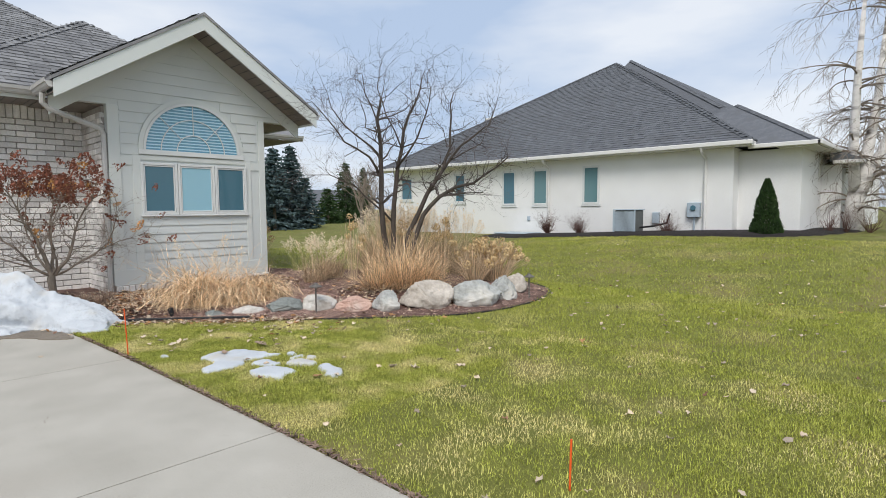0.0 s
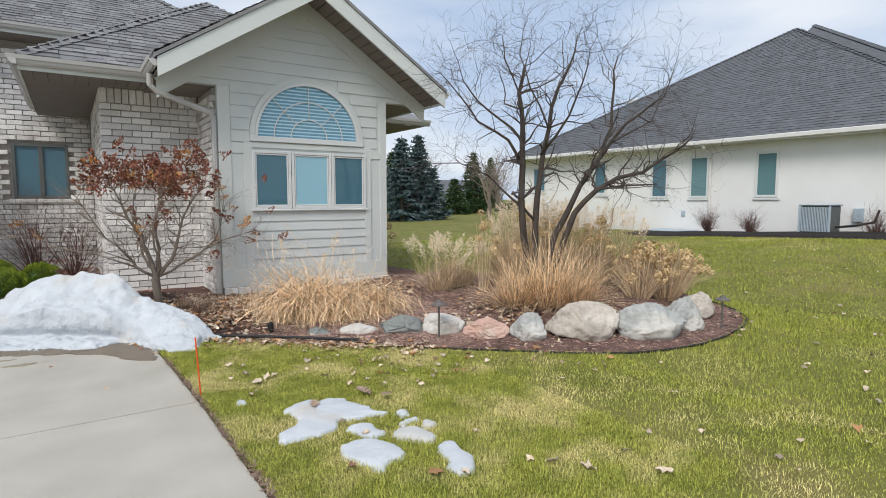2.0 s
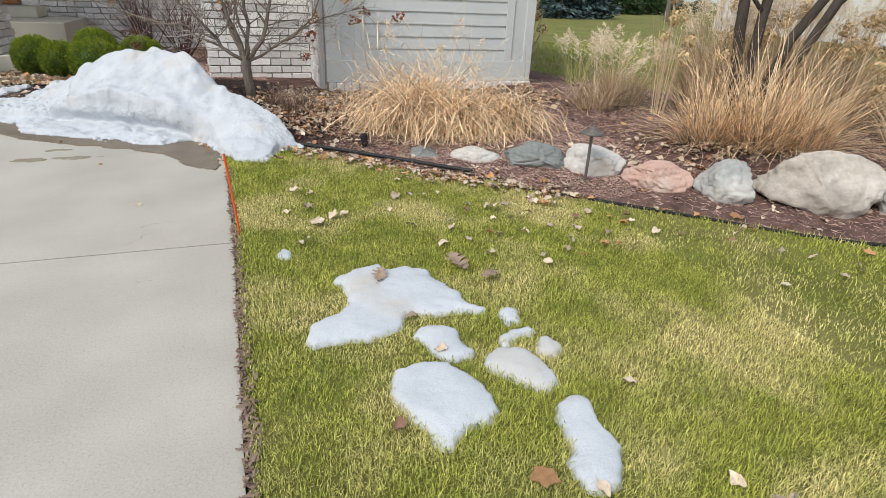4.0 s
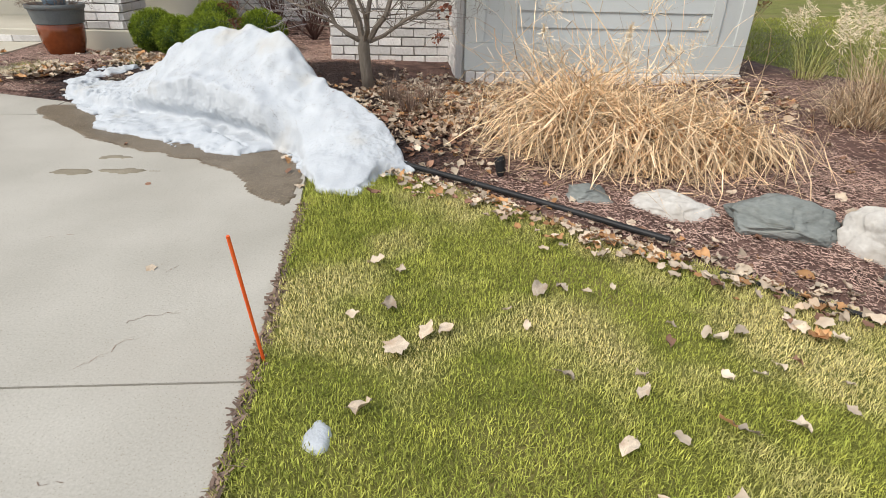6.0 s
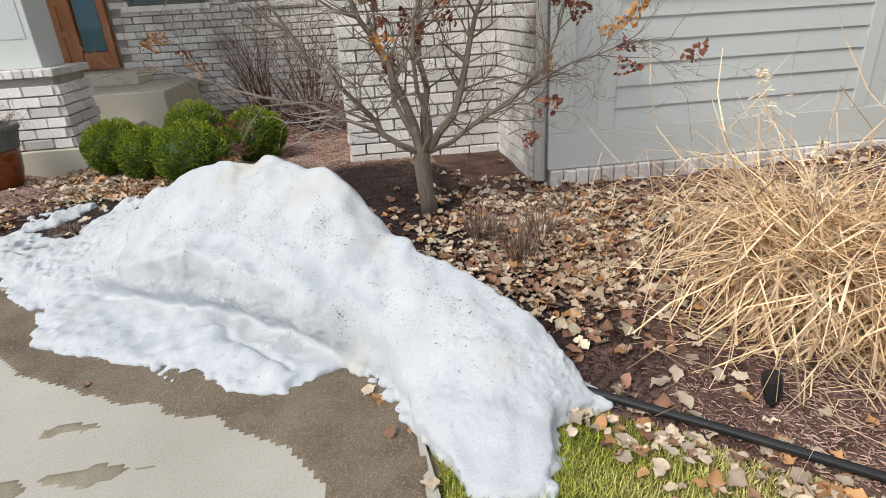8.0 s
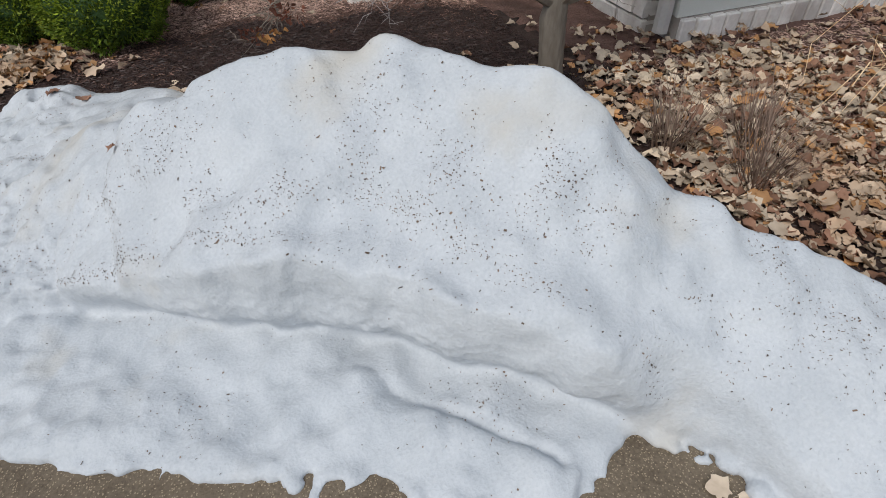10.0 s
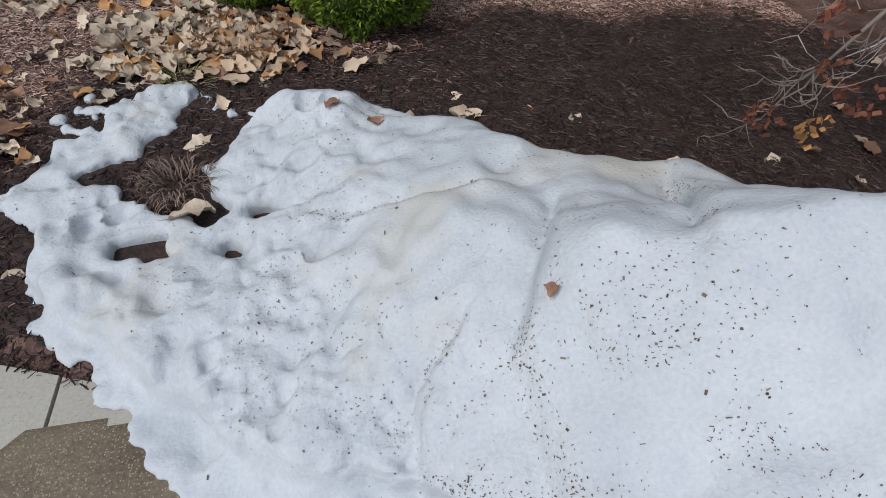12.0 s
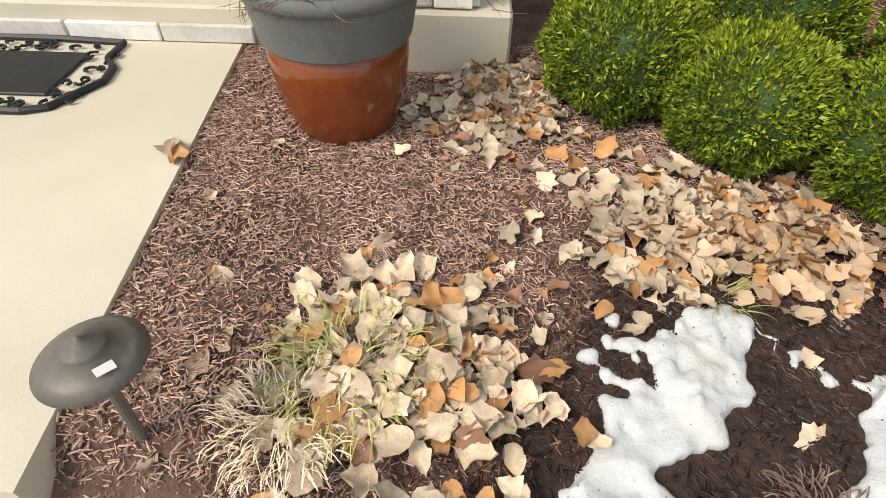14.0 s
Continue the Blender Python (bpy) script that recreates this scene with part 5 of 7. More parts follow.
part("cover", box_bm((-0.64, -0.8, 0.102), (0.64, 0.8, 0.15), 0.02), M_ACGREY, well)
nbed_o = rounded([(17.9, 15.6), (18.1, 12), (18.2, 8), (18.3, 5.5), (19.5, 4.0), (26, 3.4), (26, 6), (20.4, 6), (20.4, 16.2), (18.6, 16.4)], 2)
nbed = sheet("neighbour_bed", np.arange(17.5, 26, 0.25), np.arange(3.2, 16.6, 0.25), lambda x, y: lawn_z(x, y) + np.where(signed(x, y, nbed_o) > 0, 0.03 + 0.08 * step(0, 0.8, signed(x, y, nbed_o)), -0.08), M_MULCHDARK, keep=lambda x, y: signed(x, y, nbed_o) > -0.3)
tagged(nbed, "dark mulch strip along the white house", "mulch bed", kind="structure")

# ---- plants: woody ----
def twig_tree(bm, start, direction, length, radius, rng, depth, up=0.2, wander=0.25, spread=(25, 55), shrink=0.62, sides=3, kids=(2, 4), tips=None, thin=0.0016):
    """One limb with its side shoots, grown onto bm."""
    n = max(3, int(length / 0.12)) if length < 1.5 else 8
    p, d = Vector(start), Vector(direction).normalized()
    pts = [p.copy()]
    for k in range(n):
        d = (d + Vector((rng.gauss(0, 1), rng.gauss(0, 1), rng.gauss(0, 0.7))) * wander * 0.35 + Vector((0, 0, up * 0.12))).normalized()
        p = p + d * (length / n)
        pts.append(p.copy())
    tube(pts, [radius * (1 - 0.75 * k / n) for k in range(n + 1)], sides if radius < 0.012 else 6, bm)
    if tips is not None and depth == 0:
        tips.append((pts[-1], d.copy()))
    if depth > 0:
        for _ in range(rng.randint(*kids)):
            i = rng.randint(max(1, n // 4), n)
            ax = (pts[i] - pts[i - 1]).normalized()
            q = ax.orthogonal().normalized()
            q = Matrix.Rotation(rng.uniform(0, 6.28), 3, ax) @ q
            a = radians(rng.uniform(*spread))
            twig_tree(bm, pts[i], ax * math.cos(a) + q * math.sin(a), length * shrink * rng.uniform(0.7, 1.2), max(radius * (1 - 0.75 * i / n) * 0.6, thin), rng, depth - 1, up, wander, spread, shrink, sides, kids, tips, thin)


# bare clump-form tree in the boulder bed: limbs are drawn in the plane that faces the drive
TREE = Vector((6.55, 8.3, 0.1))
ACROSS = Vector((0.81, -0.586, 0))
DEEP = Vector((0.586, 0.81, 0))


def limb(points, r0, r1, deep0=0.0, deep1=0.0):
    """points: metres across and up from the tree's foot."""
    n = len(points)
    pts = [TREE + ACROSS * u + Vector((0, 0, v * 0.95)) + DEEP * (deep0 + (deep1 - deep0) * k / (n - 1)) for k, (u, v) in enumerate(points)]
    fine = []
    for a, b in zip(pts, pts[1:]):
        fine += [a, a.lerp(b, 0.5)]
    fine.append(pts[-1])
    m = len(fine)
    wob = random.Random(int(r0 * 1e5) + m)
    fine = [q + Vector((wob.gauss(0, 0.012), wob.gauss(0, 0.012), 0)) for q in fine]
    return fine, [r0 + (r1 - r0) * k / (m - 1) for k in range(m)]


TREE_STEMS = [
    ("trunk", limb([(-0.06, 0), (-0.2, 1.05), (-0.25, 2.05), (-0.24, 2.6), (-0.31, 3.05), (-0.23, 3.42)], 0.055, 0.02, 0, -0.15)),
    ("trunk", limb([(-0.02, 0), (-0.04, 1.2), (0.04, 1.9), (0.13, 2.6), (0.27, 3.2), (0.42, 3.45), (0.55, 3.95)], 0.052, 0.008, 0.05, 0.25)),
    ("trunk", limb([(0.02, 0), (0.25, 1.0), (0.6, 1.75), (0.88, 2.2), (1.0, 2.6), (1.04, 3.2), (1.1, 3.65)], 0.05, 0.008, 0.0, 0.2)),
    ("trunk", limb([(0.06, 0), (0.47, 1.35), (0.76, 1.68), (1.02, 1.85), (1.35, 1.93), (1.7, 2.2), (1.95, 2.4)], 0.045, 0.01, -0.05, -0.35)),
    ("branch", limb([(0.88, 2.2), (1.22, 2.65), (1.57, 2.92), (1.78, 3.08), (1.95, 3.5)], 0.026, 0.005, 0.08, 0.4)),
    ("branch", limb([(0.76, 1.68), (1.1, 1.74), (1.5, 1.76)], 0.018, 0.008, -0.12, -0.3)),
    ("branch", limb([(-0.04, 1.25), (-0.33, 1.55), (-0.68, 1.9), (-1.1, 2.1), (-1.6, 2.1)], 0.02, 0.004, 0.03, 0.4)),
    ("branch", limb([(-0.25, 2.1), (-0.42, 2.4), (-0.85, 2.65), (-1.1, 3.0), (-1.36, 3.3)], 0.024, 0.005, 0, -0.3)),
    ("branch", limb([(-0.26, 2.45), (-0.5, 2.7), (-0.85, 3.0), (-1.05, 3.3), (-1.1, 3.6)], 0.02, 0.004, 0, 0.3)),
    ("branch", limb([(0.04, 2.2), (0.38, 2.75), (0.55, 3.2), (0.62, 3.6)], 0.02, 0.005, 0.1, -0.3)),
    ("branch", limb([(-0.3, 3.05), (-0.5, 3.5), (-0.55, 3.8)], 0.012, 0.004, -0.1, -0.3)),
    ("branch", limb([(0.13, 2.6), (-0.1, 3.2), (-0.25, 3.7), (-0.2, 4.1)], 0.014, 0.004, 0.1, 0.4)),
    ("branch", limb([(0.6, 1.75), (0.95, 2.3), (1.25, 2.5), (1.7, 2.75), (2.0, 3.4)], 0.02, 0.004, 0.05, 0.7)),
]
tree = thing("clump_tree", TREE, "bare multi-stemmed ornamental tree rising from dry grass", "tree")
rng = random.Random(11)
twigs = bmesh.new()
for name, (pts, radii) in TREE_STEMS:
    part(name, tube([p - TREE for p in pts], radii, 8), M_DARKBARK, tree, smooth=True)
    n = len(pts)
    for k in range(n // 3, n):
        for _ in range(3):
            ax = (pts[min(k + 1, n - 1)] - pts[k - 1]).normalized()
            q = Matrix.Rotation(rng.uniform(0, 6.28), 3, ax) @ ax.orthogonal().normalized()
            a = radians(rng.uniform(30, 75))
            twig_tree(twigs, pts[k] - TREE, ax * math.cos(a) + q * math.sin(a), rng.uniform(0.35, 0.85), max(radii[k] * 0.45, 0.004), rng, 2, 0.1, 1.1, (25, 70), 0.62, 3, (2, 4))
tagged(part("twig", twigs, M_DARKTWIG, tree), "fine dark bare twigs", kind="stuff")

# small panicle hydrangea grown as a tree
def panicle(m, scale, rng, tips):
    """A dry flower head: papery petals round a cone."""
    n = int(rng.uniform(26, 40))
    out = []
    for k in range(n):
        u = k / n
        r = 0.05 * (1 - u) + 0.01
        a = rng.uniform(0, 6.28)
        c = Vector((r * math.cos(a), r * math.sin(a), u * 0.16))
        s = rng.uniform(0.008, 0.016)
        e1 = Vector((rng.gauss(0, 1), rng.gauss(0, 1), rng.gauss(0, 1))).normalized()
        e2 = e1.orthogonal().normalized()
        out.append([m @ ((c + (e1 * sx + e2 * sy) * s) * scale) for sx, sy in ((-1, -1), (1, -0.8), (1, 1), (-0.8, 1))])
    tips.extend(out)


shrub_at = Vector((2.06, 10.98, 0.08))
shrub = thing("hydrangea_tree", shrub_at, "small bare hydrangea tree with dry rust-brown flower heads", "shrub")
rng = random.Random(21)
bm = bmesh.new()
tube([(0.02, 0, 0), (0.0, 0, 0.2), (-0.015, 0, 0.4), (0, 0, 0.5)], [0.062, 0.052, 0.055, 0.04], 9, bm)
part("trunk", bm, M_BARK, shrub, smooth=True)
tips = []
# crooked stems from the fork: metres across, depth and up
STEMS = [([(-0.02, 0, 0.46), (-0.1, -0.02, 0.85), (-0.17, -0.05, 1.12), (-0.32, -0.06, 1.42), (-0.45, -0.1, 1.85)], 0.032),
         ([(0.02, 0.02, 0.46), (0.06, 0.1, 0.9), (0.03, 0.16, 1.3), (0.1, 0.18, 1.75)], 0.026),
         ([(0.04, 0, 0.46), (0.19, -0.05, 0.72), (0.27, -0.1, 1.08), (0.34, -0.08, 1.4), (0.55, -0.12, 1.85)], 0.028),
         ([(-0.03, 0, 0.45), (-0.24, -0.05, 0.62), (-0.36, -0.12, 0.85), (-0.58, -0.16, 1.12), (-0.8, -0.2, 1.6)], 0.022),
         ([(0.04, 0, 0.45), (0.26, -0.06, 0.6), (0.52, -0.1, 0.78), (0.74, -0.1, 1.02), (0.86, -0.12, 1.5)], 0.018),
         ([(0.0, -0.02, 0.46), (0.02, -0.22, 0.75), (-0.06, -0.35, 1.15), (0.03, -0.42, 1.65)], 0.02),
         ([(0.0, 0.03, 0.46), (-0.14, 0.2, 0.8), (-0.22, 0.35, 1.2), (-0.2, 0.42, 1.7)], 0.02),
         ([(0.26, -0.06, 0.6), (0.62, -0.1, 0.88), (0.9, -0.12, 1.04), (1.17, -0.14, 1.13)], 0.012),
         ([(-0.24, 0.0, 0.62), (-0.7, 0.1, 0.86), (-1.1, 0.2, 0.98), (-1.5, 0.28, 1.14)], 0.013),
         ([(-0.3, -0.06, 0.72), (-0.6, -0.08, 0.9), (-0.9, -0.1, 0.9), (-1.06, -0.1, 0.66)], 0.009)]
for pts, r0 in STEMS:
    fine = []
    for p, q in zip(pts, pts[1:]):
        p, q = (Vector((w[0], w[1], 0.46 + (w[2] - 0.46) * 0.82)) for w in (p, q))
        fine += [p, p.lerp(q, 0.5) + Vector((rng.gauss(0, 0.018), rng.gauss(0, 0.018), 0))]
    fine.append(q)
    m = len(fine)
    bm = tube(fine, [r0 * (1 - 0.7 * k / (m - 1)) for k in range(m)], 6)
    for k in range(2, m):
        for _ in range(3 if k < m - 1 else 6):
            ax = (fine[k] - fine[k - 1]).normalized()
            q = Matrix.Rotation(rng.uniform(0, 6.28), 3, ax) @ ax.orthogonal().normalized()
            a = radians(rng.uniform(20, 55)) if k < m - 1 else radians(rng.uniform(0, 25))
            twig_tree(bm, fine[k], ax * math.cos(a) + q * math.sin(a), rng.uniform(0.22, 0.5) * (0.3 if r0 < 0.01 else 1.0), max(r0 * 0.3, 0.003), rng, 2, 0.7, 1.3, (20, 60), 0.62, 3, (2, 3), tips)
    tagged(part("branch", bm, M_TWIG, shrub, "crooked grey-brown branch"), "crooked grey-brown branch", kind="stuff")
for side in (-1, 1):
    low = bmesh.new()
    for k in range(20 if side < 0 else 9):
        d = Vector((side * rng.uniform(0.7, 1), rng.uniform(-0.5, 0.35), rng.uniform(-0.15, 0.45)))
        twig_tree(low, (side * rng.uniform(0.1, 0.65), rng.uniform(-0.1, 0.2), rng.uniform(0.5, 0.95)), d, rng.uniform(0.22, 0.42), 0.005, rng, 2, -0.3, 1.2, (25, 75), 0.6, 3, (2, 3))
    tagged(part("low_branch", low, M_TWIGPALE, shrub), "thin pale drooping twigs", kind="stuff")
heads_r, heads_t = [], []
for p, d in tips:
    if rng.random() > (0.9 if p.z > 1.66 and abs(p.x) < 0.9 else 0.3 if p.z > 1.52 and abs(p.x) < 0.8 else 0.0 if p.x < -0.3 else 0.03):
        continue
    m = Matrix.Translation(p) @ (d + Vector((0, 0, 0.4))).to_track_quat("Z", "Y").to_matrix().to_4x4()
    panicle(m, rng.uniform(0.7, 1.1), rng, heads_r if rng.random() < 0.88 else heads_t)
for px, pz in ((-1.45, 1.16), (-1.3, 1.08), (-1.06, 0.72), (-1.05, 0.58), (-1.07, 0.48), (1.17, 1.15), (1.06, 1.1), (0.9, 1.36), (0.88, 1.5), (0.62, 0.55)):
    for _ in range(2):
        p = Vector((px + rng.gauss(0, 0.03), rng.uniform(-0.2, -0.1) + (0.4 if px < -1.2 else 0.0), pz + rng.gauss(0, 0.03)))
        m = Matrix.Translation(p) @ Vector((px * 0.6, -0.2, 0.3)).to_track_quat("Z", "Y").to_matrix().to_4x4()
        panicle(m, rng.uniform(0.45, 0.65), rng, heads_r if rng.random() < 0.5 else heads_t)
quads("flower_head", np.array([[tuple(v) for v in q] for q in heads_r]), 4, M_RUST, shrub, "rust-red dry flower heads")
quads("flower_head", np.array([[tuple(v) for v in q] for q in heads_t]), 4, M_AMBER, shrub, "amber dry flower heads")

# ---- ornamental grasses ----
def grass_clump(place, n, radius, height, droop, label, rng, mat, width=0.006, plumes=0, lean=(0, 0), spread=1.0, plume_up=1.15, tangle=0.5, early=1.4):
    """Arching blades from a crown: each is a strip of five pieces."""
    ob = thing("ornamental_grass", place, label, "ornamental grass", "dry grasses in the bed")
    K = 7
    a, r = rng.uniform(0, 2 * np.pi, n), radius * 0.45 * np.sqrt(rng.uniform(0, 1, n))
    bx, by = r * np.cos(a), r * np.sin(a)
    out = a + rng.normal(0, tangle, n)
    L = height * rng.uniform(0.6, 1.25, n)
    tilt0 = np.clip(rng.normal(0.25, 0.2, n) * spread + 0.5 * r / radius, 0.02, 1.2)
    bend = droop * rng.uniform(0.7, 1.4, n)
    v = np.zeros((n, K, 4, 3))
    px, py, pz = bx.copy(), by.copy(), np.zeros(n)
    w = width * rng.uniform(0.6, 1.3, n)
    sx, sy = -np.sin(out), np.cos(out)
    left = np.stack([px - sx * w / 2, py - sy * w / 2, pz], -1)
    right = np.stack([px + sx * w / 2, py + sy * w / 2, pz], -1)
    wig = np.zeros(n)
    for k in range(K):
        t = tilt0 + bend * (k / K) ** early
        hor, ver = np.sin(t) * L / K, np.cos(t) * L / K
        wig = wig + rng.normal(0, 0.24 * tangle, n)
        bend = bend + rng.normal(0, 0.16 * tangle, n)
        px = px + (np.cos(out + wig)) * hor + lean[0] * L / K * k / K
        py = py + (np.sin(out + wig)) * hor + lean[1] * L / K * k / K
        pz = np.maximum(pz + ver, 0.015)
        ww = w * (1 - 0.8 * (k + 1) / K)
        l2 = np.stack([px - sx * ww / 2, py - sy * ww / 2, pz], -1)
        r2 = np.stack([px + sx * ww / 2, py + sy * ww / 2, pz], -1)
        v[:, k] = np.stack([left, right, r2, l2], 1)
        left, right = l2, r2
    quads("blade", v.reshape(-1, 4, 3), 4, mat, ob)
    if plumes:
        sb, hv = bmesh.new(), []
        for _ in range(plumes):
            aa, rr = rng.uniform(0, 6.28), radius * rng.uniform(0.05, 0.6)
            p0 = Vector((rr * math.cos(aa), rr * math.sin(aa), 0.05))
            top = p0 + Vector((math.cos(aa) * rng.uniform(0.05, 0.35) + lean[0], math.sin(aa) * rng.uniform(0.05, 0.35) + lean[1], height * plume_up * rng.uniform(0.8, 1.15)))
            mid = p0.lerp(top, 0.55) + Vector((0, 0, 0.08))
            tube([p0, mid, top], [0.003, 0.0025, 0.0015], 3, sb)
            d = (top - mid).normalized()
            for k in range(90):
                u = rng.uniform(0, 1)
                c = top + d * (u * 0.2 - 0.1) + Vector(rng.normal(0, 1, 3)) * 0.045 * math.sin(math.pi * min(u + 0.15, 1))
                e = (d + Vector(rng.normal(0, 1, 3)) * 0.6).normalized() * 0.026
                s = e.orthogonal().normalized() * 0.003
                hv.append([tuple(c - e - s), tuple(c - e + s), tuple(c + e + s * 0.4), tuple(c + e - s * 0.4)])
        part("stalk", sb, mat, ob)
        quads("plume", np.array(hv), 4, M_PLUME, ob, "pale feathery seed plumes")
    return ob


grng = np.random.default_rng(5)
for (x, y), n, rad, hgt, dr, pl, lab in (
        ((3.55, 9.42), 1500, 0.42, 0.62, 1.9, 14, "low mound of arching straw-coloured dry grass"),
        ((3.95, 9.2), 1500, 0.42, 0.6, 2.0, 12, "low mound of drooping straw-coloured dry grass"),
        ((4.4, 9.12), 1300, 0.4, 0.55, 2.1, 8, "low mound of drooping straw-coloured dry grass"),
        ((3.75, 9.75), 900, 0.4, 0.66, 1.7, 14, "low mound of arching straw-coloured dry grass")):
    grass_clump((x, y, 0.09), int(n * 0.75), rad * 0.95, hgt * 2.15, dr * 1.9, lab, grng, M_STRAW, 0.0125, pl // 6, (0, 0), 1.5, 0.55, 3.4, 0.8)
for (x, y), n, rad, hgt, dr, pl, lab in (
        ((6.2, 7.75), 620, 0.42, 1.0, 0.55, 0, "spiky fan of straw-coloured dry grass"),
        ((6.6, 7.65), 560, 0.42, 0.85, 0.7, 0, "spiky fan of straw-coloured dry grass"),
        ((5.9, 8.0), 480, 0.4, 0.8, 0.7, 0, "spiky fan of straw-coloured dry grass")):
    grass_clump((x, y, 0.16), n, rad, hgt, dr, lab, grng, M_STRAW, 0.0095, pl, (0, 0), 2.5, 1.0, 0.6)
    grass_clump((x, y, 0.15), n // 2, rad * 1.2, hgt * 0.42, dr, "dark dry leaf bases under the spiky grass", grng, M_DEADSTEM, 0.012, 0, (0, 0), 2.6, 1.0, 1.2)
for (x, y), n, rad, hgt, dr, pl, lab in (
        ((6.95, 9.3), 1000, 0.5, 0.9, 0.8, 46, "tall straw-coloured dry grass with pale plumes"),
        ((7.4, 8.9), 1200, 0.55, 1.0, 0.8, 60, "tall straw-coloured dry grass with pale plumes"),
        ((7.9, 8.7), 1100, 0.5, 1.0, 0.8, 50, "tall straw-coloured dry grass with pale plumes"),
        ((8.35, 8.4), 800, 0.45, 0.9, 0.8, 34, "tall straw-coloured dry grass with pale plumes"),
        ((7.5, 9.6), 900, 0.5, 1.1, 0.8, 50, "tall straw-coloured dry grass with pale plumes"),
        ((6.2, 9.8), 700, 0.5, 0.6, 1.3, 22, "straw-coloured dry grass with pale plumes"),
        ((5.75, 9.6), 420, 0.42, 0.5, 1.6, 8, "straw-coloured drooping dry grass")):
    grass_clump((x, y, 0.18), n, rad, hgt, dr, lab, grng, M_STRAWDK, 0.007, pl, (0, 0), 1.2, 1.12, 0.9)

# dry mophead hydrangeas at the corner of the bed
head_meshes = []
for k in range(4):
    rh, quad_list = random.Random(k), []
    for _ in range(75):
        q = Vector((rh.gauss(0, 1), rh.gauss(0, 1), rh.gauss(0, 1))).normalized()
        c = q * 0.06 * rh.uniform(0.75, 1.05)
        e1 = q.orthogonal().normalized()
        e2 = q.cross(e1)
        s = rh.uniform(0.008, 0.015)
        quad_list.append([tuple(c + e1 * s), tuple(c + e2 * s + q * 0.004), tuple(c - e1 * s), tuple(c - e2 * s + q * 0.004)])
    tmp = quads("flower_head", np.array(quad_list), 4, M_TANHEAD)
    head_meshes.append(tmp.data)
    bpy.data.objects.remove(tmp)


def dry_hydrangea(place, n, radius, height, label, rng, heads=18):
    ob = thing("dry_hydrangea", place, label, "shrub")
    stems = bmesh.new()
    for k in range(n):
        a, t = rng.uniform(0, 6.28), rng.uniform(0.1, 1.0)
        base = Vector((0.25 * radius * math.cos(a), 0.25 * radius * math.sin(a), 0))
        top = base + Vector((radius * t * math.cos(a), radius * t * math.sin(a), height * (1.1 - 0.45 * t) * rng.uniform(0.75, 1.1)))
        mid = base.lerp(top, 0.5) + Vector((0, 0, 0.07))
        tube([base, mid, top], [0.005, 0.004, 0.003], 4, stems)
        if k < heads:
            h = new("flower_head", rng.choice(head_meshes))
            h.parent = ob
            tagged(h, "papery dry flower head", kind="stuff")
            s = rng.uniform(0.95, 1.6)
            h.matrix_local = Matrix.Translation(top) @ pose(0, 0, 0, 0, 0, rng.uniform(0, 360)) @ Matrix.Diagonal((s, s, s * 0.85, 1))
    tagged(part("stem", stems, M_STRAWDK, ob), "dry straw-brown stems", kind="stuff")


prng = random.Random(8)
for x, y, n, r, h, hd in ((8.15, 7.35, 200, 0.55, 0.7, 34), (8.55, 7.75, 130, 0.5, 0.75, 22), (7.75, 7.5, 150, 0.45, 0.62, 16)):
    dry_hydrangea((x, y, 0.14), n, r, h, "dry hydrangea shrub with tan papery flower heads", prng, hd)
for x, y, h in ((7.2, 8.6, 1.25), (7.0, 8.9, 1.2), (7.7, 8.3, 1.15), (6.3, 9.2, 1.2), (7.45, 8.05, 1.1)):
    dry_hydrangea((x, y, 0.15), 16, 0.25, h, "tall dry stems with flat brown seed heads", prng, 7)
# faded green and cream perennials beside the back lawn
for x, y in ((6.5, 11.3), (7.1, 11.3), (7.6, 10.6)):
    ob = grass_clump((x, y, 0.15), 100, 0.25, 0.5, 0.7, "faded green perennial with cream seed plumes", grng, M_FADED, 0.008, 10)

dry_hydrangea((6.08, 12.3, 0.15), 60, 0.3, 1.15, "brown dry hydrangea beside the siding corner", prng, 26)

# small cut-back perennial and fallen stalks by the leaf litter
for x, y in ((2.45, 10.15), (2.62, 10.35), (2.3, 10.45)):
    grass_clump((x, y, 0.1), 130, 0.16, 0.26, 0.3, "cut-back clump of brown perennial stems", grng, M_DEADSTEM, 0.006)

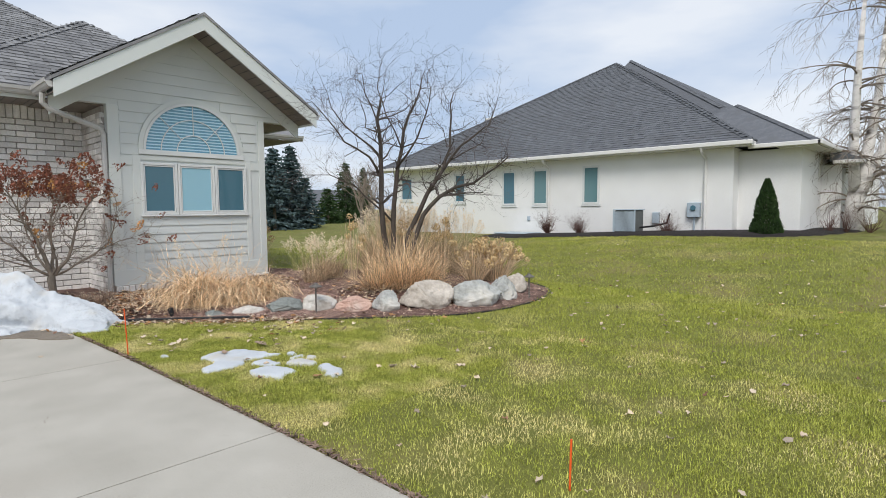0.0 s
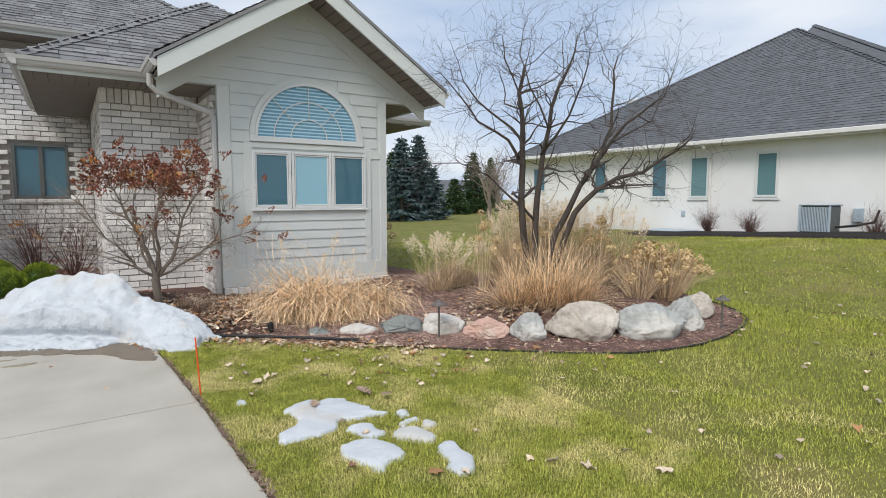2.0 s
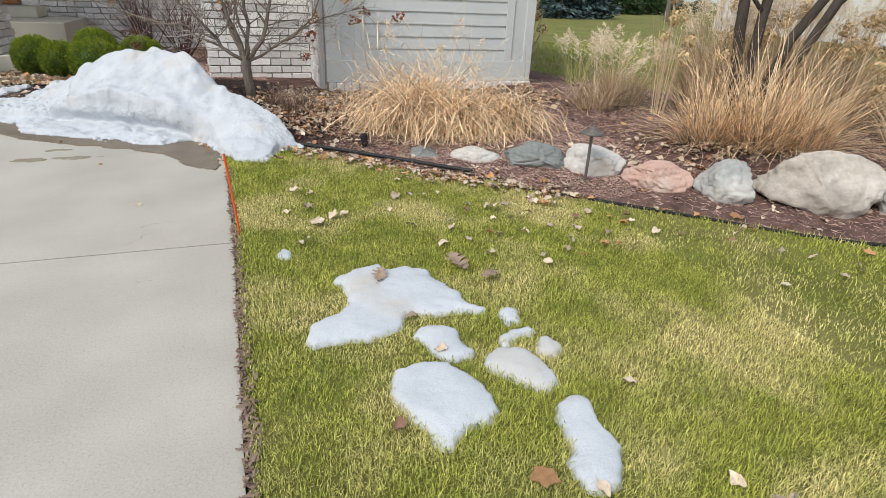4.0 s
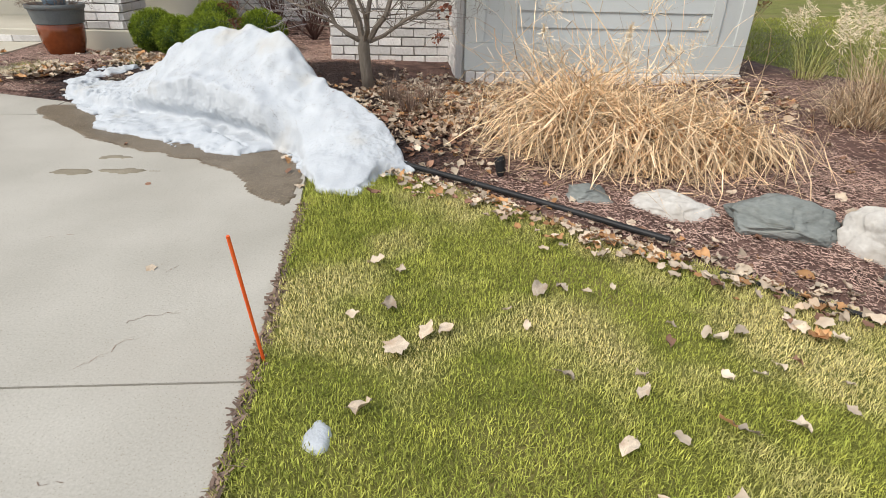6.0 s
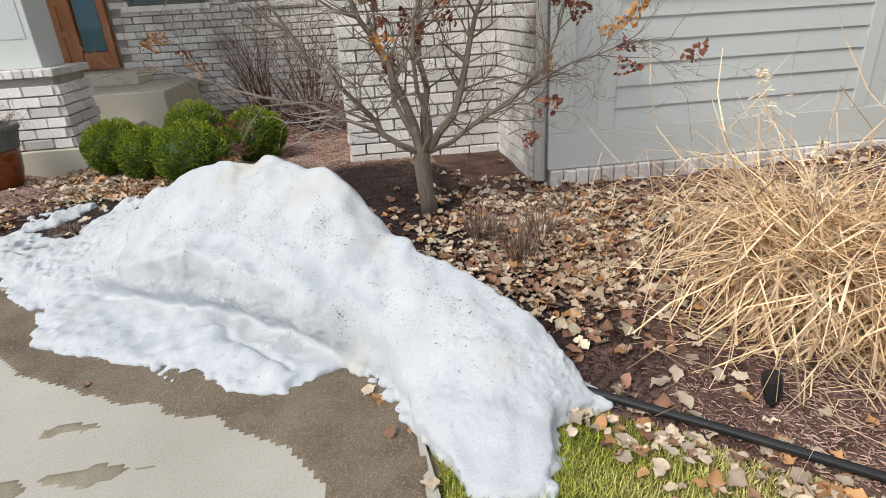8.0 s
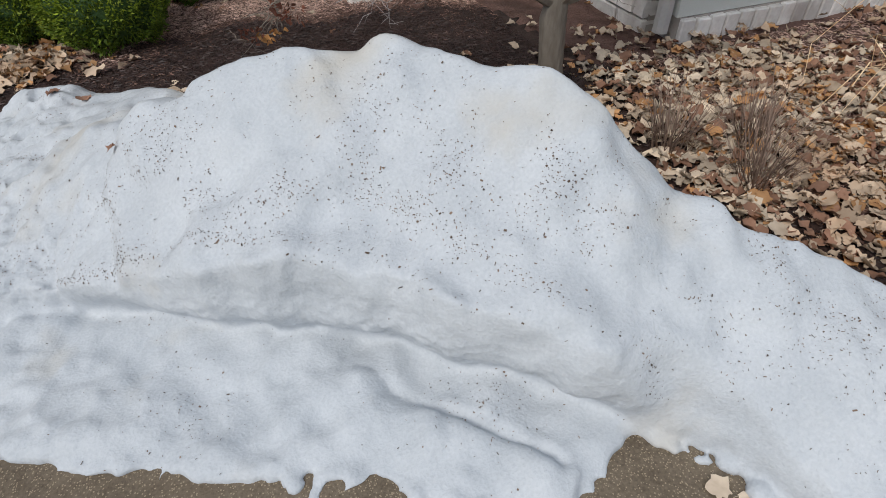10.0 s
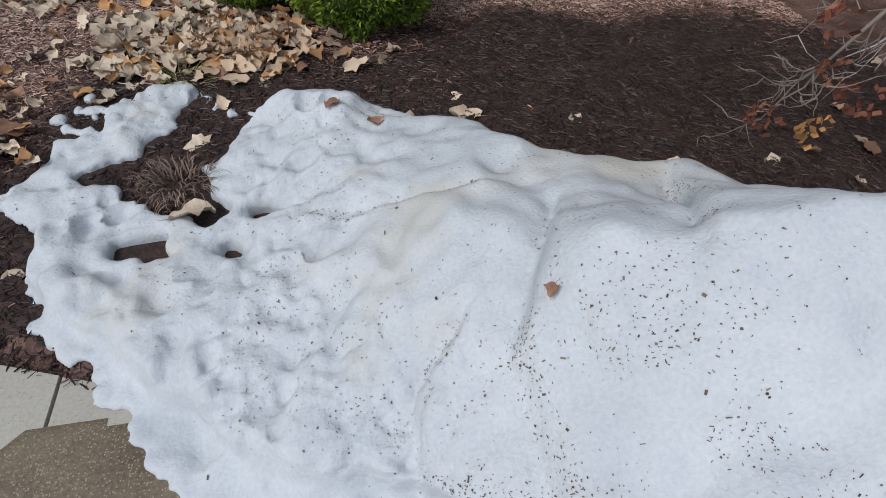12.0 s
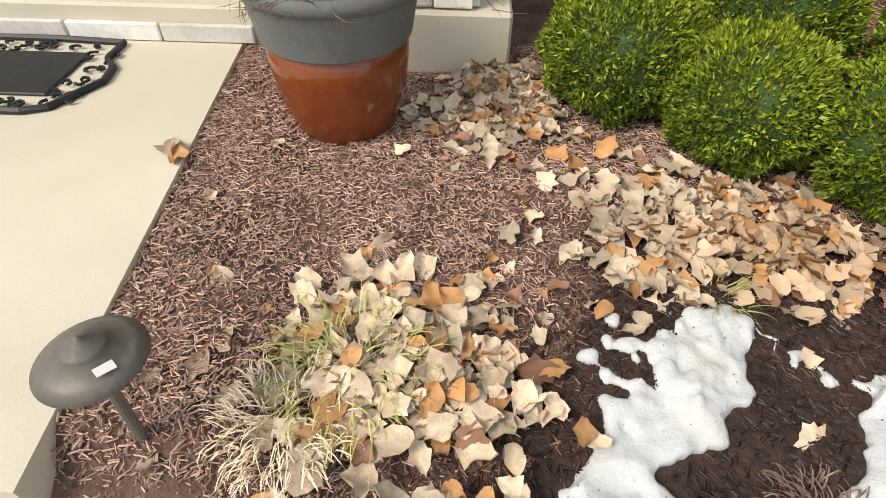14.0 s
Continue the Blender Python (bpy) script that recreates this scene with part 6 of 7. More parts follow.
# ---- evergreens ----
def globe_arborvitae(place, r, hgt, label, rng):
    """A clipped globe of small upright sprays over a core coloured dark as inner shade."""
    ob = thing("globe_arborvitae", place, label, "shrub", "globe evergreens by the porch")
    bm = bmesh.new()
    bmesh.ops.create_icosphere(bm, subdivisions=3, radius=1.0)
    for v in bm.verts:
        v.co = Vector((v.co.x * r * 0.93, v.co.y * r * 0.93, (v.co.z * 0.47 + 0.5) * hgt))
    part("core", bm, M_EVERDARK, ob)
    n = 17000
    g = np.random.default_rng(int(place[0] * 100) + 999)
    u, a = g.uniform(-0.8, 1, n), g.uniform(0, 2 * np.pi, n)
    rr = np.sqrt(1 - u * u)
    lump = 1 + 0.07 * np.sin(5 * a + 3 * u) + 0.05 * np.sin(9 * a - 7 * u) + g.normal(0, 0.035, n)
    nrm = np.stack([rr * np.cos(a), rr * np.sin(a), u], -1)
    c = np.stack([nrm[:, 0] * r * lump, nrm[:, 1] * r * lump, (nrm[:, 2] * 0.5 * lump + 0.5) * hgt], -1)
    d = nrm + np.array([0, 0, 0.35]) + g.normal(0, 0.5, (n, 3))
    d /= np.linalg.norm(d, axis=1, keepdims=True)
    s = np.cross(d, g.normal(0, 1, (n, 3)))
    s /= np.linalg.norm(s, axis=1, keepdims=True)
    L, W = g.uniform(0.009, 0.02, (n, 1)), g.uniform(0.003, 0.006, (n, 1))
    v = np.stack([c - d * L * 0.6 - s * W * 0.4, c - d * L * 0.1 - s * W, c + d * L, c - d * L * 0.1 + s * W], 1)
    # top light painted in: bright sprays thin out downward, shaded ones take over
    lit_spray = g.random(n) < np.clip(0.5 + 0.55 * u, 0.06, 0.97)
    quads("spray", v[lit_spray], 4, M_EVERGREEN, ob, "bright green scale-leaf sprays")
    quads("inner_spray", v[~lit_spray], 4, M_EVERSHADE, ob)
    return ob


for x, y, r, h in ((0.27, 12.45, 0.3, 0.49), (-0.17, 12.7, 0.245, 0.43), (-0.53, 13.0, 0.265, 0.47), (0.12, 13.25, 0.27, 0.55), (0.7, 13.05, 0.26, 0.48)):
    globe_arborvitae((x, y, 0.1), r, h, "clipped bright green globe arborvitae in mulch", None)

arb = thing("arborvitae", (19.3, 5.5, 0.55), "narrow dark green conical arborvitae", "shrub")
g = np.random.default_rng(3)
n = 6000
u, a = g.uniform(0, 1, n) ** 1.3, g.uniform(0, 6.28, n)
rad = (0.43 * (1 - u) ** 0.7 * np.clip(0.75 + 2.5 * u, 0, 1) + 0.02) * (1 + 0.1 * np.sin(4 * a + 11 * u)) * g.uniform(0.75, 1.05, n)
c = np.stack([rad * np.cos(a), rad * np.sin(a), u * 1.75], -1)
d = np.stack([np.cos(a) * 0.6, np.sin(a) * 0.6, np.ones(n)], -1) + g.normal(0, 0.3, (n, 3))
d /= np.linalg.norm(d, axis=1, keepdims=True)
s = np.cross(d, g.normal(0, 1, (n, 3)))
s /= np.linalg.norm(s, axis=1, keepdims=True)
quads("foliage", np.stack([c - d * 0.05, c - s * 0.02, c + d * 0.07, c + s * 0.02], 1), 4, M_EVERDARK, arb)
part("trunk", tube([(0, 0, 0), (0, 0, 1.5)], [0.05, 0.015], 6), M_BARK, arb)


def spruce(place, hgt, rad, seed, label, mat):
    """A trunk with whorls of boughs, each with hanging needle sprays."""
    ob = thing("spruce", place, label, "tree")
    part("trunk", tube([(0, 0, 0), (0, 0, hgt)], [0.14, 0.02], 6), M_BARK, ob)
    g = np.random.default_rng(seed)
    out = []
    levels = int(hgt / 0.24)
    for k in range(levels):
        zz = 0.15 + (hgt - 0.2) * k / levels
        R = rad * (1 - k / levels) ** 0.85 * g.uniform(0.85, 1.12) + 0.08
        for b in range(g.integers(12, 16)):
            a = g.uniform(0, 6.28)
            m = int(26 * R / rad) + 6
            t = g.uniform(0.15, 1.0, m)
            rr = R * t
            spread_ = g.normal(0, 0.16, m) * (0.3 + t)
            c = np.stack([rr * np.cos(a) - spread_ * np.sin(a), rr * np.sin(a) + spread_ * np.cos(a), zz - 0.28 * rr + 0.12 * t * t * R + g.normal(0, 0.05, m)], -1)
            d = np.stack([np.cos(a) + g.normal(0, 0.5, m), np.sin(a) + g.normal(0, 0.5, m), g.normal(-0.15, 0.35, m)], -1)
            d /= np.linalg.norm(d, axis=1, keepdims=True)
            s = np.cross(d, g.normal(0, 1, (m, 3)))
            s /= np.linalg.norm(s, axis=1, keepdims=True)
            out.append(np.stack([c - d * 0.13, c - s * 0.055, c + d * 0.15, c + s * 0.055], 1))
    quads("foliage", np.concatenate(out), 4, mat, ob)


spruce((18.45, 33.0, -0.1), 5.6, 1.75, 1, "tall blue-green spruce on a far lawn", M_SPRUCE)
spruce((20.0, 33.6, -0.1), 5.9, 1.7, 2, "tall blue-green spruce on a far lawn", M_SPRUCE)
spruce((21.3, 34.0, -0.1), 3.9, 1.5, 3, "blue-green spruce on a far lawn", M_SPRUCE)
spruce((33.0, 45.0, -0.1), 6.2, 1.9, 4, "dark spruce far behind the lawn", M_EVERDARK)
spruce((29.5, 43.0, -0.1), 3.6, 1.7, 5, "dark spruce far behind the lawn", M_EVERDARK)


def bare_tree(place, hgt, seed, label, mat=M_TWIG, spread_=(20, 50), depth=3, r=0.16, weep=0.25, trunk_mat=None):
    ob = thing("bare_tree", place, label, "tree")
    rg = random.Random(seed)
    tr = bmesh.new()
    tube([(0, 0, 0), (0.05, 0, hgt * 0.2), (0, 0.05, hgt * 0.4)], [r, r * 0.8, r * 0.6], 8, tr)
    part("trunk", tr, trunk_mat or M_BARK, ob)
    cr = bmesh.new()
    for k in range(9):
        a = k * 2.4
        tl = radians(rg.uniform(10, 50))
        zz = hgt * (0.18 + 0.22 * k / 9)
        twig_tree(cr, (0, 0, zz), (math.sin(tl) * math.cos(a), math.sin(tl) * math.sin(a), math.cos(tl)), hgt * rg.uniform(0.35, 0.5), r * 0.4, rg, depth, weep, 0.35, spread_, 0.6, 3, (3, 4), None, 0.007)
    part("crown", cr, mat, ob, "fine bare twigs")


bare_tree((24.6, 32.0, 0), 5.6, 3, "leafless spreading tree behind the lawn")
bare_tree((27.5, 30.0, 0), 4.6, 4, "leafless spreading tree behind the lawn")
bare_tree((37.0, 3.0, 0.4), 8.0, 6, "leafless street tree beyond the white house")
bare_tree((44.0, 0.5, 0.4), 7.0, 7, "leafless street tree beyond the white house")

for x, y, h, s in ((34.0, 58.0, 8.0, 11), (40.0, 64.0, 9.0, 12), (44.5, 55.0, 6.5, 13), (50.0, 62.0, 8.5, 14), (56.0, 58.0, 8.0, 15), (30.0, 52.0, 7.0, 16)):
    bare_tree((x, y, -0.3), h, s, "leafless tree far across the back lawns")
for x, y, h, r, s in ((31.5, 56.0, 7.5, 2.2, 21), (36.5, 60.0, 5.0, 2.4, 22), (52.0, 66.0, 8.0, 2.4, 23), (27.0, 50.0, 6.5, 2.0, 24), (38.5, 52.0, 1.7, 2.2, 25), (41.0, 50.0, 1.5, 1.9, 26), (48.0, 56.0, 1.9, 2.4, 27)):
    spruce((x, y, -0.3), h, r, s, "dark evergreen far across the back lawns", M_EVERDARK)
far_house = thing("far_house", (80.0, 112.0, -0.4), "distant beige house with a dark gabled roof", "house")
part("wall", box_bm((-8, -4, 0), (8, 4, 3.2)), M_SLAB, far_house)
part("roof", prism([(-4.6, 3.1), (0, 6.4), (4.6, 3.1)], "x", -8.5, 8.5), M_DARKSHINGLE, far_house)
for k in range(5):
    wdw = part("window", box_bm((-6.6 + k * 3, -4.05, 1.1), (-5.4 + k * 3, -4.001, 2.4)), M_GLASS, far_house)
    part("frame", box_bm((-6.7 + k * 3, -4.07, 0.98), (-5.3 + k * 3, -4.002, 1.098)), M_WHITE, wdw)

birch = thing("birch_tree", (24.2, 3.9, 0.5), "old white-barked birch with drooping bare twigs", "tree")
rg = random.Random(4)
stem_pts = [[(0, 0, 0), (0.1, 0, 1.2), (0.5, -0.2, 2.6), (0.9, -0.4, 4.5), (1.0, -0.6, 8)], [(0, 0, 1.0), (0.45, -0.4, 2.2), (0.6, -1.0, 4.0), (0.5, -1.3, 7.0)], [(0.1, 0, 1.2), (-0.05, 0.1, 3.0), (0.2, 0.1, 5.5), (0.3, 0.0, 8.5)]]
for pts, rad in zip(stem_pts, ([0.34, 0.3, 0.2, 0.14, 0.06], [0.2, 0.17, 0.12, 0.05], [0.2, 0.16, 0.12, 0.05])):
    part("stem", tube(pts, rad, 10), M_BIRCH, birch, "peeling white bark", smooth=True)
drp = bmesh.new()
for pts in stem_pts:
    for k in range(1, len(pts)):
        for _ in range(9):
            a = rg.uniform(0, 6.28)
            p = Vector(pts[k]) + Vector((0, 0, rg.uniform(-0.6, 0.3)))
            twig_tree(drp, p, (math.cos(a), math.sin(a), 0.5), rg.uniform(1.2, 2.3), 0.035, rg, 3, -0.9, 0.3, (20, 50), 0.62, 3, (3, 4), None, 0.005)
part("crown", drp, M_TWIG, birch, "drooping grey-brown twigs")

def low_shrub(place, r, h, label, seed, n=40):
    ob = thing("bare_shrub", place, label, "shrub")
    rg = random.Random(seed)
    bm = bmesh.new()
    for _ in range(n // 4):
        a, tl = rg.uniform(0, 6.28), rg.uniform(0.1, 0.8)
        twig_tree(bm, (0, 0, 0), (math.sin(tl) * math.cos(a), math.sin(tl) * math.sin(a), math.cos(tl)), h * rg.uniform(0.6, 0.9), 0.012, rg, 2, 0.3, 0.3, (15, 45), 0.6, 3, (3, 4))
    tagged(part("twig", bm, M_REDTWIG, ob), "fine bare reddish twigs", kind="stuff")


for k, (x, y) in enumerate(((19.3, 13.35), (19.3, 11.9), (19.4, 8.55))):
    low_shrub((x, y, 0.4), 0.4, 0.75, "small reddish-brown bare shrub by a white wall", k, 170)
for k, (x, y) in enumerate(((22.5, 3.9), (23.0, 3.3), (22.0, 4.3))):
    low_shrub((x, y, 0.55), 0.5, 0.8, "bare reddish shrub near the porch", 20 + k, 60)
low_shrub((1.15, 14.2, 0.1), 0.6, 1.2, "weeping bare brown shrub against the brick", 33, 90)
low_shrub((0.6, 14.6, 0.1), 0.6, 1.3, "weeping bare brown shrub against the brick", 34, 90)

# ---- entrance things ----
planter = thing("planter", (-1.53, 12.86, 0.075), "glazed brown pot with a ribbed grey upper band and dry plants", "planter")
part("lower_pot", lathe([(0.0, 0.0), (0.165, 0.0), (0.19, 0.04), (0.225, 0.16), (0.24, 0.28), (0.243, 0.4), (0.0, 0.4)], 40), M_GLAZE, planter, "glossy brown glaze", smooth=True)
prof = [(0.237, 0.355)]
for k in range(13):
    zz = 0.36 + k * 0.012
    prof += [(0.25 + 0.0022 * k, zz), (0.254 + 0.0022 * k, zz + 0.006)]
prof += [(0.292, 0.515), (0.298, 0.53), (0.296, 0.56), (0.27, 0.56), (0.262, 0.5), (0.0, 0.5)]
part("upper_band", lathe(prof, 44), M_RIBGREY, planter, "matt grey ribbed band", smooth=True)
part("soil", lathe([(0.0, 0.515), (0.263, 0.51)], 24), M_MULCH, planter)
part("inner_pot", lathe([(0.0, 0.5), (0.1, 0.5), (0.125, 0.66), (0.115, 0.66), (0.09, 0.55), (0.0, 0.55)], 24), M_BLUEPOT, planter, "small blue-grey inner pot", smooth=True)
pr = random.Random(3)
dead = bmesh.new()
for k in range(44):
    a = pr.uniform(0, 6.28)
    r0 = pr.uniform(0.12, 0.24)
    p0 = Vector((r0 * math.cos(a), r0 * math.sin(a), 0.51))
    twig_tree(dead, p0, (math.cos(a) * 0.7, math.sin(a) * 0.7, 0.8), pr.uniform(0.13, 0.26), 0.004, pr, 2, -0.4, 0.7, (20, 70), 0.6, 3, (2, 4))
part("dead_plant", dead, M_DEADSTEM, planter, "withered grey-brown stems")

mat_ob = thing("door_mat", (-2.95, 13.02, 0.152), "black rubber door mat with a scrolled openwork border", "door mat")
part("mat_field", box_bm((-0.33, -0.17, 0), (0.3, 0.17, 0.012), 0.004), M_RUBBER, mat_ob)
outer = [(-0.5, -0.29), (0.28, -0.29), (0.36, -0.26), (0.42, -0.15), (0.47, -0.06), (0.455, 0.05), (0.4, 0.12), (0.4, 0.27), (0.1, 0.29), (-0.5, 0.29)]
rimb = tube([(x, y, 0.012) for x, y in outer + outer[:1]], 0.014, 6)
part("mat_rim", rimb, M_RUBBER, mat_ob)
mr_ = random.Random(9)
for k in range(150):
    x, y = mr_.uniform(-0.48, 0.42), mr_.uniform(-0.27, 0.27)
    if -0.34 < x < 0.31 and -0.18 < y < 0.18 or (x > 0.3 and abs(y) > 0.2 and mr_.random() < 0.6):
        continue
    r = mr_.uniform(0.018, 0.035)
    a0 = mr_.uniform(0, 6.28)
    pts = [(x + r * (1 - 0.12 * j) * math.cos(a0 + j * 0.8), y + r * (1 - 0.12 * j) * math.sin(a0 + j * 0.8), 0.012) for j in range(7)]
    part("scroll", tube(pts, 0.006, 4), M_RUBBER, mat_ob)


def path_lamp(place, label, hat=0.093, height=0.42, lean=(0.0, 0.0)):
    ob = thing("path_lamp", place, label, "garden lamp", "low path lamps")
    top = Vector((lean[0], lean[1], height))
    part("post", tube([(0, 0, -0.05), top * 0.5, top], 0.0115, 10), M_BRONZE, ob)
    h = part("hat", lathe([(0.0, 0.05), (0.004, 0.05), (0.006, 0.044), (0.034, 0.03), (0.038, 0.024), (0.037, 0.018), (hat * 0.75, 0.004), (hat, -0.012), (hat - 0.003, -0.015), (hat * 0.7, 0.0), (0.02, 0.004), (0.0, 0.004)], 36), M_BRONZE, ob, "wide mushroom hat", smooth=True)
    h.location = top
    part("lens", lathe([(0.0, -0.03), (0.02, -0.03), (0.022, 0.0), (0.0, 0.0)], 16), M_WHITE, ob).location = top
    return ob


path_lamp((4.47, 7.67, 0.0), "dark bronze mushroom path lamp in front of pale boulders")
path_lamp((7.54, 6.17, 0.02), "dark bronze mushroom path lamp at the end of the boulders", 0.093, 0.37)
pl = path_lamp((-1.76, 11.57, 0.07), "dark bronze mushroom path lamp beside the front walk", 0.095, 0.36, (0.035, -0.01))
tag_label = part("price_sticker", box_bm((-0.016, -0.009, 0), (0.016, 0.009, 0.0012)), M_WHITE, pl, "small white sticker")
tag_label.matrix_local = Matrix.Translation((0.085, -0.045, 0.375)) @ pose(0, 0, 0, 10, 8, 50)

spotl = thing("ground_spotlight", (2.98, 8.92, 0.03), "small black garden spotlight lying in mulch", "garden lamp")
part("housing", tube([(0, 0, 0.015), (0.002, 0.004, 0.05), (-0.006, 0.012, 0.11), (-0.01, 0.018, 0.13)], [0.018, 0.03, 0.034, 0.03], 16), M_EDGING, spotl)
part("spike", tube([(0, 0, 0.03), (0, 0, -0.06)], 0.01, 6), M_EDGING, spotl)

for x, y, h, lean in ((1.92, 7.26, 0.5, (-0.035, -0.05)), (2.56, 2.5, 0.28, (0.015, 0.0))):
    st = thing("driveway_marker", (x, y, 0), "thin orange fibreglass driveway marker stake in grass", "marker stake", "driveway markers")
    part("rod", tube([(0, 0, -0.05), (lean[0], lean[1], h)], 0.006, 8), M_ORANGE, st)

# black edging pipe, thinner where it is half buried
edge_pts = [(2.2, 9.27), (2.38, 9.13), (2.75, 8.83), (3.1, 8.53), (3.5, 8.17), (3.66, 8.03)]
part_pipe = part("bed_edging", tube([(x, y, 0.052) for x, y in edge_pts], 0.0165, 12), M_EDGING)
tagged(part_pipe, "black plastic pipe edging between mulch and lawn", "edging", kind="structure")
strip = [(x, y) for x, y in BED if y < 8.0 and x > 3.6 or (x > 8.9 and y < 11)]
strip.sort(key=lambda p: math.atan2(p[1] - 9.0, p[0] - 7.0))
strip_ob = part("bed_edging", tube([(x, y, 0.012) for x, y in strip], 0.013, 6), M_EDGING)
tagged(strip_ob, "thin black edging strip round the boulder bed", "edging", kind="structure")

# ---- meltwater on the drive ----
wet_o = [(-0.75, 10.62), (-0.41, 10.3), (0.1, 9.82), (0.42, 9.6), (0.77, 9.45), (1.05, 9.29), (1.27, 9.15), (1.43, 8.96), (1.51, 8.76), (1.64, 8.62), (1.8, 8.53), (1.78, 9.4), (1.1, 10.05), (0.3, 10.5), (-0.55, 10.84)]
wet_o = rounded(wet_o, 2)


def wet_sheet(name, poly, label, mat=M_WET):
    lo, hi = np.min(poly, axis=0) - 0.05, np.max(poly, axis=0) + 0.05
    ob = sheet(name, np.arange(lo[0], hi[0], 0.02), np.arange(lo[1], hi[1], 0.02),
               lambda x, y: np.where((signed(x, y, poly) + 0.025 * fbm(x, y, 0.3, 3) > 0) & (signed(x, y, DRIVE) > 0.01), 0.004, -0.02), mat, keep=lambda x, y: signed(x, y, poly) + 0.025 * fbm(x, y, 0.3, 3) > -0.02)
    return tagged(ob, label, "wet patch", kind="structure")


crk = random.Random(14)
for line in ([(1.3, 7.24), (1.38, 7.32), (1.4, 7.39), (1.47, 7.41)], [(1.35, 7.49), (1.42, 7.54), (1.56, 7.56)], [(1.44, 6.78), (1.53, 6.79)], [(0.7, 8.2), (0.82, 8.25)], [(1.37, 7.87), (1.42, 7.92)], [(0.75, 5.6), (0.9, 5.72), (0.96, 5.9)]):
    fine = []
    for (ax, ay), (bx, by) in zip(line, line[1:]):
        fine += [(ax + (bx - ax) * k / 6 + crk.gauss(0, 0.006), ay + (by - ay) * k / 6 + crk.gauss(0, 0.006)) for k in range(6)]
    vs = [(x + dx, y + dx * 0.6, 0.0015) for x, y in fine for dx in (-crk.uniform(0.0005, 0.0022), crk.uniform(0.0005, 0.0022))]
    tagged(raw("surface_crack", vs, [(2 * k, 2 * k + 1, 2 * k + 3, 2 * k + 2) for k in range(len(fine) - 1)], M_DEADSTEM), "dark hairline crack in the driveway", "crack", kind="structure")
wet_sheet("meltwater_stain", wet_o, "dark wet concrete along the melting snow")
for cx, cy, rx, ry in ((0.36, 9.1, 0.13, 0.06), (0.66, 9.13, 0.16, 0.05), (0.5, 9.38, 0.1, 0.035), (0.86, 9.12, 0.07, 0.03)):
    wet_sheet("meltwater_stain", [(cx + rx * math.cos(a), cy + ry * math.sin(a)) for a in np.linspace(0, 6.28, 14)[:-1]], "small drying wet patch on concrete", M_DAMP)

# ---- thin snow left on the lawn ----
SNOW_POLYS = []


def snow_patch(poly, seed, label):
    SNOW_POLYS.append(poly)
    poly = rounded(poly, 1)

    def field(x, y):
        return signed(x, y, poly) + 0.006 + 0.02 * fbm(x, y, 0.22, 4, seed)
    lo, hi = np.min(poly, axis=0) - 0.06, np.max(poly, axis=0) + 0.06
    ob = sheet("snow_patch", np.arange(lo[0], hi[0], 0.01), np.arange(lo[1], hi[1], 0.01),
               lambda x, y: np.where(field(x, y) > 0, 0.022 + 0.016 * np.sqrt(np.clip(field(x, y) / 0.06, 0, 1)) + 0.003 * fbm(x, y, 0.14, 3), np.maximum(0.02 + field(x, y) * 2, -0.02)), M_SNOW, keep=lambda x, y: field(x, y) > -0.016)
    return tagged(ob, label, "snow", "snow patches on the lawn")


for k, (poly, label) in enumerate((
        ([(2.33, 6.55), (2.58, 6.68), (2.62, 6.58), (2.78, 6.61), (2.91, 6.31), (2.9, 6.17), (3.0, 6.08), (2.82, 6.15), (2.6, 6.15), (2.54, 6.02), (2.29, 6.03), (2.16, 6.0), (2.22, 6.2), (2.38, 6.25), (2.42, 6.46)], "large ragged patch of melting snow on grass"),
        ([(2.65, 6.06), (2.78, 6.01), (2.78, 5.88), (2.83, 5.79), (2.69, 5.8), (2.62, 5.95)], "small melting patch of snow on grass"),
        ([(2.94, 5.87), (2.99, 5.9), (3.11, 5.94), (3.12, 5.87), (3.0, 5.85), (2.95, 5.8)], "small melting patch of snow on grass"),
        ([(3.09, 5.81), (3.17, 5.85), (3.16, 5.74), (3.12, 5.7), (3.06, 5.73)], "scrap of snow on grass"),
        ([(2.81, 5.73), (2.94, 5.81), (3.07, 5.67), (3.05, 5.57), (2.98, 5.49), (2.87, 5.64)], "small melting patch of snow on grass"),
        ([(2.45, 5.7), (2.5, 5.79), (2.62, 5.81), (2.72, 5.75), (2.77, 5.47), (2.72, 5.41), (2.64, 5.43), (2.53, 5.33), (2.45, 5.56)], "thick melting patch of snow on grass"),
        ([(2.97, 5.42), (3.05, 5.47), (3.1, 5.43), (3.06, 5.33), (3.09, 5.23), (3.02, 5.08), (2.9, 5.05), (2.87, 5.16), (2.94, 5.24)], "long melting patch of snow on grass"),
        ([(2.11, 6.89), (2.16, 6.95), (2.19, 6.86), (2.14, 6.83)], "scrap of snow on grass"),
        ([(3.03, 6.06), (3.09, 6.07), (3.08, 5.99), (3.02, 5.96)], "scrap of snow on grass"))):
    snow_patch(poly, k + 1.0, label)

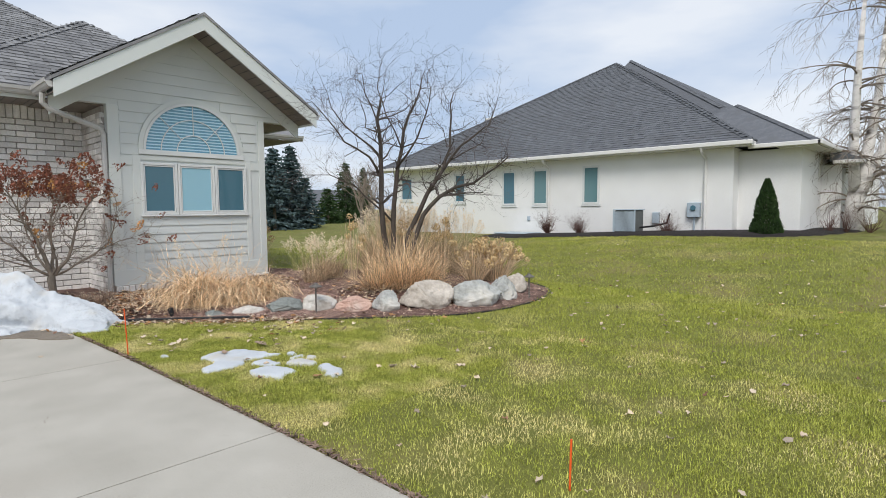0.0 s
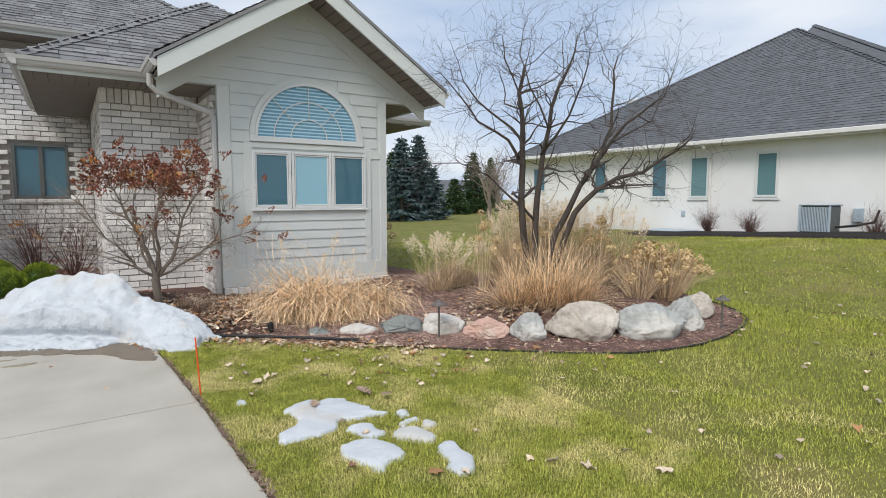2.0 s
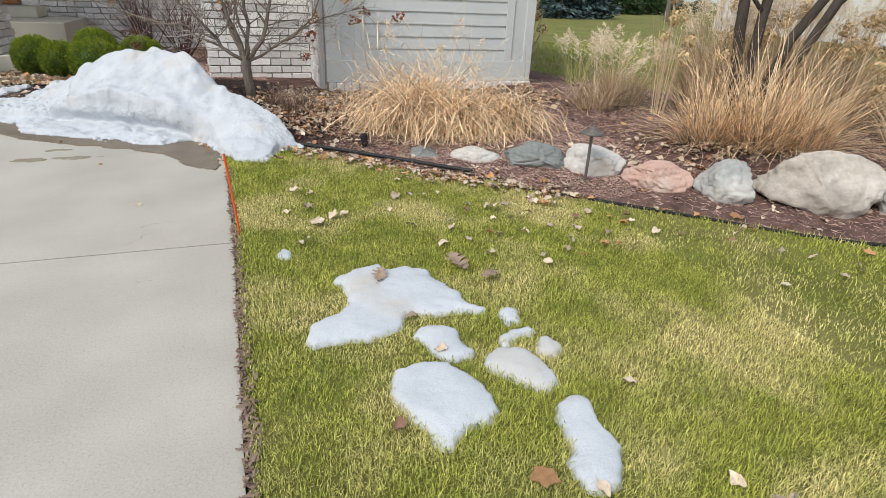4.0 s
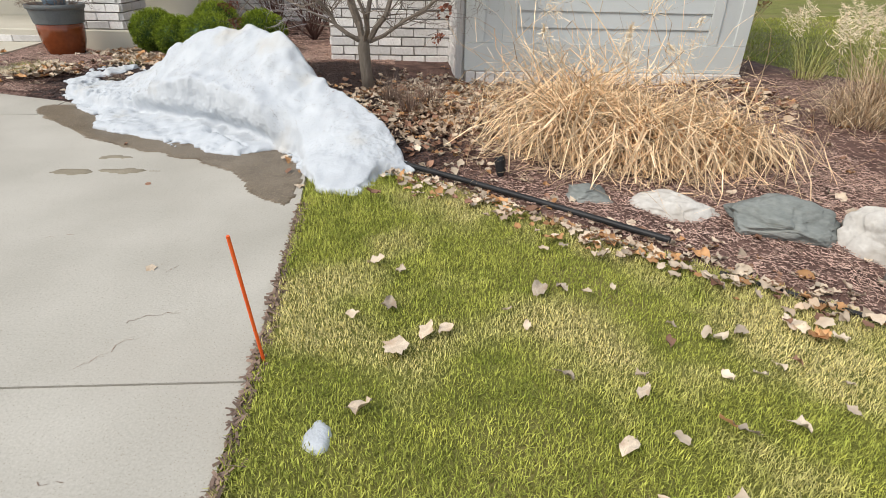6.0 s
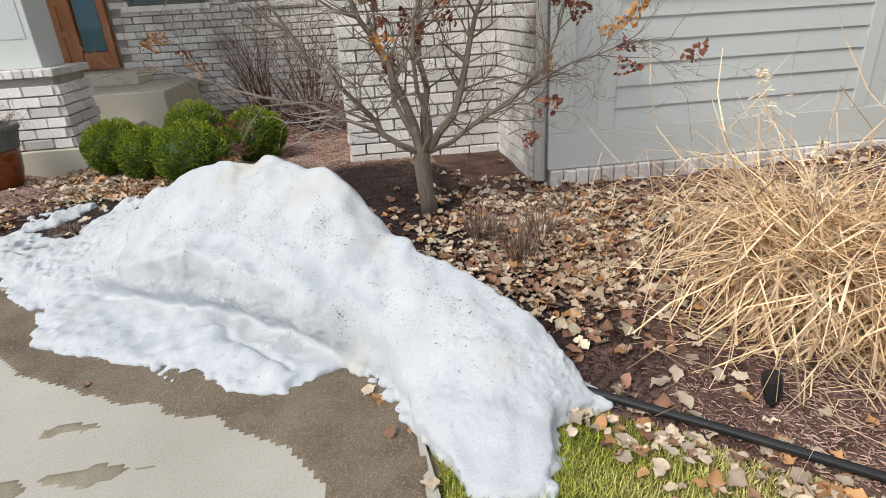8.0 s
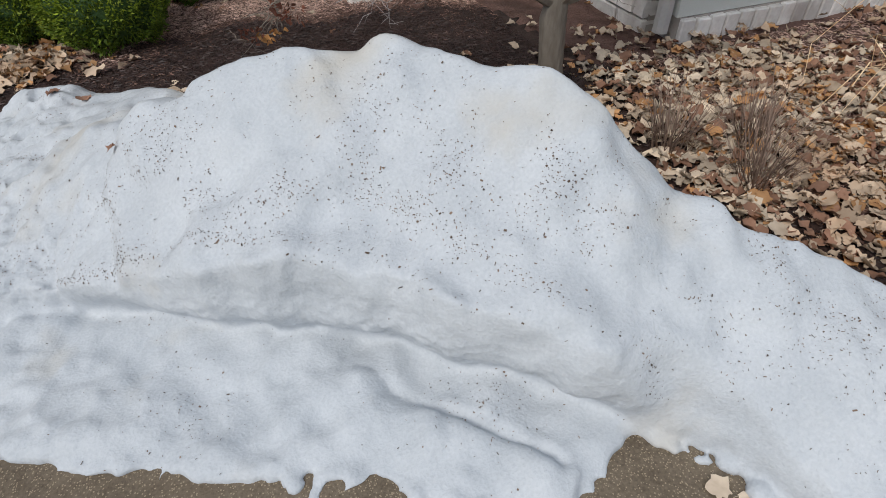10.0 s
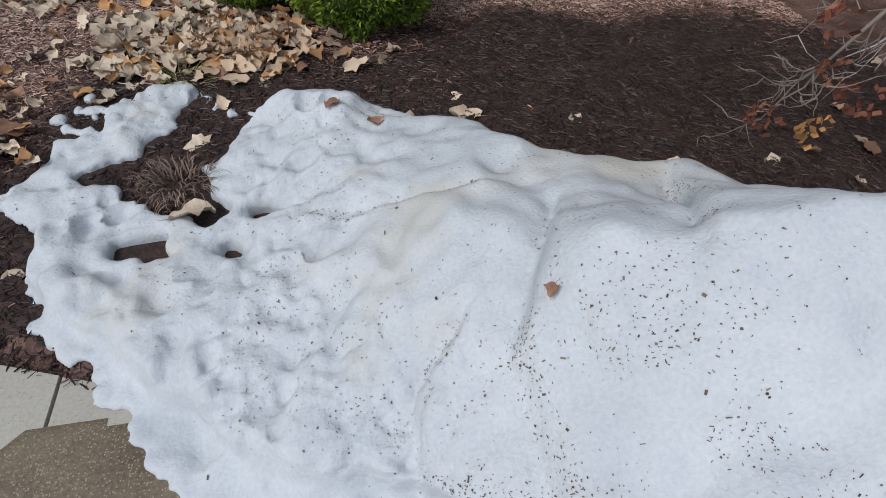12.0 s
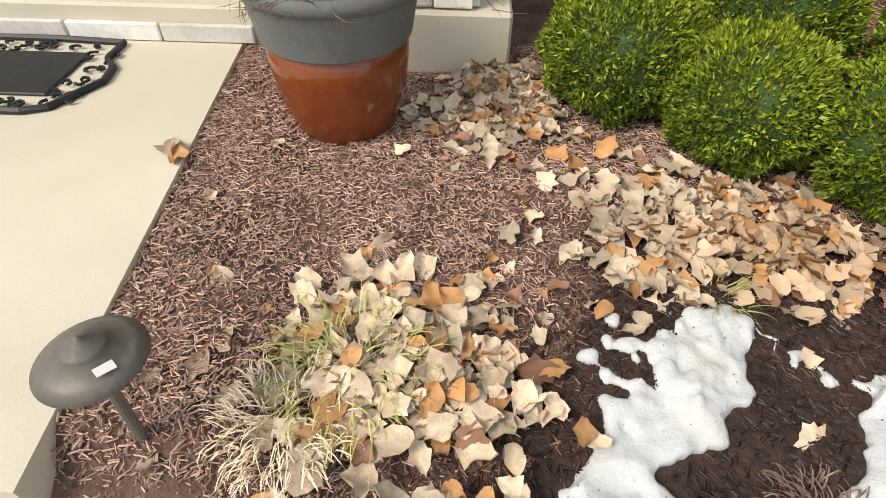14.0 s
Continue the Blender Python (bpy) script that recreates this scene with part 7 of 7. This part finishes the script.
# ---- dirt on the snow pile ----
g = np.random.default_rng(12)
ctr, up = np.empty(len(pile.data.polygons) * 3, np.float32), np.empty(len(pile.data.polygons) * 3, np.float32)
pile.data.polygons.foreach_get("center", ctr)
pile.data.polygons.foreach_get("normal", up)
ctr, up = ctr.reshape(-1, 3).astype(float), up.reshape(-1, 3).astype(float)
crest = np.abs(ctr[:, 1] - np.interp(ctr[:, 0], [-0.6, 0.4, 1.2, 1.6, 2.4], [11.3, 10.45, 10.15, 9.8, 9.2]))
share = 0.008 + 0.09 * np.clip(fbm(ctr[:, 0], ctr[:, 1], 0.16, 3, 9.0) * 2.2 - 0.25, 0, 1) + 0.3 * np.exp(-(crest / 0.2) ** 2) * np.clip(fbm(ctr[:, 0], ctr[:, 1], 0.25, 3) * 1.8, 0, 1)
for line, depth in CREASES + [(SHELF, 0.03), (SWAG, 0.03)]:
    share = share + 0.7 * np.exp(-(np.abs(beside(ctr[:, 0], ctr[:, 1], line)) / 0.018) ** 2) * np.clip(fbm(ctr[:, 0], ctr[:, 1], 0.3, 2, 4.0) + 0.4, 0, 1)
share = share * np.clip((ctr[:, 2] - 0.06) / 0.1, 0.1, 1)
share = share + 0.25 * np.exp(-(np.hypot(ctr[:, 0] - 1.2, (ctr[:, 1] - 9.74) * 1.4) / 0.14) ** 2) * (ctr[:, 2] < 0.2) + 0.12 * np.exp(-(np.hypot(ctr[:, 0] - 0.5, ctr[:, 1] - 10.0) / 0.12) ** 2)
pickd = np.nonzero((g.random(len(ctr)) < share) & (up[:, 2] > 0.25))[0]
n = len(pickd)
c, w = ctr[pickd] + up[pickd] * 0.0015, up[pickd]
e1 = np.cross(w, g.normal(0, 1, (n, 3)))
e1 /= np.linalg.norm(e1, axis=1, keepdims=True)
e2 = np.cross(w, e1)
c = c + e1 * g.uniform(-0.005, 0.005, (n, 1)) + e2 * g.uniform(-0.005, 0.005, (n, 1))
e1, e2 = e1 * (0.0006 + g.exponential(0.0008, (n, 1))).clip(0, 0.009), e2 * (0.0005 + g.exponential(0.0006, (n, 1))).clip(0, 0.004)
specks = quads("dirt_fleck", np.stack([c - e1 - e2, c + e1 - e2, c + e1 + e2, c - e1 + e2], 1), 4, M_SPECK)
tagged(specks, "dark flecks of bark dirt on old snow", "dirt", kind="stuff")

# ---- leaves ----
leaf_meshes = []
for k in range(14):
    rl = random.Random(k + 40)
    bm = bmesh.new()
    fold, bend, twist = rl.uniform(-0.25, 0.45), rl.uniform(-0.35, 0.55), rl.uniform(-0.5, 0.5)
    if k in (4, 11):
        m, ring = 20, []
        for j in range(m):
            a = 2 * math.pi * j / m
            r = 0.5 * (1.0 if j % 4 == 0 else 0.82 if j % 2 == 0 else 0.76) * rl.uniform(0.85, 1.1)
            x, y = r * math.cos(a), r * math.sin(a)
            ring.append(bm.verts.new((x, y, 0.5 * y * y * bend + 0.3 * x * x + rl.uniform(-0.04, 0.04))))
        ctr = bm.verts.new((0, 0, 0))
        for j in range(m):
            bm.faces.new((ring[j], ring[(j + 1) % m], ctr))
    else:
        rows_ = []
        for i in range(7):
            u = i / 6
            w = 0.38 * math.sin(math.pi * min(max(u, 0.02), 0.985) ** rl.uniform(0.6, 1.0)) ** 0.9 * rl.uniform(0.62, 1.2)
            x = u - 0.5
            zc = bend * x * x
            row = []
            for s in (-1, -0.5, 0, 0.5, 1):
                y = s * w
                edge = abs(s) ** 2 * rl.uniform(-0.1, 0.24) if abs(s) > 0.9 else 0.0
                row.append(bm.verts.new((x + (rl.uniform(-0.07, 0.07) if abs(s) == 1 else 0), y, zc + fold * abs(y) * 0.55 + twist * x * y + edge)))
            rows_.append(row)
        for r0, r1 in zip(rows_, rows_[1:]):
            for q in range(4):
                bm.faces.new((r0[q], r0[q + 1], r1[q + 1], r1[q]))
        tube([(-0.5, 0, bend * 0.25), (-0.68, rl.uniform(-0.06, 0.06), bend * 0.25 + 0.03)], 0.008, 3, bm)
    me = bpy.data.meshes.new("leaf")
    bm.to_mesh(me)
    bm.free()
    me.shade_smooth()
    leaf_meshes.append(me)
leaf_sets = {}
for key, mt in (("tan", M_LEAFTAN), ("orange", M_LEAFORANGE), ("rust", M_LEAFRUST)):
    leaf_sets[key] = []
    for me in leaf_meshes:
        c = me.copy()
        c.materials.append(mt)
        leaf_sets[key].append(c)
LEAF_LABEL = {"tan": "curled pale tan fallen leaf", "orange": "curled orange-brown fallen leaf", "rust": "dark rust-brown fallen leaf"}


def surfaces(x, y):
    """Height of whatever lies on top, at many spots."""
    x, y = np.asarray(x, float), np.asarray(y, float)
    z = lawn_z(x, y) + 0.03
    z = np.where(signed(x, y, BED) > 0, bed_z(x, y), z)
    z = np.where(signed(x, y, DRIVE) > 0, 0.0, z)
    return np.where(signed(x, y, PILE) > 0.05, np.maximum(z, pile_top(x, y)), z)


lrng = random.Random(77)


def leaf_matrix(x, y, z, size):
    return Matrix.Translation((x, y, z + size * 0.07)) @ pose(0, 0, 0, lrng.gauss(0, 14), lrng.gauss(0, 14), lrng.uniform(0, 360)) @ Matrix.Diagonal((size, size, size, 1))


def pick(tan=0.7, orange=0.2):
    u = lrng.random()
    return "tan" if u < tan else "orange" if u < tan + orange else "rust"


def single_leaf(x, y, size, kind, z=None):
    ob = new("fallen_leaf", lrng.choice(leaf_sets[kind]))
    ob.matrix_world = leaf_matrix(x, y, float(surfaces([x], [y])[0]) if z is None else z, size)
    tagged(ob, LEAF_LABEL[kind], "leaf", "fallen leaves")


def litter(name, count, place, label, tan=0.7, orange=0.2, size=(0.05, 0.1), lift=0.0, clear=()):
    """A joined drift of leaves. place() gives a spot."""
    for kind in ("tan", "orange", "rust"):
        vs, fs, base = [], [], 0
        share = {"tan": tan, "orange": orange, "rust": 1 - tan - orange}[kind]
        spots = [place() for _ in range(int(count * share))]
        heights = surfaces([p[0] for p in spots], [p[1] for p in spots])
        for (x, y), ground_at in zip(spots, heights):
            if any(math.hypot(x - cx, y - cy) < r for cx, cy, r in clear) or float(signed(x, y, PILE)) > 0.0:
                continue
            me = lrng.choice(leaf_meshes)
            m = leaf_matrix(x, y, float(ground_at) + lrng.uniform(0, lift), lrng.uniform(*size))
            vs += [tuple(m @ v.co) for v in me.vertices]
            fs += [[i + base for i in p.vertices] for p in me.polygons]
            base += len(me.vertices)
        if vs:
            mt = {"tan": M_LEAFTAN, "orange": M_LEAFORANGE, "rust": M_LEAFRUST}[kind]
            tagged(raw(name, vs, fs, mt, smooth=True), label, "leaf litter", kind="stuff")


GL = [(0.26, 12.47, 0.24), (-0.16, 12.72, 0.2), (-0.5, 13.0, 0.2), (-1.53, 12.86, 0.2)]
litter("leaf_litter", 2700, lambda: (lrng.gauss(2.75, 0.45), lrng.gauss(10.35, 0.5)), "drift of pale tan and rust leaves over mulch", 0.64, 0.12, (0.035, 0.085), 0.035, [(2.06, 10.98, 0.06)])
litter("leaf_litter", 1000, lambda: (lrng.uniform(2.9, 5.7), lrng.gauss(10.6, 0.4)), "brown leaves below the siding wall", 0.5, 0.12, (0.045, 0.09), 0.02)
litter("leaf_litter", 480, lambda: (lambda u: (2.3 + u * 1.9 + lrng.gauss(0, 0.08), 9.05 - u * 1.62 + lrng.gauss(0, 0.1)))(lrng.random()), "tan leaves caught along the black edging", 0.68, 0.2, (0.03, 0.075), 0.01)
litter("leaf_litter", 260, lambda: (lrng.uniform(3.0, 8.6), lrng.uniform(6.4, 9.4)), "tan leaves scattered among the boulders", 0.65, 0.2, (0.04, 0.08), 0.01)
litter("leaf_litter", 170, lambda: (lrng.gauss(5.6, 0.45), lrng.gauss(7.8, 0.3)), "pale leaves caught below the spiky grass", 0.75, 0.15, (0.05, 0.09), 0.02)
litter("leaf_litter", 420, lambda: (lrng.gauss(-0.33, 0.22), lrng.gauss(12.25, 0.16)), "drift of pale leaves against the evergreens", 0.76, 0.19, (0.05, 0.105), 0.03, GL)
litter("leaf_litter", 380, lambda: (lrng.gauss(-0.98, 0.14), lrng.gauss(13.0, 0.2)), "drift of pale leaves against the porch", 0.76, 0.17, (0.05, 0.105), 0.03, GL)
litter("leaf_litter", 60, lambda: (lrng.uniform(-1.9, 1.5), lrng.uniform(11.2, 13.0)), "single leaves on dark mulch", 0.6, 0.25, (0.04, 0.09), 0.0, GL)
litter("leaf_litter", 110, lambda: (lrng.uniform(2.1, 9.0), lrng.uniform(1.5, 8.5)), "pale leaves strewn over the lawn", 0.85, 0.05, (0.04, 0.075), 0.0)
litter("leaf_litter", 160, lambda: (lrng.uniform(5.0, 17.0), lrng.uniform(-1.0, 9.0)), "pale leaves strewn over the lawn", 0.85, 0.05, (0.05, 0.08), 0.0)
# the heap beside the front walk, leaf by leaf
def oak_leaf(place, size, turn, label):
    """A lobed leaf, pinched between its lobes, with a short stalk."""
    bm, rl = bmesh.new(), random.Random(int(turn))
    rows_ = []
    for i in range(17):
        u = i / 16
        w = (0.34 * math.sin(math.pi * min(u + 0.04, 1.0)) ** 0.7) * (1.0 if i % 4 in (1, 2) else 0.42) * rl.uniform(0.85, 1.1) + 0.015
        rows_.append([bm.verts.new((u - 0.5 + 0.14 * abs(k), k * w, 0.18 * (u - 0.5) ** 2 + 0.25 * w * k * k + rl.uniform(-0.015, 0.015))) for k in (-1, 0, 1)])
    for r0, r1 in zip(rows_, rows_[1:]):
        for q in range(2):
            bm.faces.new((r0[q], r0[q + 1], r1[q + 1], r1[q]))
    tube([(-0.5, 0, 0.05), (-0.72, 0.04, 0.08)], 0.011, 4, bm)
    ob = part("oak_leaf", bm, M_OAKLEAF, smooth=True)
    ob.matrix_world = Matrix.Translation(place) @ pose(0, 0, 0, 4, -6, turn) @ Matrix.Diagonal((size, size, size, 1))
    return tagged(ob, label, "leaf", "fallen leaves")


for (x, y, z_), sz, turn in (((3.0, 6.52, 0.05), 0.17, 100), ((3.12, 6.37, 0.05), 0.13, 215), ((2.57, 6.49, 0.046), 0.12, 70)):
    oak_leaf((x, y, z_), sz, turn, "dry brown lobed oak leaf on melting snow" if x < 2.9 else "dry brown lobed oak leaf on grass")
heap = thing("leaf_heap", (-1.22, 11.76, 0.09), "loose heap of tan and orange leaves on dead grass", "leaf litter")
for k in range(290):
    x, y = lrng.gauss(0, 0.17), lrng.gauss(0, 0.15)
    r = math.hypot(x, y)
    ob = new("leaf", lrng.choice(leaf_sets[pick(0.76, 0.2)]))
    ob.parent = heap
    ob.matrix_local = leaf_matrix(x, y, max(0.0, 0.06 - 0.12 * r) * lrng.random() + 0.008, lrng.uniform(0.05, 0.105))
grass_clump((-1.34, 11.76, 0.1), 260, 0.34, 0.17, 4.0, "tuft of dead yellow-green grass in mulch", grng, M_FADED, 0.005)
grass_clump((-1.46, 11.62, 0.11), 260, 0.3, 0.13, 6.0, "tuft of bleached dead grass in mulch", grng, M_PLUME, 0.004)
grass_clump((-0.42, 12.02, 0.08), 90, 0.1, 0.12, 1.4, "tuft of yellow-green grass in mulch", grng, M_FADED, 0.005)
grass_clump((-0.37, 11.46, 0.09), 150, 0.22, 0.09, 4.2, "tuft of dead grass showing through snow", grng, M_DEADSTEM, 0.004)
for x, y, s, kd in ((-0.32, 11.63, 0.1, "tan"), (0.36, 11.68, 0.09, "tan"), (0.62, 11.5, 0.08, "tan"), (0.44, 10.64, 0.036, "rust"),
                    (0.1, 11.6, 0.06, "rust"), (0.22, 11.5, 0.06, "rust"), (-0.95, 11.58, 0.06, "rust"), (1.75, 9.1, 0.06, "orange"), (1.65, 9.28, 0.08, "orange"), (1.78, 8.85, 0.06, "tan"),
                    (-2.06, 12.55, 0.11, "tan"), (-2.02, 12.5, 0.09, "orange"), (2.77, 5.13, 0.1, "orange"), (3.42, 4.86, 0.08, "tan"), (3.54, 4.69, 0.09, "tan"), (3.87, 4.42, 0.09, "tan"), (3.9, 4.71, 0.07, "tan"), (3.33, 4.96, 0.06, "tan"),
                    (2.94, 7.64, 0.1, "tan"), (3.04, 7.65, 0.07, "tan"), (2.33, 7.53, 0.08, "tan"), (2.36, 7.27, 0.11, "tan"), (2.47, 7.36, 0.08, "tan"), (2.54, 7.37, 0.07, "tan"), (2.26, 6.99, 0.08, "tan"), (2.91, 7.12, 0.07, "tan"), (3.14, 7.03, 0.07, "tan"), (3.01, 6.81, 0.08, "tan"), (3.85, 7.38, 0.09, "tan"), (3.55, 6.87, 0.07, "tan"),
                    (0.54, 11.67, 0.11, "tan"), (-0.31, 11.31, 0.13, "tan"), (-1.12, 11.45, 0.12, "tan"), (-1.51, 11.44, 0.15, "orange"), (3.9, 7.3, 0.08, "orange"), (3.3, 8.05, 0.07, "tan"),
                    (0.9, 8.9, 0.04, "rust"), (1.3, 7.9, 0.05, "tan"), (0.45, 9.66, 0.05, "rust")):
    single_leaf(x, y, s, kd, 0.152 if x < -1.98 else None)

# ---- mulch chips ----
def melt_belt(x, y):
    """Above -0.32 where meltwater has soaked the mulch."""
    return signed(x, y, PILE) + 0.34 * fbm(x, y, 0.6, 4, 8.0) + 1.2 * step(0.1, 1.2, x) * (1 - step(2.3, 2.7, x)) - 0.14 * (1 - step(-1.0, -0.5, x)) - 0.9 * step(12.05, 12.9, y) * step(-0.2, 0.2, x)


soak = sheet("soaked_mulch", np.arange(-1.9, 2.6, 0.05), np.arange(9.4, 13.4, 0.05), lambda x, y: np.where((melt_belt(x, y) > -0.36) & (signed(x, y, BED) > 0.05), bed_z(x, y) + 0.006, -0.05), M_SOAK, keep=lambda x, y: melt_belt(x, y) > -0.45)
tagged(soak, "dark wet bark mulch behind the melting snow", "mulch bed", kind="structure")


def chips(name, n, box, dens=None, size=(0.015, 0.05), seed=1):
    g = np.random.default_rng(seed)
    x, y = g.uniform(box[0], box[1], n), g.uniform(box[2], box[3], n)
    k = (signed(x, y, BED) > -0.01) & ((signed(x, y, PILE) < 0.02) | (signed(x, y, THAW) > 0.0))
    x, y = x[k], y[k]
    n = len(x)
    z = bed_z(x, y) + g.uniform(0.0, 0.012, n)
    a, L, W, t = g.uniform(0, 6.28, n), g.uniform(*size, n), g.uniform(0.001, 0.0032, n), g.normal(0, 0.16, n)
    dx, dy, dz = np.cos(a) * np.cos(t), np.sin(a) * np.cos(t), np.sin(t)
    sx, sy = -np.sin(a), np.cos(a)
    c = np.stack([x, y, z], -1)
    d = np.stack([dx, dy, dz], -1) * L[:, None] / 2
    s = np.stack([sx, sy, np.zeros(n)], -1) * W[:, None]
    up = np.array([0, 0, 1]) * (W * 0.9)[:, None]
    q1 = np.stack([c - d - s, c + d - s * 0.7, c + d * 0.9 + up, c - d * 0.9 + up], 1)
    q2 = np.stack([c - d * 0.9 + up, c + d * 0.9 + up, c + d + s * 0.7, c - d + s], 1)
    v = np.concatenate([q1, q2], 1).reshape(n, 8, 3)
    # meltwater has soaked a wide belt behind the heap
    wet_k = melt_belt(x, y)
    soaked = wet_k + g.normal(0, 0.14, n) > -0.3
    fresh = wet_k + g.normal(0, 0.12, n) < -0.55
    for sel, mt, lab in ((soaked, M_CHIPWET, "dark wet bark chips beside melting snow"), (~soaked & ~fresh, M_CHIPDAMP, "damp brown bark chips"), (~soaked & fresh, M_CHIP, "shredded reddish-brown bark chips")):
        if sel.any():
            tagged(quads(name, v[sel].reshape(-1, 4, 3), 4, mt), lab, "mulch", kind="stuff")


chips("bark_chip", 150000, (-2.1, 2.3, 10.8, 13.6), size=(0.006, 0.034), seed=1)
chips("bark_chip", 15000, (-0.4, 3.0, 13.4, 16.6), seed=5)
chips("bark_chip", 24000, (4.6, 9.6, 5.9, 11.3), size=(0.02, 0.06), seed=2)
chips("bark_chip", 75000, (2.0, 5.2, 7.3, 11.2), size=(0.01, 0.036), seed=7)

# ---- lawn blades ----
def blades(name, n, box, hgt, wid, seed, plain=False):
    g = np.random.default_rng(seed)
    x, y = g.uniform(box[0], box[1], n), g.uniform(box[2], box[3], n)
    k = (signed(x, y, BED) < 0.03) & (signed(x, y, DRIVE) < -0.015) & (signed(x, y, PILE) < 0.0)
    for poly in SNOW_POLYS:
        k &= signed(x, y, poly) < 0.006
    x, y = x[k], y[k]
    n = len(x)
    z = lawn_z(x, y) - 0.006
    thin = 0.75 + 0.25 * fbm(x, y, 1.1, 3, 7.0)
    a, H, W = g.uniform(0, 6.28, n), hgt * g.uniform(0.5, 1.3, n) * thin, wid * g.uniform(0.7, 1.3, n)
    lean = np.abs(g.normal(0.95, 0.45, n)).clip(0, 1.45)
    lx, ly = np.cos(a) * np.sin(lean) * H, np.sin(a) * np.sin(lean) * H
    c = np.stack([x, y, z], -1)
    s = np.stack([-np.sin(a), np.cos(a), np.zeros(n)], -1) * W[:, None] / 2
    top = np.stack([lx, ly, np.cos(lean) * H + 0.012], -1)
    mid = top * np.array([0.4, 0.4, 0.62])
    if plain:
        v = np.stack([c - s, c + s, c + top + s * 0.2, c + top - s * 0.2], 1)
    else:
        v = np.stack([np.stack([c - s, c + s, c + mid + s * 0.85, c + mid - s * 0.85], 1), np.stack([c + mid - s * 0.85, c + mid + s * 0.85, c + top + s * 0.15, c + top - s * 0.15], 1)], 1)
    tagged(quads(name, v.reshape(-1, 4, 3), 4, M_BLADEFAR if plain else M_BLADE), "short green and straw-coloured turf blades", "grass", kind="stuff")


blades("grass_blade", 250000, (1.8, 4.3, 4.2, 9.2), 0.036, 0.0028, 1)
blades("grass_blade", 130000, (1.8, 5.6, 1.2, 9.0), 0.038, 0.0045, 5)
blades("grass_blade", 110000, (5.2, 9.6, -1.0, 7.6), 0.042, 0.0075, 2, True)
blades("grass_blade", 40000, (1.9, 5.6, -1.0, 2.2), 0.042, 0.0065, 6, True)
blades("grass_blade", 120000, (8.0, 18.0, -4.0, 13.0), 0.05, 0.012, 3, True)
blades("grass_blade", 30000, (7.2, 14.0, 10.0, 20.0), 0.05, 0.014, 4, True)

# worn soil edge between drive and lawn
g = np.random.default_rng(31)
n = 2600
y = g.uniform(-1.0, 8.6, n)
x = np.interp(y, [-8, 4, 7.2, 8.6], [2.0, 1.95, 1.88, 1.82]) + np.abs(g.normal(0, 0.02, n)) + 0.002
a, L = g.uniform(0, 6.28, n), g.uniform(0.006, 0.03, n)
c = np.stack([x, y, lawn_z(x, y) + g.uniform(0.0, 0.016, n)], -1)
d = np.stack([np.cos(a) * L, np.sin(a) * L, g.normal(0, 0.006, n)], -1)
s = np.stack([-np.sin(a), np.cos(a), g.normal(0, 0.5, n)], -1) * 0.004
crumbs = quads("edge_debris", np.stack([c - d - s, c + d - s, c + d + s, c - d + s], 1), 4, M_DEADSTEM)
tagged(crumbs, "brown soil crumbs and dead grass at the drive's edge", "debris", kind="stuff")
